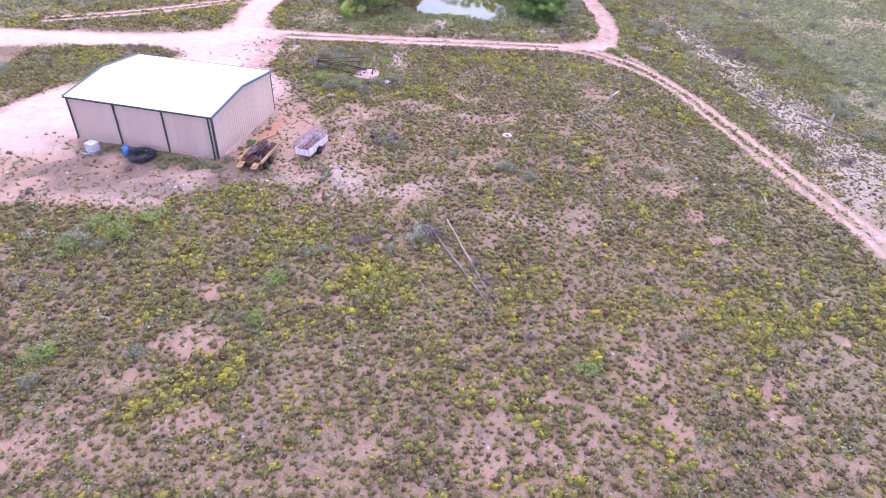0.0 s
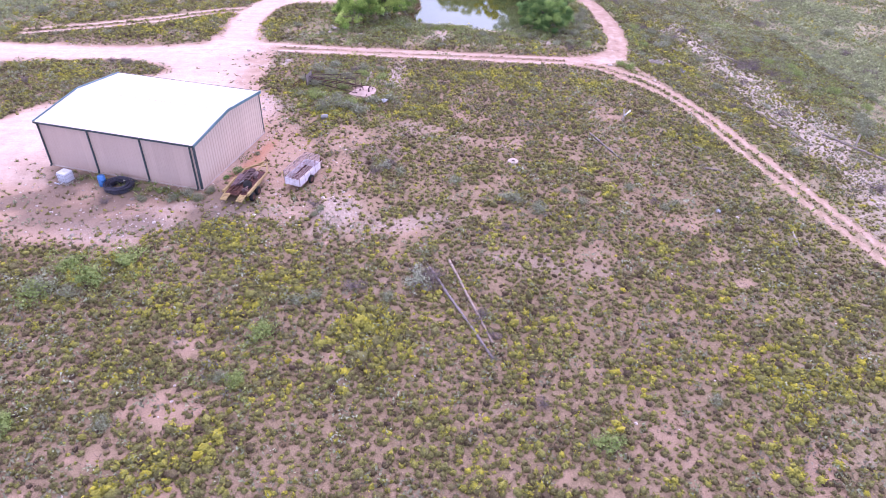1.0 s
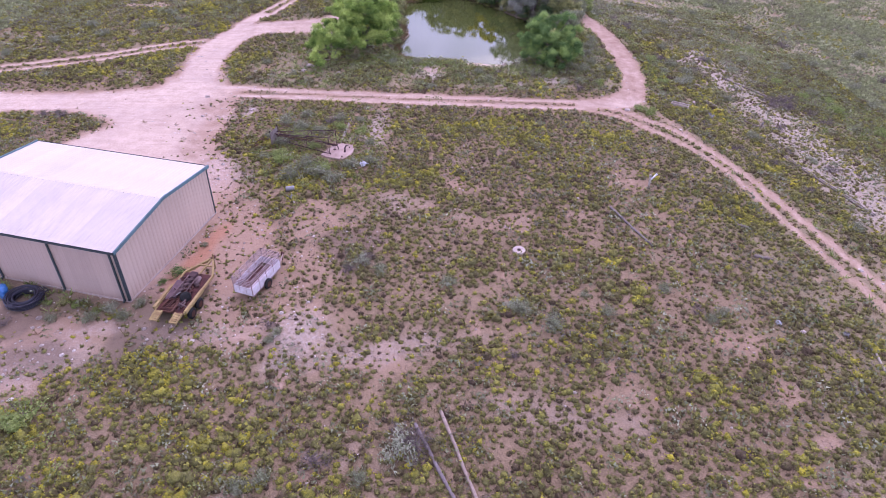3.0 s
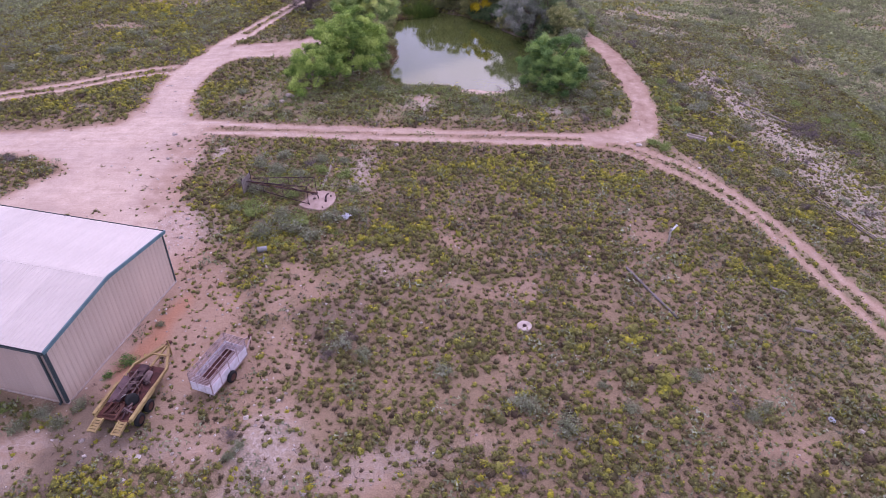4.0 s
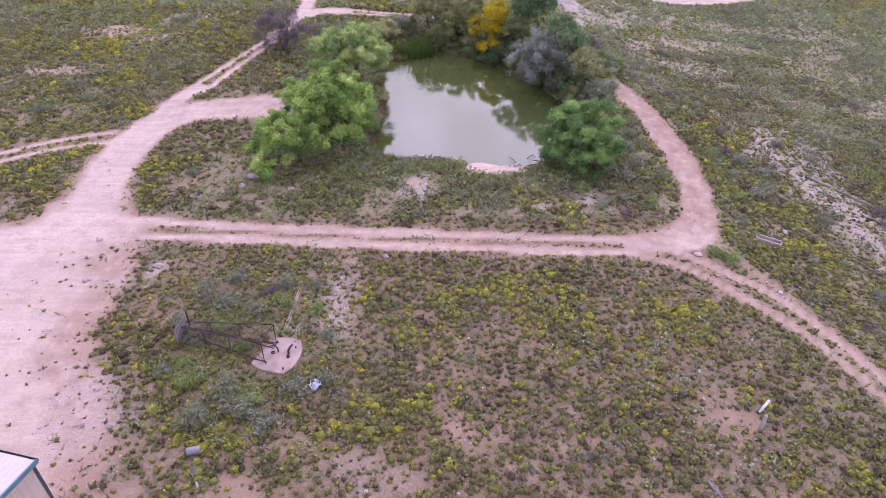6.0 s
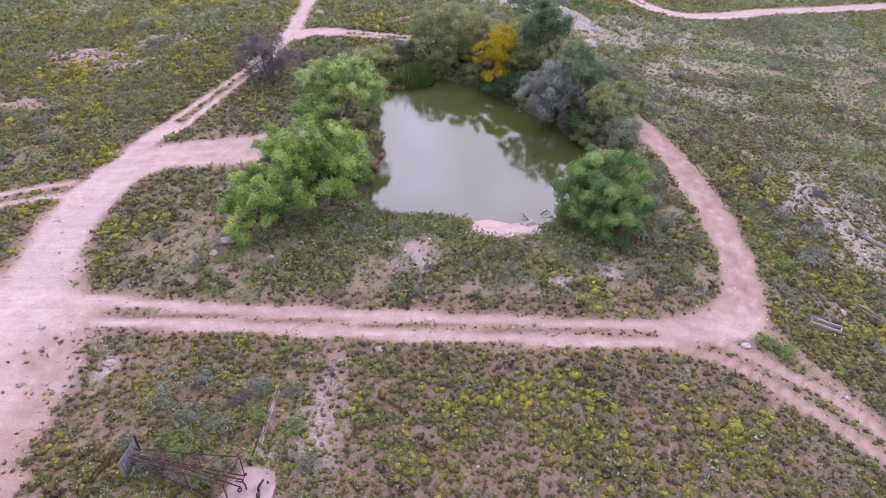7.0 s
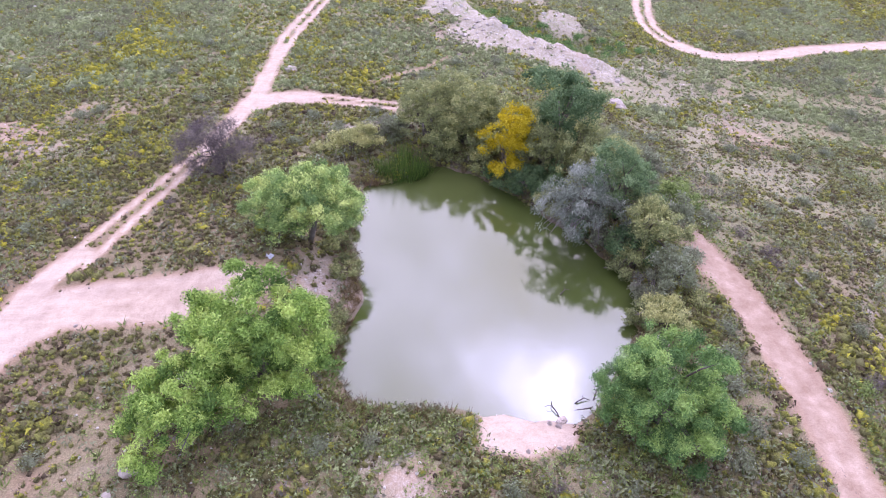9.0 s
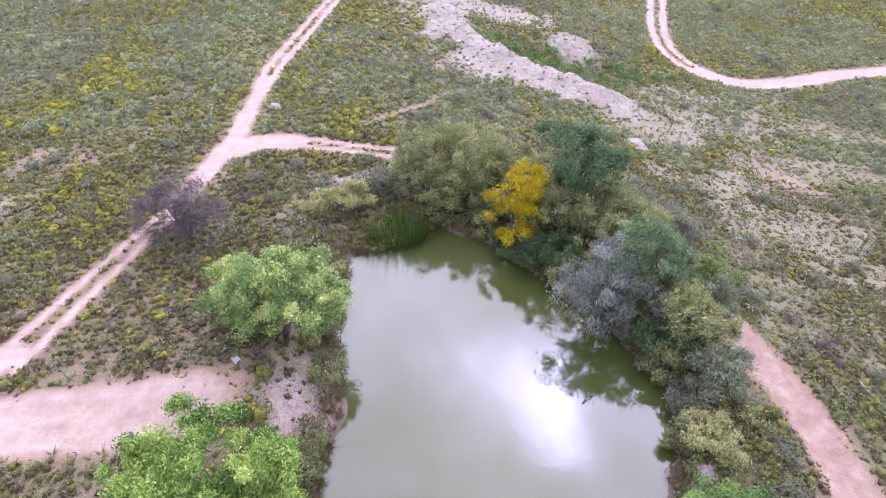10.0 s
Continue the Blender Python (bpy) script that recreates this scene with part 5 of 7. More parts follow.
timber("timber_pole", (0.0, 0.1), (2.15, -6.9), 0.08, TANWOOD, "long bleached timber pole lying in the weeds", group="poles on the ground")
timber("timber_pole", (-1.2, -0.6), (2.1, -8.0), 0.085, GREYWOOD, "long dark weathered timber pole lying in the weeds", group="poles on the ground")
timber("timber_pole", (11.6, 17.45), (13.3, 13.0), 0.08, GREYWOOD, "grey weathered timber pole lying in the scrub", group="poles on the ground")
timber("timber_pole", (22.7, 4.85), (22.2, 2.2), 0.07, PALEWOOD, "short pale stick lying beside the track", group="poles on the ground")
timber("timber_pole", (19.5, 15.6), (20.3, 15.25), 0.09, TIMBER, "short grey log in the weeds", group="poles on the ground")
timber("timber_pole", (19.4, 12.2), (20.4, 11.9), 0.09, TIMBER, "short grey log in the weeds", group="poles on the ground")
for k, (a, b) in enumerate((((-7.50, 26.6), (-7.12, 30.8)), ((-7.60, 26.8), (-7.36, 30.3)), ((-7.42, 26.5), (-7.02, 30.5)))):
    timber("sucker_rod", a, b, 0.04, (PALEWOOD, RUST, PALEWOOD)[k], ("pale wooden pump rod lying by the well pad", "rusty pump rod lying by the well pad", "pale wooden pump rod lying by the well pad")[k], "rod", group="pump rods")
timber("timber_pole", (22.8, 54.9), (23.4, 52.5), 0.08, PALEWOOD, "pale bleached pole lying on the slope", group="poles on the ground")
timber("timber_pole", (24.3, 41.9), (26.2, 40.2), 0.10, PALEWOOD, "pale weathered log lying under a shrub", group="poles on the ground")
timber("sucker_rod", (-13.55, 27.2), (-13.95, 25.7), 0.05, RUST, "rusty bar leaning among the weeds", "rod", group="pump rods")
# fallen fence rails and old pipe on the eastern slope
RAILS = [((24.4, 36.9), (26.3, 34.8)), ((26.4, 34.7), (28.3, 32.2)), ((27.4, 28.9), (28.3, 25.2)), ((28.35, 25.0), (29.6, 21.5)), ((29.65, 21.4), (30.6, 18.3)), ((29.8, 45.2), (32.2, 43.2)), ((32.3, 43.1), (34.7, 41.0)), ((33.2, 21.4), (34.8, 19.4)), ((34.9, 19.2), (36.5, 17.0))]
for a, b in RAILS:
    timber("fence_rail", (a[0] + 0.30, a[1] + 0.22), (b[0] + 0.30, b[1] + 0.22), 0.055, PALEWOOD, "thin bleached fence rail lying beside another", "fence rail", group="fallen fence rails")
    timber("fence_rail", a, b, 0.07, TIMBER, "grey fallen fence rail lying on the chalky slope", "fence rail", group="fallen fence rails")


def upright(x, y, h, r, lean, mat, label, group=""):
    t = thing("wooden_post", pose(x, y, gz(x, y) - 0.05, *lean), label, "post", group)
    part("post", tube(B(), [(0, 0, 0), (0.01, 0, h * 0.5), (0, 0.01, h - 0.03), (0, 0.01, h)], [r * 1.08, r, r * 0.97, r * 0.75], 8), mat, t, smooth=True)
    part("top_band", lathe(B(), [(r * 1.05, h - 0.14), (r * 1.08, h - 0.13), (r * 1.08, h - 0.10), (r * 1.05, h - 0.09)], 10), GALV, t)
    return t


timber("timber_pole", (-10.05, 19.05), (-9.55, 17.45), 0.06, PALEWOOD, "pale bleached stake lying in the weeds", group="poles on the ground")
p = thing("metal_can", pose(-10.15, 19.35, gz(-10.15, 19.35) + 0.18, 0, 90, 15), "dented grey metal can lying beside a pale stake", "can")
part("shell", lathe(B(), [(0.16, -0.30), (0.18, -0.28), (0.18, 0.24), (0.15, 0.28)], 14), GALV, p, "grey sheet metal", True)
part("lid", lathe(B(), [(0.0, 0.27), (0.15, 0.275), (0.185, 0.255), (0.185, 0.22)], 14), GALV, p)
part("base", lathe(B(), [(0.0, -0.28), (0.16, -0.29)], 14), RUSTG, p, "rusted base")
upright(14.9, 20.0, 1.2, 0.075, (2, -3, 0), PALEWOOD, "short bleached post standing in the scrub")
upright(35.3, 19.7, 1.15, 0.09, (0, 3, 0), PALEWOOD, "weathered fence post on the slope")
upright(28.3, 32.4, 0.7, 0.08, (4, 8, 0), TIMBER, "broken weathered fence post stub")
t = thing("white_pipe", pose(15.55, 21.2, gz(15.6, 21.2) + 0.12, 0, 0, 38), "short white plastic pipe lying in a bush", "pipe")
part("pipe", tube(B(), [(-0.35, 0, 0), (0.35, 0, 0.25)], 0.06, 12), TOTEP, t, smooth=True)
part("collar", tube(B(), [(0.25, 0, 0.214), (0.37, 0, 0.257)], 0.07, 12), TOTEP, t, smooth=True)


def septic_ring():
    t = thing("concrete_lid", pose(4.93, 12.55, gz(4.93, 12.55)), "round pale concrete lid with a dark centre hole", "lid")
    part("lid", lathe(B(), [(0.40, -0.1), (0.40, 0.10), (0.37, 0.13), (0.13, 0.13), (0.11, 0.08), (0.02, 0.07)], 24), CONC, t, smooth=False)
    part("cap", lathe(B(), [(0.10, 0.07), (0.10, 0.14), (0.06, 0.16)], 12), DRUST, t, "dark iron cap")


septic_ring()


def trough():
    t = thing("feed_trough", pose(21.65, 34.6, gz(21.65, 34.6), 0, 0, -32) @ Matrix.Diagonal((0.9, 0.8, 0.75, 1)), "old weathered grey feed trough among weeds", "trough")
    bm = B()
    for y in (-0.27, 0.27):
        box(bm, 0, y, 0.2, 1.7, 0.09, 0.40, bevel=0.015)
    part("side_wall", bm, CONC, t)
    for x in (-0.82, 0.82):
        part("end_wall", box(B(), x, 0, 0.18, 0.08, 0.46, 0.34, bevel=0.015), CONC, t)
    part("floor", box(B(), 0, 0, 0.06, 1.58, 0.46, 0.08), TIMBER, t)


trough()


def scrap(x, y, seed, mat, label, size=0.35):
    """A crumpled sheet lying on the ground."""
    rg = random.Random(seed)
    t = thing("scrap_sheet", pose(x, y, gz(x, y) + 0.03, rg.uniform(-8, 8), rg.uniform(-8, 8), rg.uniform(0, 360)), label, "scrap")
    bm = B()
    bmesh.ops.create_grid(bm, x_segments=6, y_segments=5, size=size)
    for v in bm.verts:
        v.co.z = 0.10 + rg.uniform(-0.10, 0.14)
        v.co.x *= rg.uniform(0.85, 1.1)
    g = bmesh.ops.extrude_face_region(bm, geom=bm.faces[:])
    for v in [e for e in g["geom"] if isinstance(e, bmesh.types.BMVert)]:
        v.co.z -= 0.04
    part("sheet", bm, mat, t)


scrap(-5.4, 23.0, 3, TOTEP, "crumpled white plastic sheet in the scrub", 0.26)
scrap(-9.9, 18.4, 4, GALV, "small grey metal scrap near the bushes", 0.2)
scrap(18.3, 6.1, 6, TOTEP, "small pale scrap lying in the scrub", 0.13)
scrap(21.6, 5.3, 7, GALV, "small grey scrap lying in the scrub", 0.14)
scrap(-8.1, 55.1, 8, TOTEP, "white plastic scrap at the foot of a tree", 0.18)
scrap(24.0, 33.2, 9, GALV, "small grey metal scrap on the slope", 0.3)


def rock(x, y, r, seed, mat, label, group="boulders"):
    rg = random.Random(seed)
    t = thing("rock", pose(x, y, gz(x, y) + r * 0.2, 0, 0, rg.uniform(0, 360)), label, "rock", group)
    bm = B()
    bmesh.ops.create_icosphere(bm, subdivisions=3, radius=r)
    o = Vector((rg.uniform(0, 50), rg.uniform(0, 50), 0))
    for v in bm.verts:
        n = noise.fractal(v.co / r * 1.1 + o, 0.7, 2.0, 4)
        v.co *= 1 + 0.42 * n
        v.co.z *= 0.6
        v.co.x *= 1.25
    part("stone", bm, mat, t)


for k, (x, y, r) in enumerate(((-12.1, 42.2, 0.32), (-12.6, 41.0, 0.22), (-10.2, 46.6, 0.2), (-9.2, 40.6, 0.18), (13.1, 49.7, 0.34), (13.5, 50.1, 0.2), (-20.0, 34.9, 0.2), (19.1, 82.9, 0.75), (-15.6, 32.3, 0.2), (16.5, 33.0, 0.2), (-11.3, 84.2, 0.45), (23.5, 36.0, 0.2), (-2.4, 33.0, 0.18), (7.0, 45.0, 0.22))):
    rock(x, y, r, 40 + k, CONC, "pale chalky boulder half sunk in the soil" if r > 0.3 else "small pale stone lying on the dirt", "boulders" if r > 0.3 else "loose stones")


# ---- foliage ----
def unit(v):
    return v / (np.linalg.norm(v, axis=-1, keepdims=True) + 1e-9)


def leaves(rs, at, face, size, width=0.5, droop=0.0, loose=0.55):
    """Loose leaf triangles: at (n,3) their roots, face (n,3) the way they face."""
    n = len(at)
    f = unit(unit(face) + rs.normal(0, loose, (n, 3)))
    d = unit(np.cross(f, rs.normal(0, 1, (n, 3))))
    d[:, 2] -= droop
    d = unit(d)
    side = unit(np.cross(f, d))
    s = size * rs.uniform(0.6, 1.35, (n, 1))
    return np.stack([at - side * s * width * 0.5 - d * s * 0.4, at + side * s * width * 0.5 - d * s * 0.4, at + d * s * 0.6], 1)


def leaf_mesh(name, co, faces, tone, mat):
    me = grid_mesh(name, np.asarray(co, np.float32), np.asarray(faces, np.int32), {"tone": np.asarray(tone, np.float32)})
    me.materials.append(mat)
    return me


def loose(tris):
    """Separate triangles as points and faces."""
    tris = np.asarray(tris, np.float32).reshape(-1, 3)
    return tris, np.arange(len(tris), dtype=np.int32).reshape(-1, 3)


def tuft(rs, n, leaf, seg=6, flat=0.8, rings=(-12, 24, 58), core=True):
    """A weed of radius 1: a lumpy cushion of a few lobes with n loose leaves on it."""
    lobes = unit(np.stack([rs.normal(0, 1, 4), rs.normal(0, 1, 4), rs.uniform(-0.1, 0.9, 4)], 1))
    pts, faces = [], []
    turn = rs.uniform(0, 6)
    for j, el in enumerate(rings):
        a = turn + 2 * np.pi * (np.arange(seg) + 0.5 * j) / seg
        e = np.radians(el + rs.uniform(-6, 6, seg))
        pts.append(np.stack([np.cos(a) * np.cos(e), np.sin(a) * np.cos(e), np.sin(e)], 1))
    pts = unit(np.concatenate(pts + [np.array([[rs.uniform(-0.15, 0.15), rs.uniform(-0.15, 0.15), 1.0]])]))
    lump = np.clip(pts @ lobes.T, 0, 1).max(axis=1) ** 2
    pts = pts * ((0.50 + 0.32 * lump) * rs.uniform(0.86, 1.12, len(pts)))[:, None] * np.array([1, 1, flat])
    for j in range(len(rings) - 1):
        for k in range(seg):
            a, b = j * seg + k, j * seg + (k + 1) % seg
            faces += [(a, b, a + seg), (b, b + seg, a + seg)]
    top = len(pts) - 1
    for k in range(seg):
        faces.append(((len(rings) - 1) * seg + k, (len(rings) - 1) * seg + (k + 1) % seg, top))
    faces = np.array(faces, np.int32)
    if not core:
        pts, faces = pts[:0], faces[:0]
    if n:
        u = rs.normal(0, 1, (n, 3))
        u[:, 2] = np.abs(u[:, 2]) + 0.1
        u = unit(u)
        r = (0.62 + 0.46 * np.clip(u @ lobes.T, 0, 1).max(axis=1) ** 2)[:, None] * rs.uniform(0.78, 1.15, (n, 1)) if core else rs.uniform(0.7, 1.12, (n, 1))
        lp, lf = loose(leaves(rs, u * r * np.array([1, 1, flat]), u + np.array([0, 0, 0.3]), leaf, 0.7, 0.0, 0.8))
        faces = np.concatenate([faces, lf + len(pts)])
        pts = np.concatenate([pts, lp])
    return pts, faces


def blades(rs, n, width=0.09):
    """A grass tuft of radius 1."""
    a = rs.uniform(0, 2 * np.pi, n)
    at = np.stack([np.cos(a), np.sin(a), 0 * a], 1) * rs.uniform(0, 0.35, (n, 1))
    d = unit(np.stack([np.cos(a) * 0.8, np.sin(a) * 0.8, 0 * a + 0.9], 1) + rs.normal(0, 0.3, (n, 3)))
    side = unit(np.cross(d, rs.normal(0, 1, (n, 3)))) * width
    return loose(np.stack([at - side, at + side, at + d * rs.uniform(0.6, 1.3, (n, 1))], 1))


def scatter(name, mat, protos, x, y, size, tone, seed, label, category, tall=1.0, sink=0.02, crest=0.0):
    rs = np.random.RandomState(seed)
    kind = rs.randint(0, len(protos), len(x))
    z = ground_z(x, y) - sink
    yaw = rs.uniform(0, 2 * np.pi, len(x))
    cos, tris, tones, base = [], [], [], 0
    for k, (pts, faces) in enumerate(protos):
        w = np.where(kind == k)[0]
        if not len(w):
            continue
        v = pts[None] * size[w, None, None]
        c, s = np.cos(yaw[w])[:, None], np.sin(yaw[w])[:, None]
        cos.append(np.stack([v[..., 0] * c - v[..., 1] * s + x[w, None], v[..., 0] * s + v[..., 1] * c + y[w, None], v[..., 2] * tall + z[w, None]], -1).reshape(-1, 3))
        tris.append((faces[None] + (np.arange(len(w)) * len(pts))[:, None, None] + base).reshape(-1, 3))
        base += len(w) * len(pts)
        # tone climbs with height: flowers over brown stems, plus shaded undersides painted into tone
        h = pts[:, 2] / max(1e-6, pts[:, 2].max())
        tones.append(np.clip(tone[w, None] + crest * (h[None] - 0.55), 0, 1).ravel())
    ob = new(name, leaf_mesh(name, np.concatenate(cos), np.concatenate(tris), np.concatenate(tones), mat))
    return tagged(ob, label, category, kind="stuff")


def seeds(x0, x1, y0, y1, step, seed):
    rs = np.random.RandomState(seed)
    x, y = np.meshgrid(np.arange(x0, x1, step), np.arange(y0, y1, step))
    x, y = x + rs.uniform(-0.5, 0.5, x.shape) * step, y + rs.uniform(-0.5, 0.5, x.shape) * step
    return x.ravel(), y.ravel(), rs


def mixed_tones(rs, yel, grey=0.25, lift=0.0):
    """Yellow-topped, olive and withered plants side by side."""
    p = np.clip(0.10 + 1.2 * (yel - 0.33), 0.03, 0.80)
    u = rs.rand(len(yel))
    return np.clip(np.where(u < p, 0.73, np.where(u < p + (1 - p) * grey, 0.18, 0.48)) + lift + rs.normal(0, 0.10, len(yel)), 0, 1)


def weeds():
    ra = np.random.RandomState(11)
    near, mid, far = [tuft(ra, 20, 0.36, 4, 0.85, (-10, 40)) for _ in range(18)], [tuft(ra, 14, 0.40, 3, 0.9, (-10, 40)) for _ in range(16)], [tuft(ra, 9, 0.46, 3, 0.9, (-10, 40)) for _ in range(14)]
    # near the start, round the pond, and far behind it
    x, y, rs = seeds(-42, 42, -24, 34, 0.345, 21)
    for zone in ("near", "pondside", "far"):
        if zone == "pondside":
            x, y, rs = seeds(-46, 46, 34, 80, 0.41, 21)
        if zone == "far":
            x, y, rs = seeds(-57, 82, 20, 140, 0.51, 21)
            w = (np.abs(x) >= 46) | (y >= 80)
            x, y = x[w], y[w]
        w = flown(x, y, 1.0)
        x, y = x[w], y[w]
        c, yel = weed_cover(x, y)
        keep = (rs.rand(len(x)) < c) & ((beside(x, y) > 0.10) | (rs.rand(len(x)) < 0.4) | (away(x, y, STRIP) < 0.3))
        x, y, yel, c = x[keep], y[keep], yel[keep], c[keep]
        tone = mixed_tones(rs, yel - {"near": 0.0, "pondside": 0.06, "far": 0.06}[zone], {"near": 0.12, "pondside": 0.20, "far": 0.05}[zone], {"near": 0.0, "pondside": 0.0, "far": 0.18}[zone])
        tone = np.where(away(x, y, STRIP) < 0.35, 0.15 + 0.42 * rs.rand(len(x)), np.clip(tone + 0.10 * sstep(-16, -24, x) * sstep(37, 42, y) * (zone == "pondside"), 0, 1))
        lo, hi = {"near": (0.125, 0.265), "pondside": (0.13, 0.27), "far": (0.16, 0.31)}[zone]
        size = rs.uniform(lo, hi, len(x)) * (0.66 + 0.8 * sstep(0.5, 1.0, c) * fbm(x, y, 3, 95) * 1.35) * np.where(rs.rand(len(x)) < 0.12, 1.35, 1) * (1 + 0.35 * sstep(0.35, 0.8, yel)) * (1 + 0.35 * sstep(36.5, 39, y)) * np.where(away(x, y, STRIP) < 0.35, 0.62, 1) * (0.62 + 0.38 * sstep(0.25, 0.6, beside(x, y)))
        if zone == "far":
            v = rs.rand(len(x)) < 0.6 * sstep(30, 36, x) * sstep(110, 85, y) + 0.75 * sstep(0.42, 0.62, fbm(x, y, 8, 98)) + 0.1
            scatter("valley_brush", BRUSH, far, x[v], y[v], size[v] * 1.12, np.clip(0.68 + 0.7 * (fbm(x[v], y[v], 8, 97) - 0.5) + rs.normal(0, 0.15, v.sum()), 0, 1), 41, "grey-green brush covering the far slopes", "brush", crest=0.3)
            x, y, size, tone = x[~v], y[~v], size[~v], tone[~v]
        scatter("broomweed", BROOM, {"near": near, "pondside": mid, "far": far}[zone], x, y, size, tone, 31, "low yellow-green broomweed tufts covering the pasture", "weeds", crest=0.52 if zone == "near" else 0.42 if zone == "pondside" else 0.3)
    # the pasture around, thinning outwards
    low = [tuft(ra, 0, 0, 3, 0.8, (-8, 42)) for _ in range(8)]
    for step, a, b, lo, hi in ((0.46, 1.0, 15.0, 0.17, 0.36), (0.72, 15.0, 34.0, 0.26, 0.5), (1.15, 34.0, 64.0, 0.36, 0.72)):
        x, y, rs = seeds(-100, 100, -76, 150, step, 30)
        w = ~flown(x, y, a) & flown(x, y, b)
        x, y = x[w], y[w]
        c, yel = weed_cover(x, y)
        keep = rs.rand(len(x)) < c * 1.1
        x, y = x[keep], y[keep]
        scatter("outer_weeds", BROOM, low, x, y, rs.uniform(lo, hi, len(x)), mixed_tones(rs, yel[keep], 0.25), 43, "low broomweed on the open pasture around", "weeds", tall=0.7, crest=0.25)
    # brown stubble and dead stems that fill the gaps
    flats = [blades(ra, 6, 0.06) for _ in range(14)]
    x, y, rs = seeds(-40, 42, -24, 60, 0.5, 27)
    w = np.abs(x) < 20.5 + 0.5 * (y + 22)
    x, y = x[w], y[w]
    c, yel = weed_cover(x, y)
    keep = rs.rand(len(x)) < np.clip(c * 1.3 - 0.1, 0, 1) * np.clip(0.28 + 1.0 * sstep(0.36, 0.62, fbm(x, y, 2.6, 131)), 0, 1) * 0.95 + 0.04 * (c > 0.05) + 0.02 * (tracks(x, y) > 0.3)
    keep &= rs.rand(len(x)) > 0.6 * (inside(x, y, YARD) > 0) * (x < -17)
    x, y = x[keep], y[keep]
    scatter("dry_stubble", DEAD, flats, x, y, rs.uniform(0.09, 0.28, len(x)), np.clip(0.45 + rs.normal(0, 0.28, len(x)), 0, 1), 37, "grey-brown dead stems and stubble between the weeds", "stubble")
    # grey low shrublets and dry grass between them
    x, y, rs = seeds(-55, 62, -25, 80, 0.9, 22)
    w = np.abs(x) < 22 + 0.5 * (y + 22)
    x, y = x[w], y[w]
    c, yel = weed_cover(x, y)
    thick = sstep(0.42, 0.62, fbm(x, y, 7, 101)) + 0.5 * blob(x, y, -13, -7, 12, 9) + 0.6 * sstep(24, 32, x) + 0.5 * sstep(38, 40, y) * sstep(70, 60, y)
    keep = (rs.rand(len(x)) < c * np.clip(0.27 + 0.7 * thick, 0, 0.9)) & (beside(x, y) > 0.5)
    x, y = x[keep], y[keep]
    protos = [tuft(ra, 26, 0.30, 5, 0.8, core=False) for _ in range(12)]
    scatter("sagebrush", SAGE, protos, x, y, rs.uniform(0.22, 0.62, len(x)), np.clip(fbm(x, y, 6, 103) + rs.normal(0, 0.18, len(x)), 0, 1), 32, "low grey-green brush mixed into the weeds", "brush", crest=0.5)
    # wide soft clumps of brush on the slopes and round the pond
    x, y, rs = seeds(-62, 78, 36.5, 138, 1.2, 29)
    w = (np.abs(x) < 24 + 0.52 * (y + 22)) & ((y > 52) | (x > 26) | (np.abs(x - 4) < 16))
    x, y = x[w], y[w]
    c, yel = weed_cover(x, y)
    keep = (rs.rand(len(x)) < c * np.clip(0.08 + 1.1 * sstep(0.46, 0.66, fbm(x, y, 9, 151)) + 0.45 * (y < 48) * (x < 18) + 0.3 * blob(x, y, 22, 68, 8, 14) + 0.5 * sstep(5, 3, away(x, y, [(23, 36), (23.4, 44), (22.4, 53), (20.2, 62), (19, 68)])), 0, 0.8)) & (beside(x, y) > 0.8)
    x, y = x[keep], y[keep]
    scatter("soft_brush", BRUSH, [tuft(ra, 46, 0.25, 4, 0.75, core=False) for _ in range(12)], x, y, rs.uniform(0.4, 0.95, len(x)), np.clip(0.45 + 0.8 * (fbm(x, y, 11, 153) - 0.5) + rs.normal(0, 0.1, len(x)), 0, 1), 39, "soft rounded grey-green brush on the slopes", "brush", crest=0.6)
    x, y, rs = seeds(-50, 56, -25, 110, 0.8, 23)
    w = np.abs(x) < 32 + 0.42 * (y + 25)
    x, y = x[w], y[w]
    c, yel = weed_cover(x, y)
    dirt = surface(x, y)[0]
    keep = rs.rand(len(x)) < np.clip(0.35 * c + 0.10 * (dirt > 0.25) * (dirt < 0.8), 0, 1) * (c > 0)
    x, y = x[keep], y[keep]
    protos = [blades(ra, 10, 0.08) for _ in range(8)]
    scatter("dry_grass", STRAW, protos, x, y, rs.uniform(0.14, 0.32, len(x)), rs.rand(len(x)), 33, "thin tufts of dry straw-coloured grass", "grass")
    # fresh green growth by the water and in the hollows
    x, y, rs = seeds(-30, 60, 5, 112, 0.42, 24)
    dirt, chalk, green, red, mud = surface(x, y)
    shore = inside(x, y, POND)
    g = 0.8 * np.clip(green - 0.2, 0, 1) * np.where(y > 52, 0.42, 1) * np.where(x > 15, 0.35, 1) + 1.3 * sstep(-3.4, -1.6, shore) * (1 - sstep(-0.9, -0.3, shore)) * (y < 48) * (inside(x, y, BEACH) < -0.2) + 1.4 * blob(x, y, 8.9, 42.2, 1.7, 1.9) + 1.1 * blob(x, y, -0.6, 44.4, 4.6, 1.5)
    keep = (rs.rand(len(x)) < g * 0.8) & (shore < -0.35) & (dirt < 0.5) & (chalk < 0.2)
    x, y = x[keep], y[keep]
    scatter("lush_weeds", LUSH, [blades(ra, 11) for _ in range(8)], x, y, rs.uniform(0.25, 0.5, len(x)), np.clip(0.5 + rs.normal(0, 0.25, len(x)), 0, 1), 34, "fresh green weeds along the pond and hollows", "weeds")
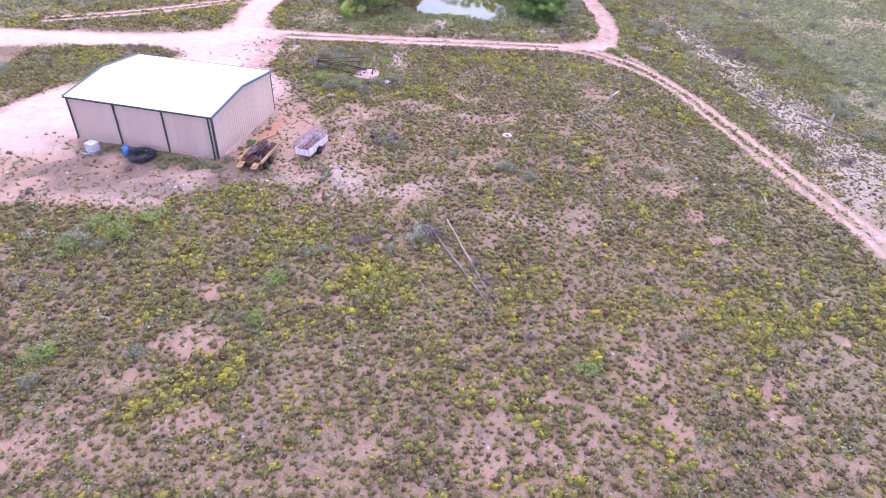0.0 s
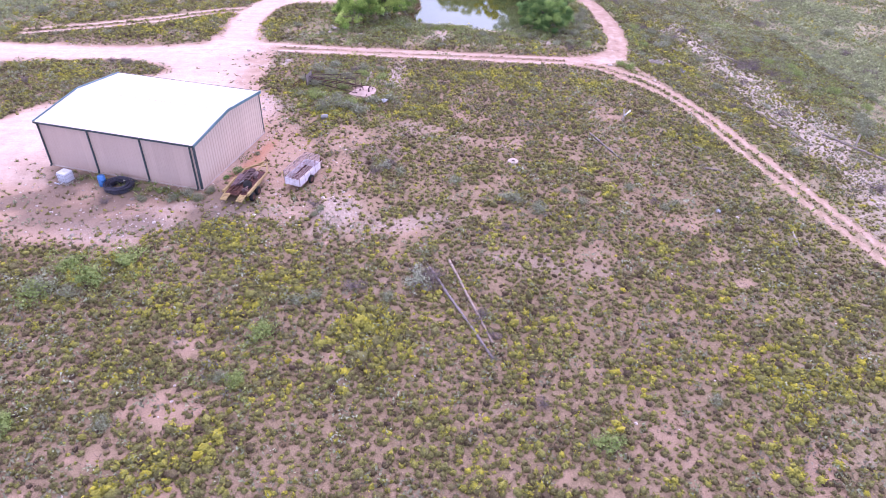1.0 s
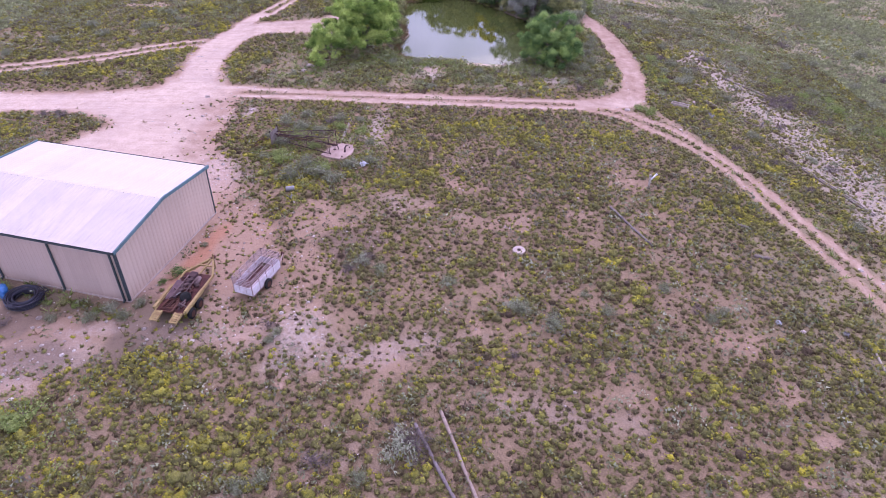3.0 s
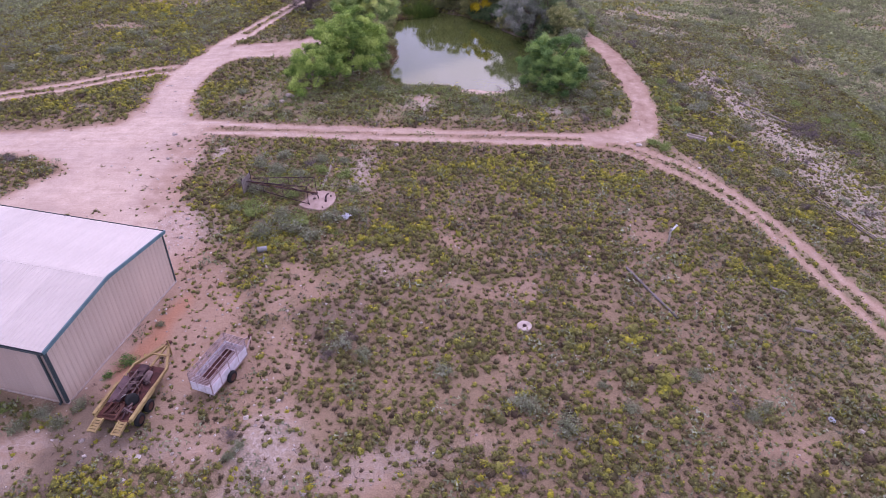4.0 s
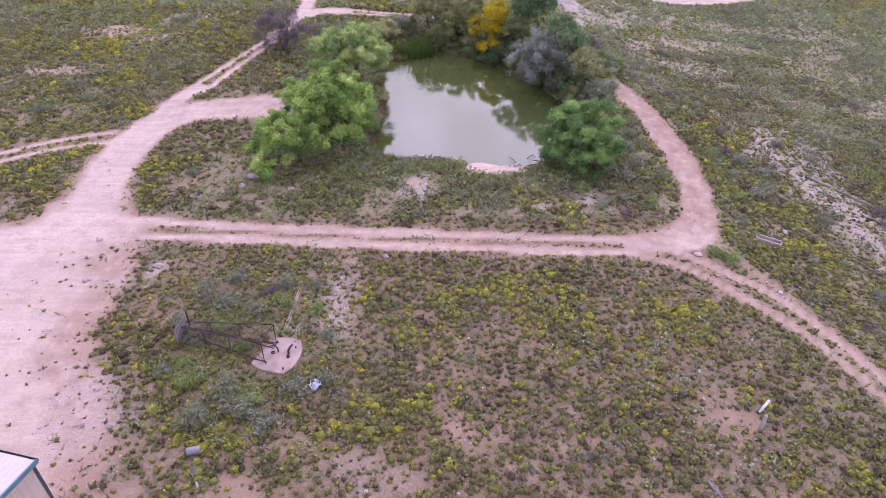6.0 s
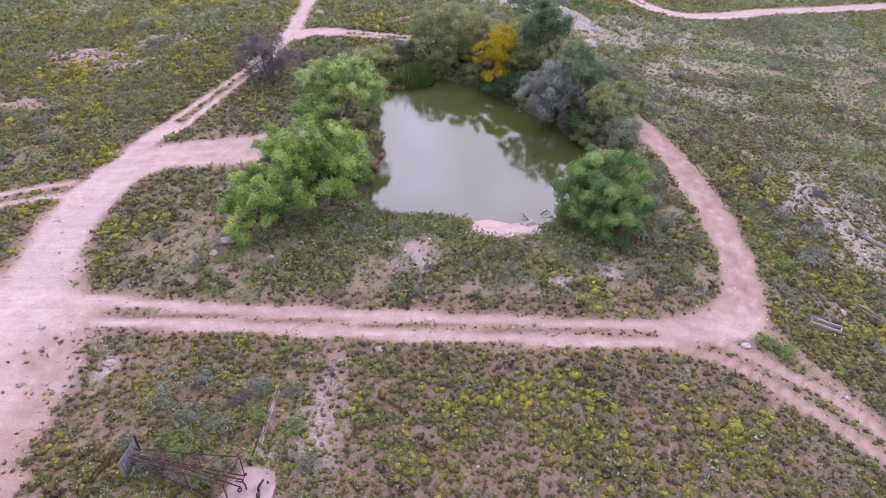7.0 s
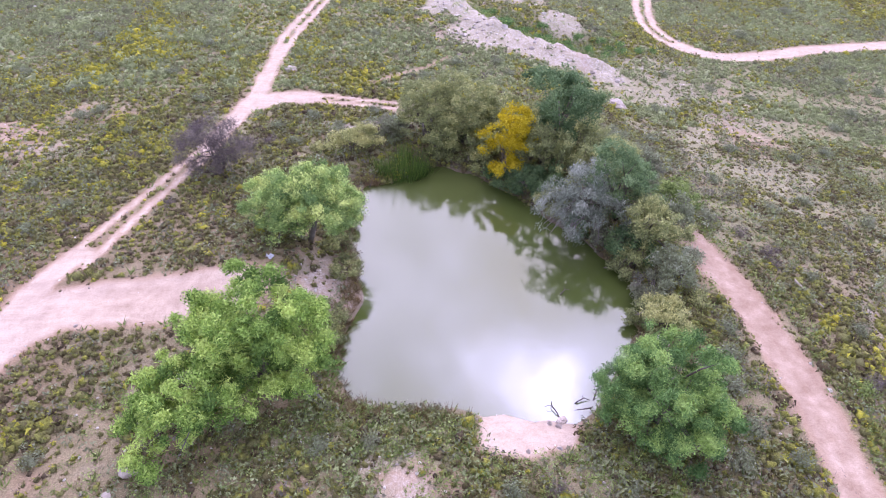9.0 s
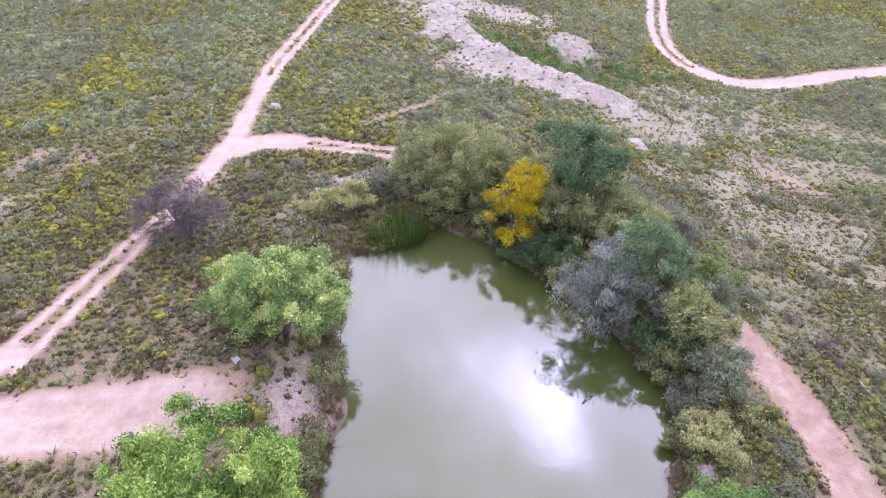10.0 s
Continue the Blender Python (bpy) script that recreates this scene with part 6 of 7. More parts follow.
    x, y, rs = seeds(-24, 48, -16, 110, 0.48, 28)
    shore = inside(x, y, POND)
    w = np.clip(2.2 * blob(x, y, -0.6, 44.4, 5.2, 2.0) + 1.3 * blob(x, y, 9.4, 42.6, 2.6, 2.0) + 0.75 * blob(x, y, 2, 41, 15, 4.5) * sstep(0.45, 0.58, fbm(x, y, 3.2, 195)) + 0.25 * blob(x, y, 19, 66, 4, 8) + 0.6 * blob(x, y, 14, 46.5, 2.5, 3.5) + 2.2 * blob(x, y, 13.5, 101.5, 6.0, 2.6, -14) + 0.9 * blob(x, y, 41.5, 42, 3.6, 9, 8) + 1.0 * blob(x, y, -9.2, 26.2, 4.2, 4.6) * (weed_cover(x, y)[0] > 0) + 1.0 * blob(x, y, -20.5, -1.6, 3, 1.8) + 0.8 * blob(x, y, -20.3, -12.6, 1.6, 1.2) + 0.7 * blob(x, y, -10, -7, 1.2, 2.2) + 0.7 * blob(x, y, -12.5, -9.5, 1.5, 0.8) + 1.0 * blob(x, y, 37.5, 59.5, 3.0, 1.6) + 0.9 * sstep(1.3, 0.6, away(x, y, [(21.2, 38), (21.9, 44), (21.4, 50), (19.9, 57), (19.0, 62)])) * sstep(0.4, 0.55, fbm(x, y, 3, 171) + 0.08) + 0.8 * (shore > -2.0) * (x > 5) * (y > 49) + 0.9 * blob(x, y, 15.8, 52, 1.7, 6), 0, 0.9)
    keep = (rs.rand(len(x)) < w) & (shore < -0.5) & (surface(x, y)[0] < 0.4)
    x, y = x[keep], y[keep]
    scatter("green_brush", LUSH, [tuft(ra, 40, 0.24, 5, 0.9, core=False) for _ in range(10)], x, y, rs.uniform(0.22, 0.5, len(x)), np.clip(0.55 + rs.normal(0, 0.3, len(x)), 0, 1), 38, "soft green brush on the pond bank", "brush", crest=0.5)
    # brown sedge on the west and east shore
    x, y, rs = seeds(-7, 16, 44, 70, 0.3, 25)
    shore = inside(x, y, POND)
    band = sstep(-1.5, -0.6, shore) * (shore < -0.1) * ((x < -2.5) | (x > 11.5) | ((y < 48) & (x < 2.6)))
    keep = rs.rand(len(x)) < 0.9 * band * sstep(0.35, 0.5, fbm(x, y, 1.5, 111) + 0.1)
    x, y = x[keep], y[keep]
    scatter("brown_sedge", STRAW, [blades(ra, 26, 0.045) for _ in range(8)], x, y, rs.uniform(0.3, 0.62, len(x)), np.clip(0.5 + rs.normal(0, 0.25, len(x)), 0, 1), 35, "brown and straw sedge fringing the water", "sedge")
    # loose stones
    pebbles = []
    for k in range(8):
        bm = B()
        bmesh.ops.create_icosphere(bm, subdivisions=1, radius=1)
        p = np.array([[v.co[:] for v in f.verts] for f in bm.faces])
        bm.free()
        key = {}
        for tri in p:
            for v in tri:
                h = key.setdefault(tuple(np.round(v, 3)), ra.uniform(0.65, 1.25))
                v *= h
        p[..., 2] *= 0.55
        pebbles.append(loose(p))
    x, y, rs = seeds(-46, 44, -25, 112, 0.36, 26)
    dirt, chalk, *_ = surface(x, y)
    track = tracks(x, y)
    keep = rs.rand(len(x)) < 0.006 + 0.5 * chalk * (chalk > 0.25) * sstep(0.4, 0.6, fbm(x, y, 1.3, 121) + 0.08) + 0.018 * dirt + 0.10 * (dirt > 0.15) * (dirt < 0.75) + 0.13 * blob(x, y, -10.5, 8, 5, 7) + 0.12 * blob(x, y, -22, 5.5, 9, 3) + 0.10 * sstep(0, 0.5, inside(x, y, YARD)) * sstep(3.5, 1.5, inside(x, y, YARD)) * sstep(-24, -19, x) * sstep(8, 14, y) + 0.10 * (y > 36.8) * (y < 46) * (np.abs(x) < 18)
    keep &= (inside(x, y, POND) < -0.3) & (np.abs(x) < 32 + 0.45 * (y + 25))
    x, y = x[keep], y[keep]
    size = rs.uniform(0.03, 0.10, len(x)) * np.where(rs.rand(len(x)) < 0.08, 1.9, 1) * np.where((y > 88) & (rs.rand(len(x)) < 0.35), 2.4, 1)
    scatter("loose_stones", STONE, pebbles, x, y, size, rs.rand(len(x)), 36, "scattered pale chalk stones on the soil", "stones", sink=0.0)


weeds()


# ---- trees ----
def crown_points(rs, lobes, n, hollow=0.55):
    """Places for n sprays in a crown made of lobes (x, y, z, rx, ry, rz)."""
    lobes = np.array(lobes, float)
    vol = lobes[:, 3] * lobes[:, 4] * lobes[:, 5]
    pick = rs.choice(len(lobes), n, p=vol ** 0.6 / (vol ** 0.6).sum())
    u = rs.normal(0, 1, (n, 3))
    u[:, 2] = np.abs(u[:, 2]) * np.where(rs.rand(n) < 0.72, 1, -0.55)
    u /= np.linalg.norm(u, axis=1, keepdims=True)
    r = rs.uniform(hollow, 1.0, (n, 1)) * (1 + 0.12 * rs.normal(0, 1, (n, 1)).clip(-1.2, 1))
    return lobes[pick, :3] + u * r * lobes[pick, 3:], u


def tree(name, x, y, lobes, mat, label, seed, sprays=260, per=46, leaf=0.15, spray=0.42, droop=0.5, trunk=0.16, stems=1, bare=0, width=0.42, tone=(0.5, 0.2), category="tree", hollow=0.55, group=""):
    """lobes are given from the foot of the tree."""
    rs = np.random.RandomState(seed)
    rg = random.Random(seed)
    sprays, per = int(sprays * 1.4), int(per * 0.85)
    t = thing(name, pose(x, y, gz(x, y)), label, category, group)
    billows = max(5, sprays // 4)
    mid, out = crown_points(rs, lobes, billows, hollow)
    g = rs.randint(0, billows, sprays)
    u = unit(rs.normal(0, 1, (sprays, 3)) + out[g] * 0.9 + np.array([0, 0, 0.7]))
    pts = mid[g] + u * np.array([1, 1, 0.75]) * (spray * 1.15 * rs.uniform(0.6, 1.3, billows)[g] * rs.uniform(0.75, 1.1, sprays))[:, None]
    shade = rs.normal(0, 1, billows)[g]
    top = max(l[2] + l[5] for l in lobes)
    pts[:, 2] = np.maximum(pts[:, 2], 0.35)
    # leaves round each spray, hanging a little
    k = rs.randint(0, sprays, sprays * per)
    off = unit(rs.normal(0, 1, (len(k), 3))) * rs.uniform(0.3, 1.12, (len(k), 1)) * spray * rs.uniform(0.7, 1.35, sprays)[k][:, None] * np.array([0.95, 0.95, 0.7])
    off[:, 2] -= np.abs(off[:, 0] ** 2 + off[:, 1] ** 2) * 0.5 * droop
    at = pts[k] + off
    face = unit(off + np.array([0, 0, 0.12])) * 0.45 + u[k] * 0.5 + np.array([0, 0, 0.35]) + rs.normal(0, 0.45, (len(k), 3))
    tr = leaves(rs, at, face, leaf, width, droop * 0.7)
    # each spray's tone climbs with height: top light and shaded undersides painted in
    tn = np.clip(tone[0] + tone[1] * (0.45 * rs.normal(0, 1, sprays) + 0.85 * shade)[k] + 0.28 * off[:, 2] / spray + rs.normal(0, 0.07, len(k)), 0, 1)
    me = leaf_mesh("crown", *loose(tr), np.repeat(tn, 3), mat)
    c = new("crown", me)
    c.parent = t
    # stems and limbs
    for s in range(stems):
        a = 2 * math.pi * s / max(1, stems) + rg.uniform(0, 1)
        lean = 0.0 if stems == 1 else 0.35 * top * 0.5
        foot = Vector((math.cos(a) * 0.12 * (stems > 1), math.sin(a) * 0.12 * (stems > 1), -0.15))
        head = Vector((math.cos(a) * lean, math.sin(a) * lean, top * 0.45))
        part("trunk", tube(B(), [foot, foot.lerp(head, 0.35) + Vector((rg.uniform(-0.1, 0.1), rg.uniform(-0.1, 0.1), 0)), foot.lerp(head, 0.7), head], [trunk * 1.35, trunk, trunk * 0.8, trunk * 0.55], 8), BARK, t, "grey bark", True)
        for b in range(max(3, 7 // stems)):
            q = Vector(pts[rg.randrange(sprays)])
            m0 = foot.lerp(head, rg.uniform(0.45, 1.0))
            m1 = m0.lerp(q, 0.5) + Vector((rg.uniform(-0.2, 0.2), rg.uniform(-0.2, 0.2), rg.uniform(0.0, 0.3)))
            part("limb", tube(B(), [m0, m1, q], [trunk * 0.45, trunk * 0.26, 0.012], 6), BARK, t, smooth=True)
    # bare hanging branches
    for b in range(bare):
        a = rg.uniform(0, 2 * math.pi)
        l = rg.choice(lobes)
        p0 = Vector((l[0] * 0.5, l[1] * 0.5, l[2] * 0.9))
        p2 = Vector((l[0] + math.cos(a) * l[3] * 0.9, l[1] + math.sin(a) * l[4] * 0.9, 0.25 + rg.uniform(0, 0.8)))
        p1 = p0.lerp(p2, 0.55) + Vector((0, 0, 0.35))
        bm = tube(B(), [p0, p1, p2], [0.05, 0.03, 0.010], 5)
        for w in range(3):
            s0 = p1.lerp(p2, rg.uniform(0.1, 0.8))
            tube(bm, [s0, s0 + Vector((rg.uniform(-0.5, 0.5), rg.uniform(-0.5, 0.5), rg.uniform(-0.35, 0.1)))], [0.018, 0.006], 4)
        part("bare_branch", bm, DEADWOOD, t, "bare grey branch")
    return t


DEADWOOD = worn("bare_grey_wood", (0.28, 0.235, 0.235), (0.15, 0.12, 0.125), 5, 60, 0.95)

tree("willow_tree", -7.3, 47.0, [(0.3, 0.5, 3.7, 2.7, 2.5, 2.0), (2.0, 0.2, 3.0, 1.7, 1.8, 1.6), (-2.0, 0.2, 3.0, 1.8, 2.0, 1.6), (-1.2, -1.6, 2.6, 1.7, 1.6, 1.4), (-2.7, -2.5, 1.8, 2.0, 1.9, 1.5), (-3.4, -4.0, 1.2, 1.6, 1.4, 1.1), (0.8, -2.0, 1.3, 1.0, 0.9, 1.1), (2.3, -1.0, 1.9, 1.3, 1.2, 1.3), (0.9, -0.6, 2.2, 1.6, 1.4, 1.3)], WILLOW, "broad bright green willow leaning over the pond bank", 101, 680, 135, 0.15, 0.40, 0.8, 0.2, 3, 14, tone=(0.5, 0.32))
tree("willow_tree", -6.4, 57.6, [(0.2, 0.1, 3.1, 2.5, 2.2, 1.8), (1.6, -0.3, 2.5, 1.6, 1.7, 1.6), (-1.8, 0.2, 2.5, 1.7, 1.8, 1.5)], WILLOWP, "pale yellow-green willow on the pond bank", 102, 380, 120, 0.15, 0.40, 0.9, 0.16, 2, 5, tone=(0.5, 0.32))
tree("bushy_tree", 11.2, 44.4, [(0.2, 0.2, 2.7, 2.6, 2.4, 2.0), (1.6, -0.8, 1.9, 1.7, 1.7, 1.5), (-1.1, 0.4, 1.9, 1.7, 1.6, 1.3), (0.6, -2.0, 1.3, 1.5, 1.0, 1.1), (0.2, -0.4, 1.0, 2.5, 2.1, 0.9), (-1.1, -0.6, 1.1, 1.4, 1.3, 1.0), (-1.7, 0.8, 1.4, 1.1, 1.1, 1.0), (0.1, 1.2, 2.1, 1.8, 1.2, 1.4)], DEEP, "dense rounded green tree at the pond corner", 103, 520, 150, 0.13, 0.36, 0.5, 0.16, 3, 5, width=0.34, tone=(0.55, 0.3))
tree("bare_bush", -13.6, 66.2, [(0, 0, 2.1, 2.3, 2.0, 1.8), (-0.7, 0.2, 1.3, 2.1, 1.9, 1.2)], DEAD, "leafless purplish-grey thorn tree beside the track", 104, 300, 40, 0.26, 0.46, 0.0, 0.10, 3, 6, width=0.10, tone=(0.4, 0.2))
tree("mesquite_tree", 1.1, 71.6, [(0.1, 0, 2.9, 2.2, 2.0, 1.6), (-0.9, -0.6, 1.7, 1.4, 1.5, 1.3)], OLIVE, "tall olive-grey salt cedar behind the pond", 105, 250, 52, 0.20, 0.42, 0.3, 0.15, 3, 4, width=0.25, tone=(0.35, 0.2))
tree("mesquite_tree", 3.8, 71.0, [(0, 0, 3.2, 2.4, 1.9, 1.9), (0.6, -0.8, 1.9, 1.4, 1.4, 1.5)], OLIVE, "olive-green salt cedar behind the pond", 106, 250, 52, 0.20, 0.42, 0.3, 0.15, 3, 3, width=0.25, tone=(0.52, 0.2))
tree("yellow_tree", 7.0, 66.9, [(0.3, 0.3, 3.7, 1.3, 1.1, 1.1), (-0.4, 0.0, 2.9, 1.5, 1.1, 1.2), (0.9, -0.2, 2.4, 1.3, 1.0, 1.1), (-0.9, -0.8, 1.7, 1.3, 1.0, 1.0), (-0.5, -1.3, 0.9, 1.0, 0.8, 0.7)], GOLD, "golden yellow autumn tree at the water's edge", 107, 210, 56, 0.16, 0.36, 0.4, 0.12, 2, 3, tone=(0.55, 0.25))
tree("cottonwood_tree", 10.3, 68.2, [(-0.2, -0.4, 5.2, 2.4, 2.0, 1.9), (1.3, 0.4, 4.3, 1.6, 1.6, 1.5), (0.4, 0.3, 3.4, 2.2, 1.9, 1.8), (-0.3, -0.4, 2.0, 1.7, 1.5, 1.5)], TEAL, "tall dark green cottonwood above the grove", 108, 320, 52, 0.19, 0.42, 0.3, 0.18, 1, 3, tone=(0.5, 0.2))
tree("silver_tree", 11.6, 60.6, [(-1.5, -1.3, 3.5, 1.6, 1.4, 1.5), (-2.5, -2.0, 2.2, 1.2, 1.1, 1.6), (-1.2, -2.6, 1.6, 1.2, 1.0, 1.4), (0.2, -2.4, 1.7, 1.4, 1.2, 1.4), (-0.2, 0.2, 2.4, 1.5, 1.4, 1.5)], SILVER, "silvery grey drooping willow over the water", 109, 200, 56, 0.24, 0.46, 1.3, 0.15, 3, 22, width=0.18, tone=(0.5, 0.22))
tree("grove_tree", 13.3, 60.6, [(-1.0, -1.2, 4.1, 1.7, 1.6, 1.7), (0.3, -1.2, 2.6, 1.7, 1.5, 1.6), (0.2, 0.6, 2.4, 1.7, 1.6, 1.6)], TEAL, "dark green leafy tree in the pond grove", 110, 200, 50, 0.17, 0.40, 0.3, 0.14, 2, 2, tone=(0.75, 0.15))
tree("grove_tree", 14.2, 57.4, [(0, 0, 2.1, 1.6, 1.5, 1.4), (0.9, -1.0, 1.3, 1.4, 1.2, 1.1)], OLIVE, "olive bush leaning over the east bank", 111, 170, 50, 0.17, 0.38, 0.4, 0.12, 3, 3, tone=(0.55, 0.22))
tree("grove_tree", 9.4, 66.2, [(0, 0, 2.0, 1.7, 1.5, 1.4)], OLIVE, "dull green undergrowth tree in the grove", 112, 140, 46, 0.17, 0.40, 0.3, 0.10, 3, 2, tone=(0.3, 0.18))
tree("grove_tree", 13.6, 65.6, [(0, 0, 1.7, 2.0, 1.8, 1.3)], OLIVE, "grey-green bush tree behind the grove", 113, 150, 46, 0.17, 0.40, 0.3, 0.10, 3, 2, tone=(0.45, 0.2))
tree("grove_tree", 15.4, 54.4, [(0, 0, 1.0, 1.5, 1.4, 0.9)], SAGE, "grey-green brush beside the dirt road", 114, 100, 46, 0.16, 0.38, 0.2, 0.07, 3, 0, tone=(0.6, 0.2), category="bush")
tree("weed_bush", 13.4, 50.4, [(0, 0, 0.9, 1.0, 1.1, 0.8), (0.2, 1.0, 0.7, 0.8, 0.8, 0.6)], OLIVE, "tall olive-yellow weeds at the water's edge", 115, 80, 46, 0.16, 0.32, 0.2, 0.04, 3, 0, tone=(0.75, 0.2), category="bush")
for k, (ux, uy, uw) in enumerate(((-4.3, 51.6, 0.8), (-4.5, 49.8, 0.7), (-4.0, 55.6, 0.9), (-4.6, 58.0, 0.8), (-4.6, 60.4, 0.9), (-4.4, 63.0, 0.8))):
    tree("weed_bush", ux, uy, [(0, 0, 0.45, uw, uw * 1.2, 0.5)], OLIVE, "brownish olive weeds on the pond's west bank", 361 + k, 46, 40, 0.14, 0.30, 0.2, 0.03, 3, 0, tone=(0.35, 0.25), category="bush", group="undergrowth round the pond")
tree("weed_bush", -4.6, 68.9, [(0, 0, 0.9, 1.4, 0.9, 0.8), (-1.5, 0.4, 0.8, 1.0, 0.8, 0.6), (1.2, 0.5, 1.0, 0.9, 0.8, 0.8)], OLIVE, "yellow-green weeds behind the pond corner", 116, 110, 46, 0.17, 0.34, 0.2, 0.04, 3, 0, tone=(0.85, 0.2), category="bush")
for k, (ux, uy, uz, uw, um) in enumerate(((5.2, 69.4, 1.1, 1.5, OLIVE), (2.2, 70.2, 1.0, 1.6, OLIVE), (9.0, 64.0, 1.0, 1.4, TEAL), (12.0, 63.2, 1.5, 1.9, OLIVE), (12.6, 67.6, 1.4, 2.0, OLIVE), (15.2, 63.0, 1.1, 1.7, SAGE), (16.2, 59.8, 1.0, 1.5, SAGE), (13.2, 57.0, 1.0, 1.4, TEAL), (16.0, 66.5, 1.0, 1.8, SAGE), (8.2, 71.5, 1.4, 1.9, OLIVE), (5.8, 72.8, 1.2, 1.8, SAGE), (-2.4, 71.4, 0.9, 1.5, SAGE), (2.0, 69.8, 1.9, 1.6, OLIVE), (5.4, 70.6, 2.0, 1.7, OLIVE), (8.6, 68.0, 1.9, 1.6, OLIVE), (11.6, 65.2, 1.8, 1.7, OLIVE), (12.6, 70.6, 1.3, 1.9, OLIVE), (7.4, 74.2, 1.1, 1.8, OLIVE), (14.6, 68.6, 1.0, 1.7, SAGE), (17.2, 62.0, 0.9, 1.3, LUSH))):
    tree("undergrowth_bush", ux, uy, [(0, 0, uz, uw, uw * 0.9, uz), (0.5, -0.4, uz * 0.7, uw * 0.8, uw * 0.8, uz * 0.7)], um, "thick grey-green undergrowth between the pond trees" if um is SAGE else "thick olive undergrowth between the pond trees" if um is OLIVE else "dark green undergrowth hanging over the water", 301 + k, 100, 36, 0.185, 0.36, 0.3, 0.06, 3, 1, tone=(0.5, 0.2), category="bush", group="undergrowth round the pond")
for k, (ux, uy, um) in enumerate(((2.3, 69.3, OLIVE), (4.7, 68.1, OLIVE), (6.5, 66.3, TEAL), (8.2, 64.6, TEAL), (9.8, 62.5, OLIVE), (11.3, 60.2, TEAL), (12.4, 58.2, SAGE), (13.4, 56.0, OLIVE), (13.8, 53.6, SAGE), (13.3, 51.6, OLIVE))):
    tree("undergrowth_bush", ux, uy, [(0, 0, 0.5, 1.1, 1.0, 0.7), (-0.5, -0.4, 0.3, 0.9, 0.9, 0.5)], um, "low dark brush hanging over the pond's edge", 341 + k, 62, 44, 0.17, 0.34, 0.5, 0.05, 3, 2, tone=(0.35, 0.2), category="bush", group="undergrowth round the pond")
tree("grove_tree", 7.6, 64.9, [(0, 0, 0.8, 1.3, 1.0, 0.8)], TEAL, "dark brush overhanging the water", 117, 80, 44, 0.16, 0.36, 0.4, 0.06, 3, 3, tone=(0.4, 0.2), category="bush")


def reed_bed():
    t = thing("cattails", pose(-0.6, 67.2, gz(-0.6, 67.9)), "dense dark green stand of cattails in the pond corner", "reeds")
    rs = np.random.RandomState(55)
    n = 2600
    a, r = rs.uniform(0, 2 * np.pi, n), np.sqrt(rs.rand(n))
    at = np.stack([np.cos(a) * r * (1.7 + 0.5 * np.sin(2 * a)), np.sin(a) * r * (1.2 + 0.3 * np.cos(3 * a)), np.full(n, -0.9)], 1)
    d = np.stack([np.cos(a) * r * 0.22, np.sin(a) * r * 0.22, np.ones(n)], 1) + rs.normal(0, 0.17, (n, 3))
    s = rs.uniform(1.2, 3.1, (n, 1)) * (1.05 - 0.3 * r[:, None]) * (0.85 + 0.25 * np.sin(3 * a[:, None] + 4 * r[:, None]))
    side = np.cross(d, rs.normal(0, 1, (n, 3)))
    side /= np.linalg.norm(side, axis=1, keepdims=True)
    tr = np.stack([at - side * 0.025, at + side * 0.025, at + d * s], 1)
    c = new("reed_clump", leaf_mesh("reed_clump", *loose(tr), np.repeat(np.clip(rs.normal(0.5, 0.25, n), 0, 1), 3), REED))
    c.parent = t


reed_bed()


# ---- shrubs one could count ----
def shrub_kind(mat, seed, n, leaf, width, tone, twig):
    """A shrub of about 1 m radius with its stems; returns the thing, standing at the origin's side."""
    rs, rg = np.random.RandomState(seed), random.Random(seed)
    t = thing("shrub", pose(0, 0, 0), "shrub", "shrub")
    lobes = [(rg.uniform(-0.4, 0.4), rg.uniform(-0.4, 0.4), rg.uniform(0.25, 0.45), rg.uniform(0.45, 0.75), rg.uniform(0.45, 0.75), rg.uniform(0.3, 0.5)) for _ in range(4)]
    pts, u = crown_points(rs, lobes, n, 0.4)
    pts[:, 2] = np.abs(pts[:, 2])
    k = rs.randint(0, n, n * 13)
    off = rs.normal(0, 0.11, (len(k), 3))
    tr = leaves(rs, pts[k] + off, u[k] + off * 4 + np.array([0, 0, 0.4]), leaf, width)
    tn = np.clip(tone + 0.2 * rs.normal(0, 1, n)[k], 0, 1)
    c = new("foliage", leaf_mesh("foliage", *loose(tr), np.repeat(tn, 3), mat))
    c.parent = t
    bm = B()
    for s in range(twig):
        q = Vector(pts[rg.randrange(n)])
        tube(bm, [(0, 0, -0.05), q * 0.5 + Vector((0, 0, 0.08)), q * 1.08], [0.022, 0.014, 0.004], 4)
    part("stem", bm, DEADWOOD, t)
    return t


KINDS = {"g": [shrub_kind(SAGE, 201 + k, 60, 0.13, 0.4, 0.55, 10) for k in range(3)], "b": [shrub_kind(SAGE, 211 + k, 56, 0.13, 0.4, 0.92, 10) for k in range(2)],
         "d": [shrub_kind(DEAD, 221 + k, 60, 0.17, 0.12, 0.45, 22) for k in range(3)], "l": [shrub_kind(LUSH, 231 + k, 60, 0.14, 0.45, 0.6, 8) for k in range(2)], "h": [shrub_kind(DEEP, 251 + k, 60, 0.15, 0.4, 0.45, 8) for k in range(2)], "o": [shrub_kind(OLIVE, 241 + k, 60, 0.14, 0.4, 0.6, 10) for k in range(2)]}
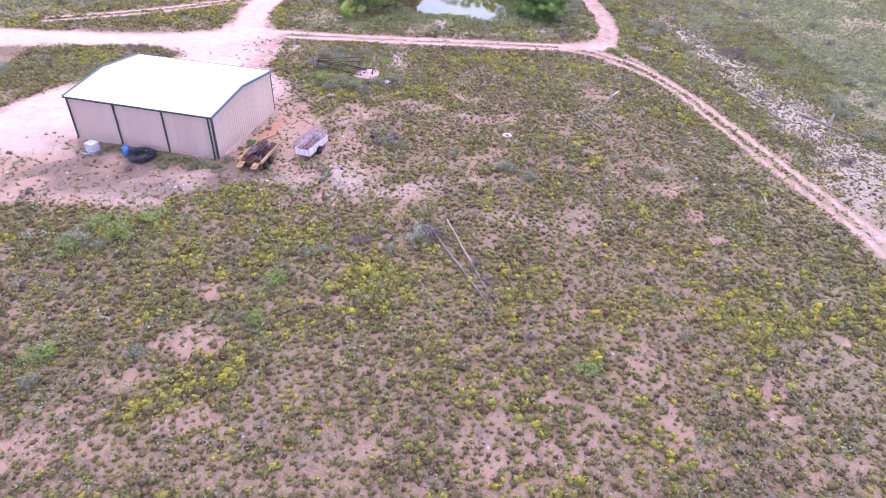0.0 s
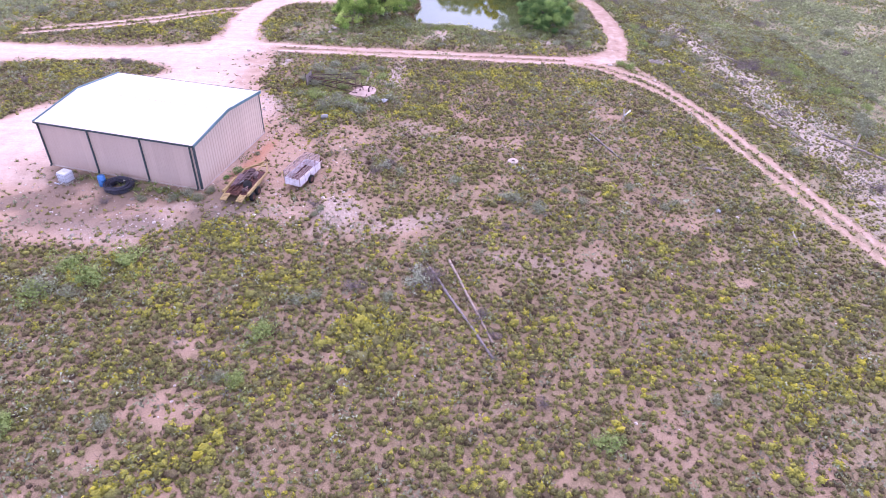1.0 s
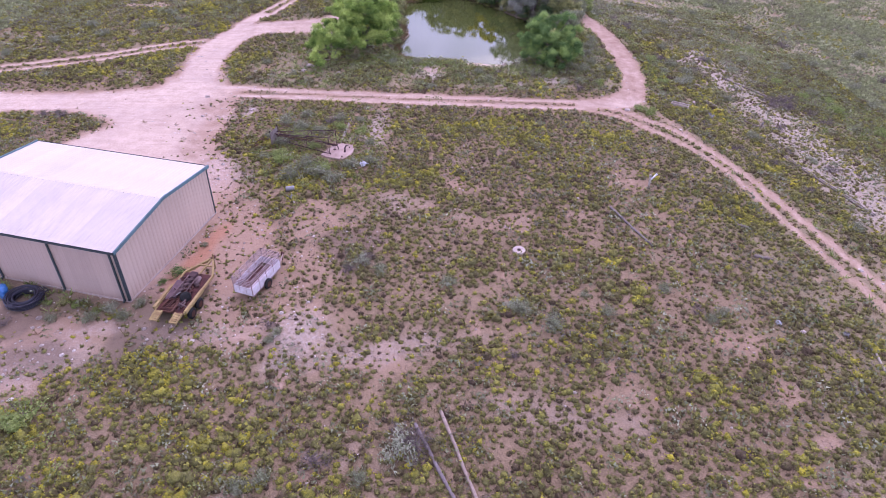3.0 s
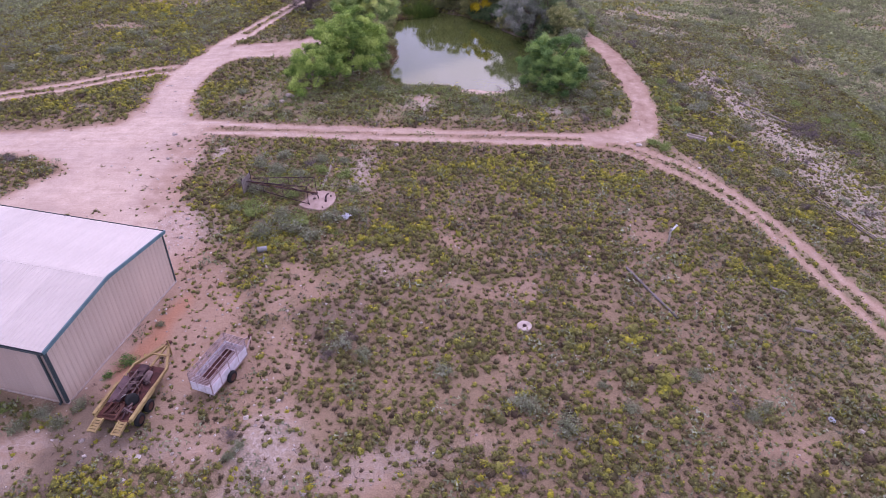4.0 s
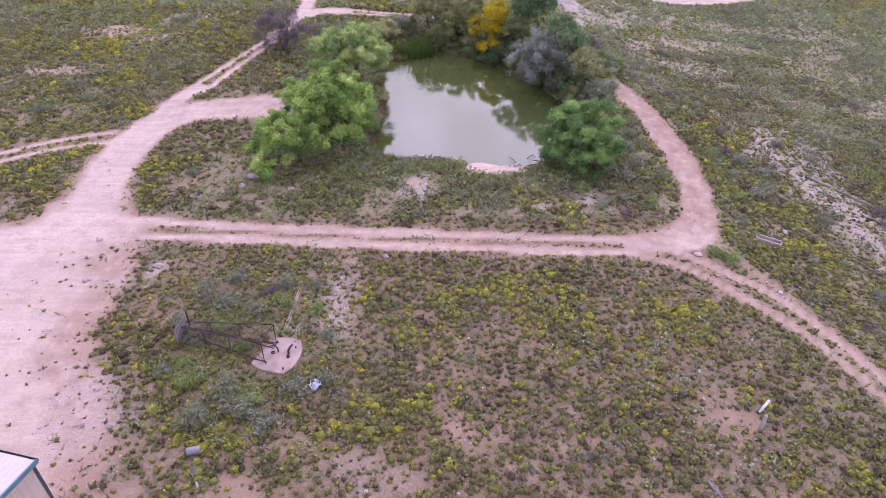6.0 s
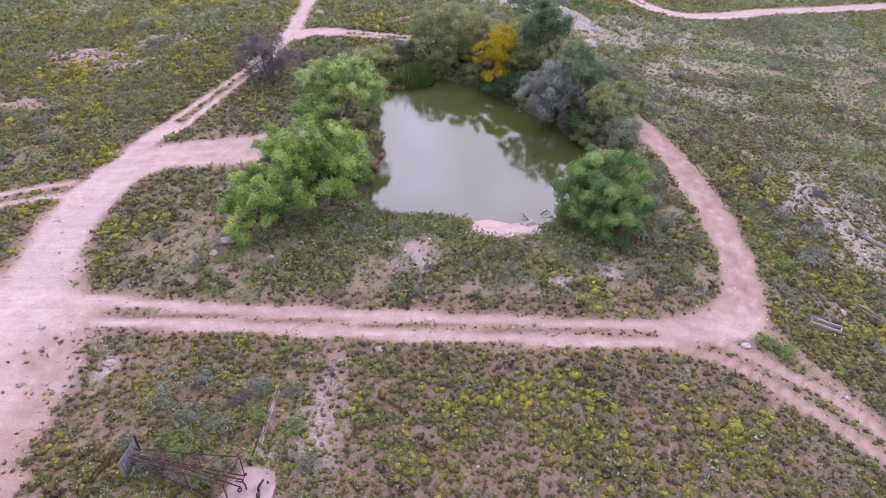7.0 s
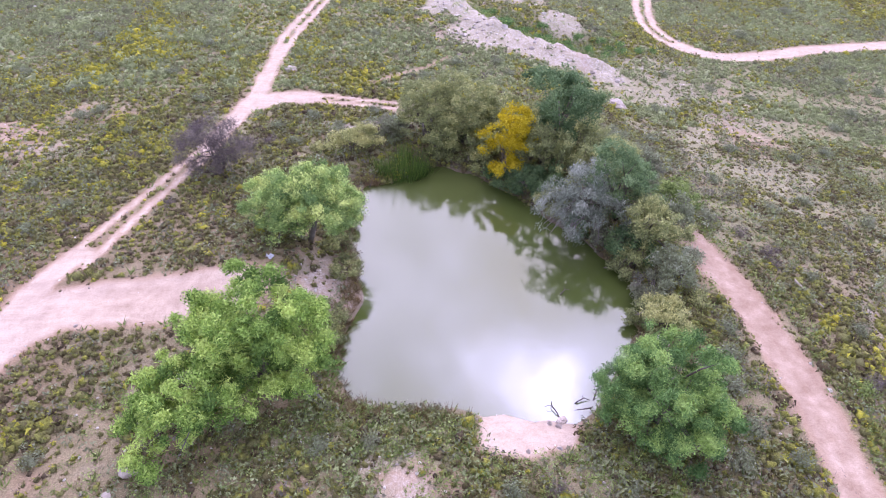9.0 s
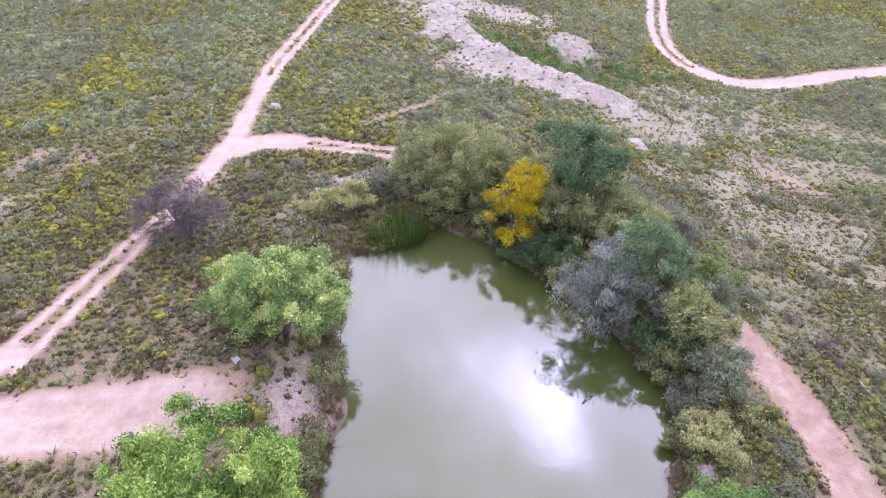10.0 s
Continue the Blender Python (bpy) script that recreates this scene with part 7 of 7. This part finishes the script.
SHRUB_WORDS = {"g": "grey-green mesquite shrub growing in the dry pasture", "b": "bluish silver-green shrub growing in the dry pasture", "d": "leafless grey-purple thorn shrub in the pasture", "l": "leafy green shrub in a moist hollow", "h": "dense dark green bush in the hollow behind the chalk ridge", "o": "olive-green bush growing in dry soil"}
PLANTED = [
    "d 33.2 40.6 1.5;d 34.2 39.6 1.4;d 34.6 41.2 1.3;d 32.8 39.2 1.0;d 36.6 36.4 1.2;d 22.4 57.6 1.0;d 22.3 56.2 .8;d 21.2 59.3 1.0;d 20.0 61.0 .9;g 24.2 45.6 1.5;d 23.3 46.6 1.1;g 25.3 43.6 1.3;g 24.6 41.4 1.3;b 23.6 40.4 1.2;h 24.6 100.4 1.3;h 26.6 101 1.2;h 28.4 101.4 1.0;h 22 102.6 1.3;h 24.6 102.2 1.2;h 9 104.4 1.3;h 15 104 1.2;h 19.6 103 1.3;h 14.8 98.4 1.2;h 21.4 97.2 1.1;h 8 103 1.3;h 10 102.2 1.5;h 12 101.4 1.5;h 14 100.6 1.5;h 16 99.8 1.4;h 18 99.2 1.4",
    "h 20 98.6 1.3;h 22.4 98.8 1.2;h 11 103.8 1.4;h 13.4 103 1.4;h 15.8 102.2 1.4;h 18.2 101.4 1.4;h 20.6 101 1.3;h 23 101 1.1;h 13 99.6 1.1;h 17.4 97.6 1.1;g -19.7 -14.5 1.1;g -15.6 -12.5 .8;g -22.9 -3.1 1.4;l -20.5 -2.2 1.5;l -18.6 -.4 1.3;l -23 -3.8 1.4;l -20.2 -12.6 1.3;l -10.4 -9.6 1.0;l -9.8 -6.4 1.0;l 6.8 -13.2 1.0;l -22 -1.2 1.2;g -21 -3.4 1.1;g -8.6 -3.8 .9;g -11.3 -9.5 .8;d 4.3 -10.9 .7;g 12.4 -10.7 .7;d -28.5 2.4 .9;d -4.4 11.6 .8;g -8.7 21.6 1.5;g -10.4 21.2 1.6",
    "g -9.6 22.6 1.3;g -6.2 22.8 1.2;b -1.9 -2.3 1.5;d -1.2 -1.8 1.3;d -1.6 -1.4 1.1;g .6 9.2 .9;g 9.1 6.8 .9;g 14.8 6.4 .8;g -8.3 4.9 .6;d 1.6 -4.8 .9;d 2.2 -6.4 .7;g -7.4 -3.4 .8;d -5.5 -2.6 1.0;g -3.4 -3.4 .9;b -4.4 -5.2 .5;d 26.4 25 .8;g 8.2 8.4 .6;d 3.7 3.6 .6;g -12.3 29.7 1.3;g -7.8 30.6 1.2;g -11.0 28.6 1.4;g -9.3 28.2 1.2;g -10.6 31 1.1;d -8.6 29.8 .9;g -6.3 30.2 .9;l -12 24.6 .8;l -10.5 27 1.1;g -12 26 1.2;l -6 28.2 .9;g -5.3 26.4 .9",
    "l -8.2 22.4 1.2;g -7.3 20.8 1.2;l -11.3 23.2 1.1;g -5 23.4 .9;l -9.5 25.6 .9;g -13.2 27.4 1.0;l -7.6 28.9 .9;g -13 24 .8;g 55.2 62.7 1.9;g 39.4 25.2 1.9;g 38 22.6 1.6;g 40.4 27.6 1.5;d 45.5 64.6 1.3;d 53 53.6 1.4;d 52.4 46.5 1.3;d 34.4 40 1.1;d 32.4 10.9 1.2;g 46.3 44.5 1.4;g 35.6 54.1 1.2;g 37.6 16.8 1.4;g 39.8 45.8 1.2;d 36.2 38.8 1.0;g 49 33 1.5;g 44 28 1.2;g 30 50.4 1.0;g 52.6 93.8 1.5;g 46.2 57.4 1.2;d 29.5 50.2 .9;g -4 43.2 1.1;g 4.9 39.2 .9",
    "g -.4 37.3 .8;b 11.7 38.6 .9;d 13 37.1 .9;g 4 40.8 1.0;g -13.3 39.9 .9;g -16.4 42.7 .9;g 15.6 43.7 1.3;g 16.9 41.9 1.1;l 10.7 40.4 1.0;g -1.8 43.4 1.0;g 24.8 50.7 1.2;d 26.6 45.4 1.0;g 32 48.6 1.1;g 14.2 41.8 1.2;g 9.2 40.8 .8;d 6.2 40.9 .7;g 2.6 39.6 .8;g 13.6 39.3 1.0;l 15.2 38.6 .9;g 15.6 46.4 1.2;g 16.2 48.4 1.2;g 16.8 50.2 1.2;o 15.8 52.2 1.2;d 14.6 47.4 1.0;g -5.6 71.6 1.2;g -3.3 75.5 1.2;g 6 78.6 1.4;o -5.2 62.4 1.1;g 19.5 60.8 1.2;l 18.2 63.2 1.4",
    "l 19.1 65.4 1.3;g 17.4 67 1.5;g 23.3 83.3 1.2;g 27.8 75.9 1.2;g 30.1 67.1 1.2;g 33.9 64.8 1.3;d -20.2 68.3 1.0;g -25.3 75.7 1.2;g -25.9 64.7 1.1;g 48.9 96.1 1.6;g 18 70 1.5;g 16 73 1.6;g 20 75 1.2;g 9.1 84.9 1.3;d 6.3 83 1.2;g 1.1 82.4 1.2;g 27.5 94.2 1.2;g 31.9 91.6 1.2;g 44.4 98.9 1.5;g 49.7 100.2 1.5;g 42.5 109.4 1.6;g 53.6 120.6 2;g 43.6 127.9 2;l 24.9 104.8 1.2;l 16.9 101.3 1.2;g 16.5 84.4 1.2;g 24.6 82.9 1.2;g 35.9 90 1.2;g -31.7 93 1.3;g -21.8 83.2 1.3",
    "g -26.6 74.7 1.1;g 4 86 1.4;g 8 87.5 1.3;g 12 87 1.1;g -8 74.5 1.3;g -10.5 73 1.2;g -6 73.2 1.1;g -9 70.6 1.2;o -7.4 69.6 1.1;d -11 70.5 1.1;o -9 63 1.0;o -10.2 59.6 .9;d -16 62 .8;g -39 48 1.3;g -35 50 1.3;g -31 52.5 1.2;g -42 44.5 1.2;g -46 46 1.4;g -37 53 1.3;g -28.5 55 1.1;d -26 53 1.0;g -36 39 1.0;d -38 26 .9;g -41 24 1.1;g -43 21 1.1;d -30.8 30.6 1.1;d -32.2 30.9 .9;g -30 58 1.2;g -34 66 1.1;g -22.5 62 1.0",
    "g -24 59.5 1.0;g -29 80 1.3;g -35 84 1.3;g -20 90 1.2;g -18 78 1.1;g -22 72 1.1;g -4 93 1.2;g -3 100 1.3;l 38 44 1.1;l 40 41 1.2;l 42 36 1.2;l 43.5 32 1.1;l 37 48 1.1;l 41 44 1;g 48 40 1.4;g 46 36 1.3;g 50 38 1.4;g 47 50 1.3;g 41 54 1.2;g 36 62 1.2;g 40 68 1.3;g 44 72 1.3;g 38 78 1.3;g 34 76 1.2;g 42 84 1.3;g 46 88 1.4;g 26 64 1.1;g 23 68 1.1;d 22 57 .9;g 24 55.5 1.1",
    "l 22.4 46.4 .9;g 22.6 43 1.0;l 21.6 40 .9;g 27.4 37.8 1.0;d 30.4 33 .8;g 26.4 29.6 1.1;d 24 27 .8;l 18.4 32.6 1.0;l 17.6 33.2 .8;g 20.6 36.8 .9;d 27 21 .9;g 28 16 .9;d 31 25 .9;b 30.4 26.6 .7",
    "g 4.6 7.0 1.0;g 5.9 5.8 1.1;b 4.0 7.6 .8;g 15.4 6.8 .8;g 12.7 8.8 .9;d 14.2 6.9 .7;b -4.6 11.2 .9;g -3.4 10.6 .9;d -5.2 10.6 .8;h -15.1 10.3 .7;h -15.6 9.4 .5;g -16.2 7.6 .8;g -16.9 6.6 .9;b -17.6 7.0 .8;g -18.6 6.2 .8;d -8.9 5.6 .7;g -8.7 4.4 .6;g -14.3 12.9 .5;g -20.6 6.2 .7;d -22.8 5.9 .7;l -19.6 7.3 .5;o -20.6 7.6 .5;l -18.4 6.9 .5;o -24.2 8.8 .5;l -21.3 7.6 .4",
]


def plant_shrubs():
    rg = random.Random(77)
    for row in ";".join(PLANTED).split(";"):
        k, x, y, r = row.split()
        x, y, r = float(x), float(y), float(r) * 0.85
        src = rg.choice(KINDS[k])
        ob = copy_thing(src, pose(x, y, gz(x, y) - 0.02, 0, 0, rg.uniform(0, 360)))
        ob.scale = (r * rg.uniform(0.85, 1.15), r * rg.uniform(0.85, 1.15), r * rg.uniform(0.75, 1.0))
        tagged(ob, ("large " if r > 1.15 else "small " if r < 0.7 else "") + SHRUB_WORDS[k], "shrub", "shrubs in the pasture")
    for group in KINDS.values():
        for src in group:
            for c in list(src.children):
                bpy.data.objects.remove(c)
            bpy.data.objects.remove(src)


plant_shrubs()

# dead branches in the water and on the banks
timber("driftwood_branch", (3.1, 46.2), (5.7, 45.85), 0.035, DARKWOOD, "thin dark driftwood branch along the waterline", "branch", group="driftwood on the beach")
timber("driftwood_branch", (5.3, 45.9), (7.3, 45.4), 0.045, DARKWOOD, "thin dark driftwood branch along the waterline", "branch", group="driftwood on the beach")
timber("driftwood_branch", (7.0, 45.55), (8.6, 45.75), 0.05, DARKWOOD, "dark driftwood branch half in the water", "branch", group="driftwood on the beach")
for x, y, z, yaw, s in ((8.8, 54.0, WATER, 30, 0.7), (6.9, 45.65, WATER, 100, 0.9), (8.2, 46.05, WATER, 10, 0.7), (9.1, 46.5, WATER, 50, 0.9), (12.0, 56.0, WATER, -30, 1.0), (-2.9, 65.7, WATER, 60, 0.8)):
    t = thing("dead_branch", pose(x, y, z, 0, 0, yaw), "dead dark branch sticking out of the pond water", "branch", "branches in the pond")
    part("branch", tube(B(), [(-0.7 * s, 0, -0.15), (-0.3 * s, 0.08 * s, 0.10), (0.2 * s, 0.22 * s, 0.16), (0.6 * s, 0.1 * s, 0.02)], [0.04, 0.035, 0.025, 0.01], 6), DARKWOOD, t)
    part("twig", tube(B(), [(0, 0.15 * s, 0.13), (0.2 * s, 0.4 * s, 0.25), (0.25 * s, 0.6 * s, 0.1)], [0.02, 0.014, 0.005], 5), DARKWOOD, t)
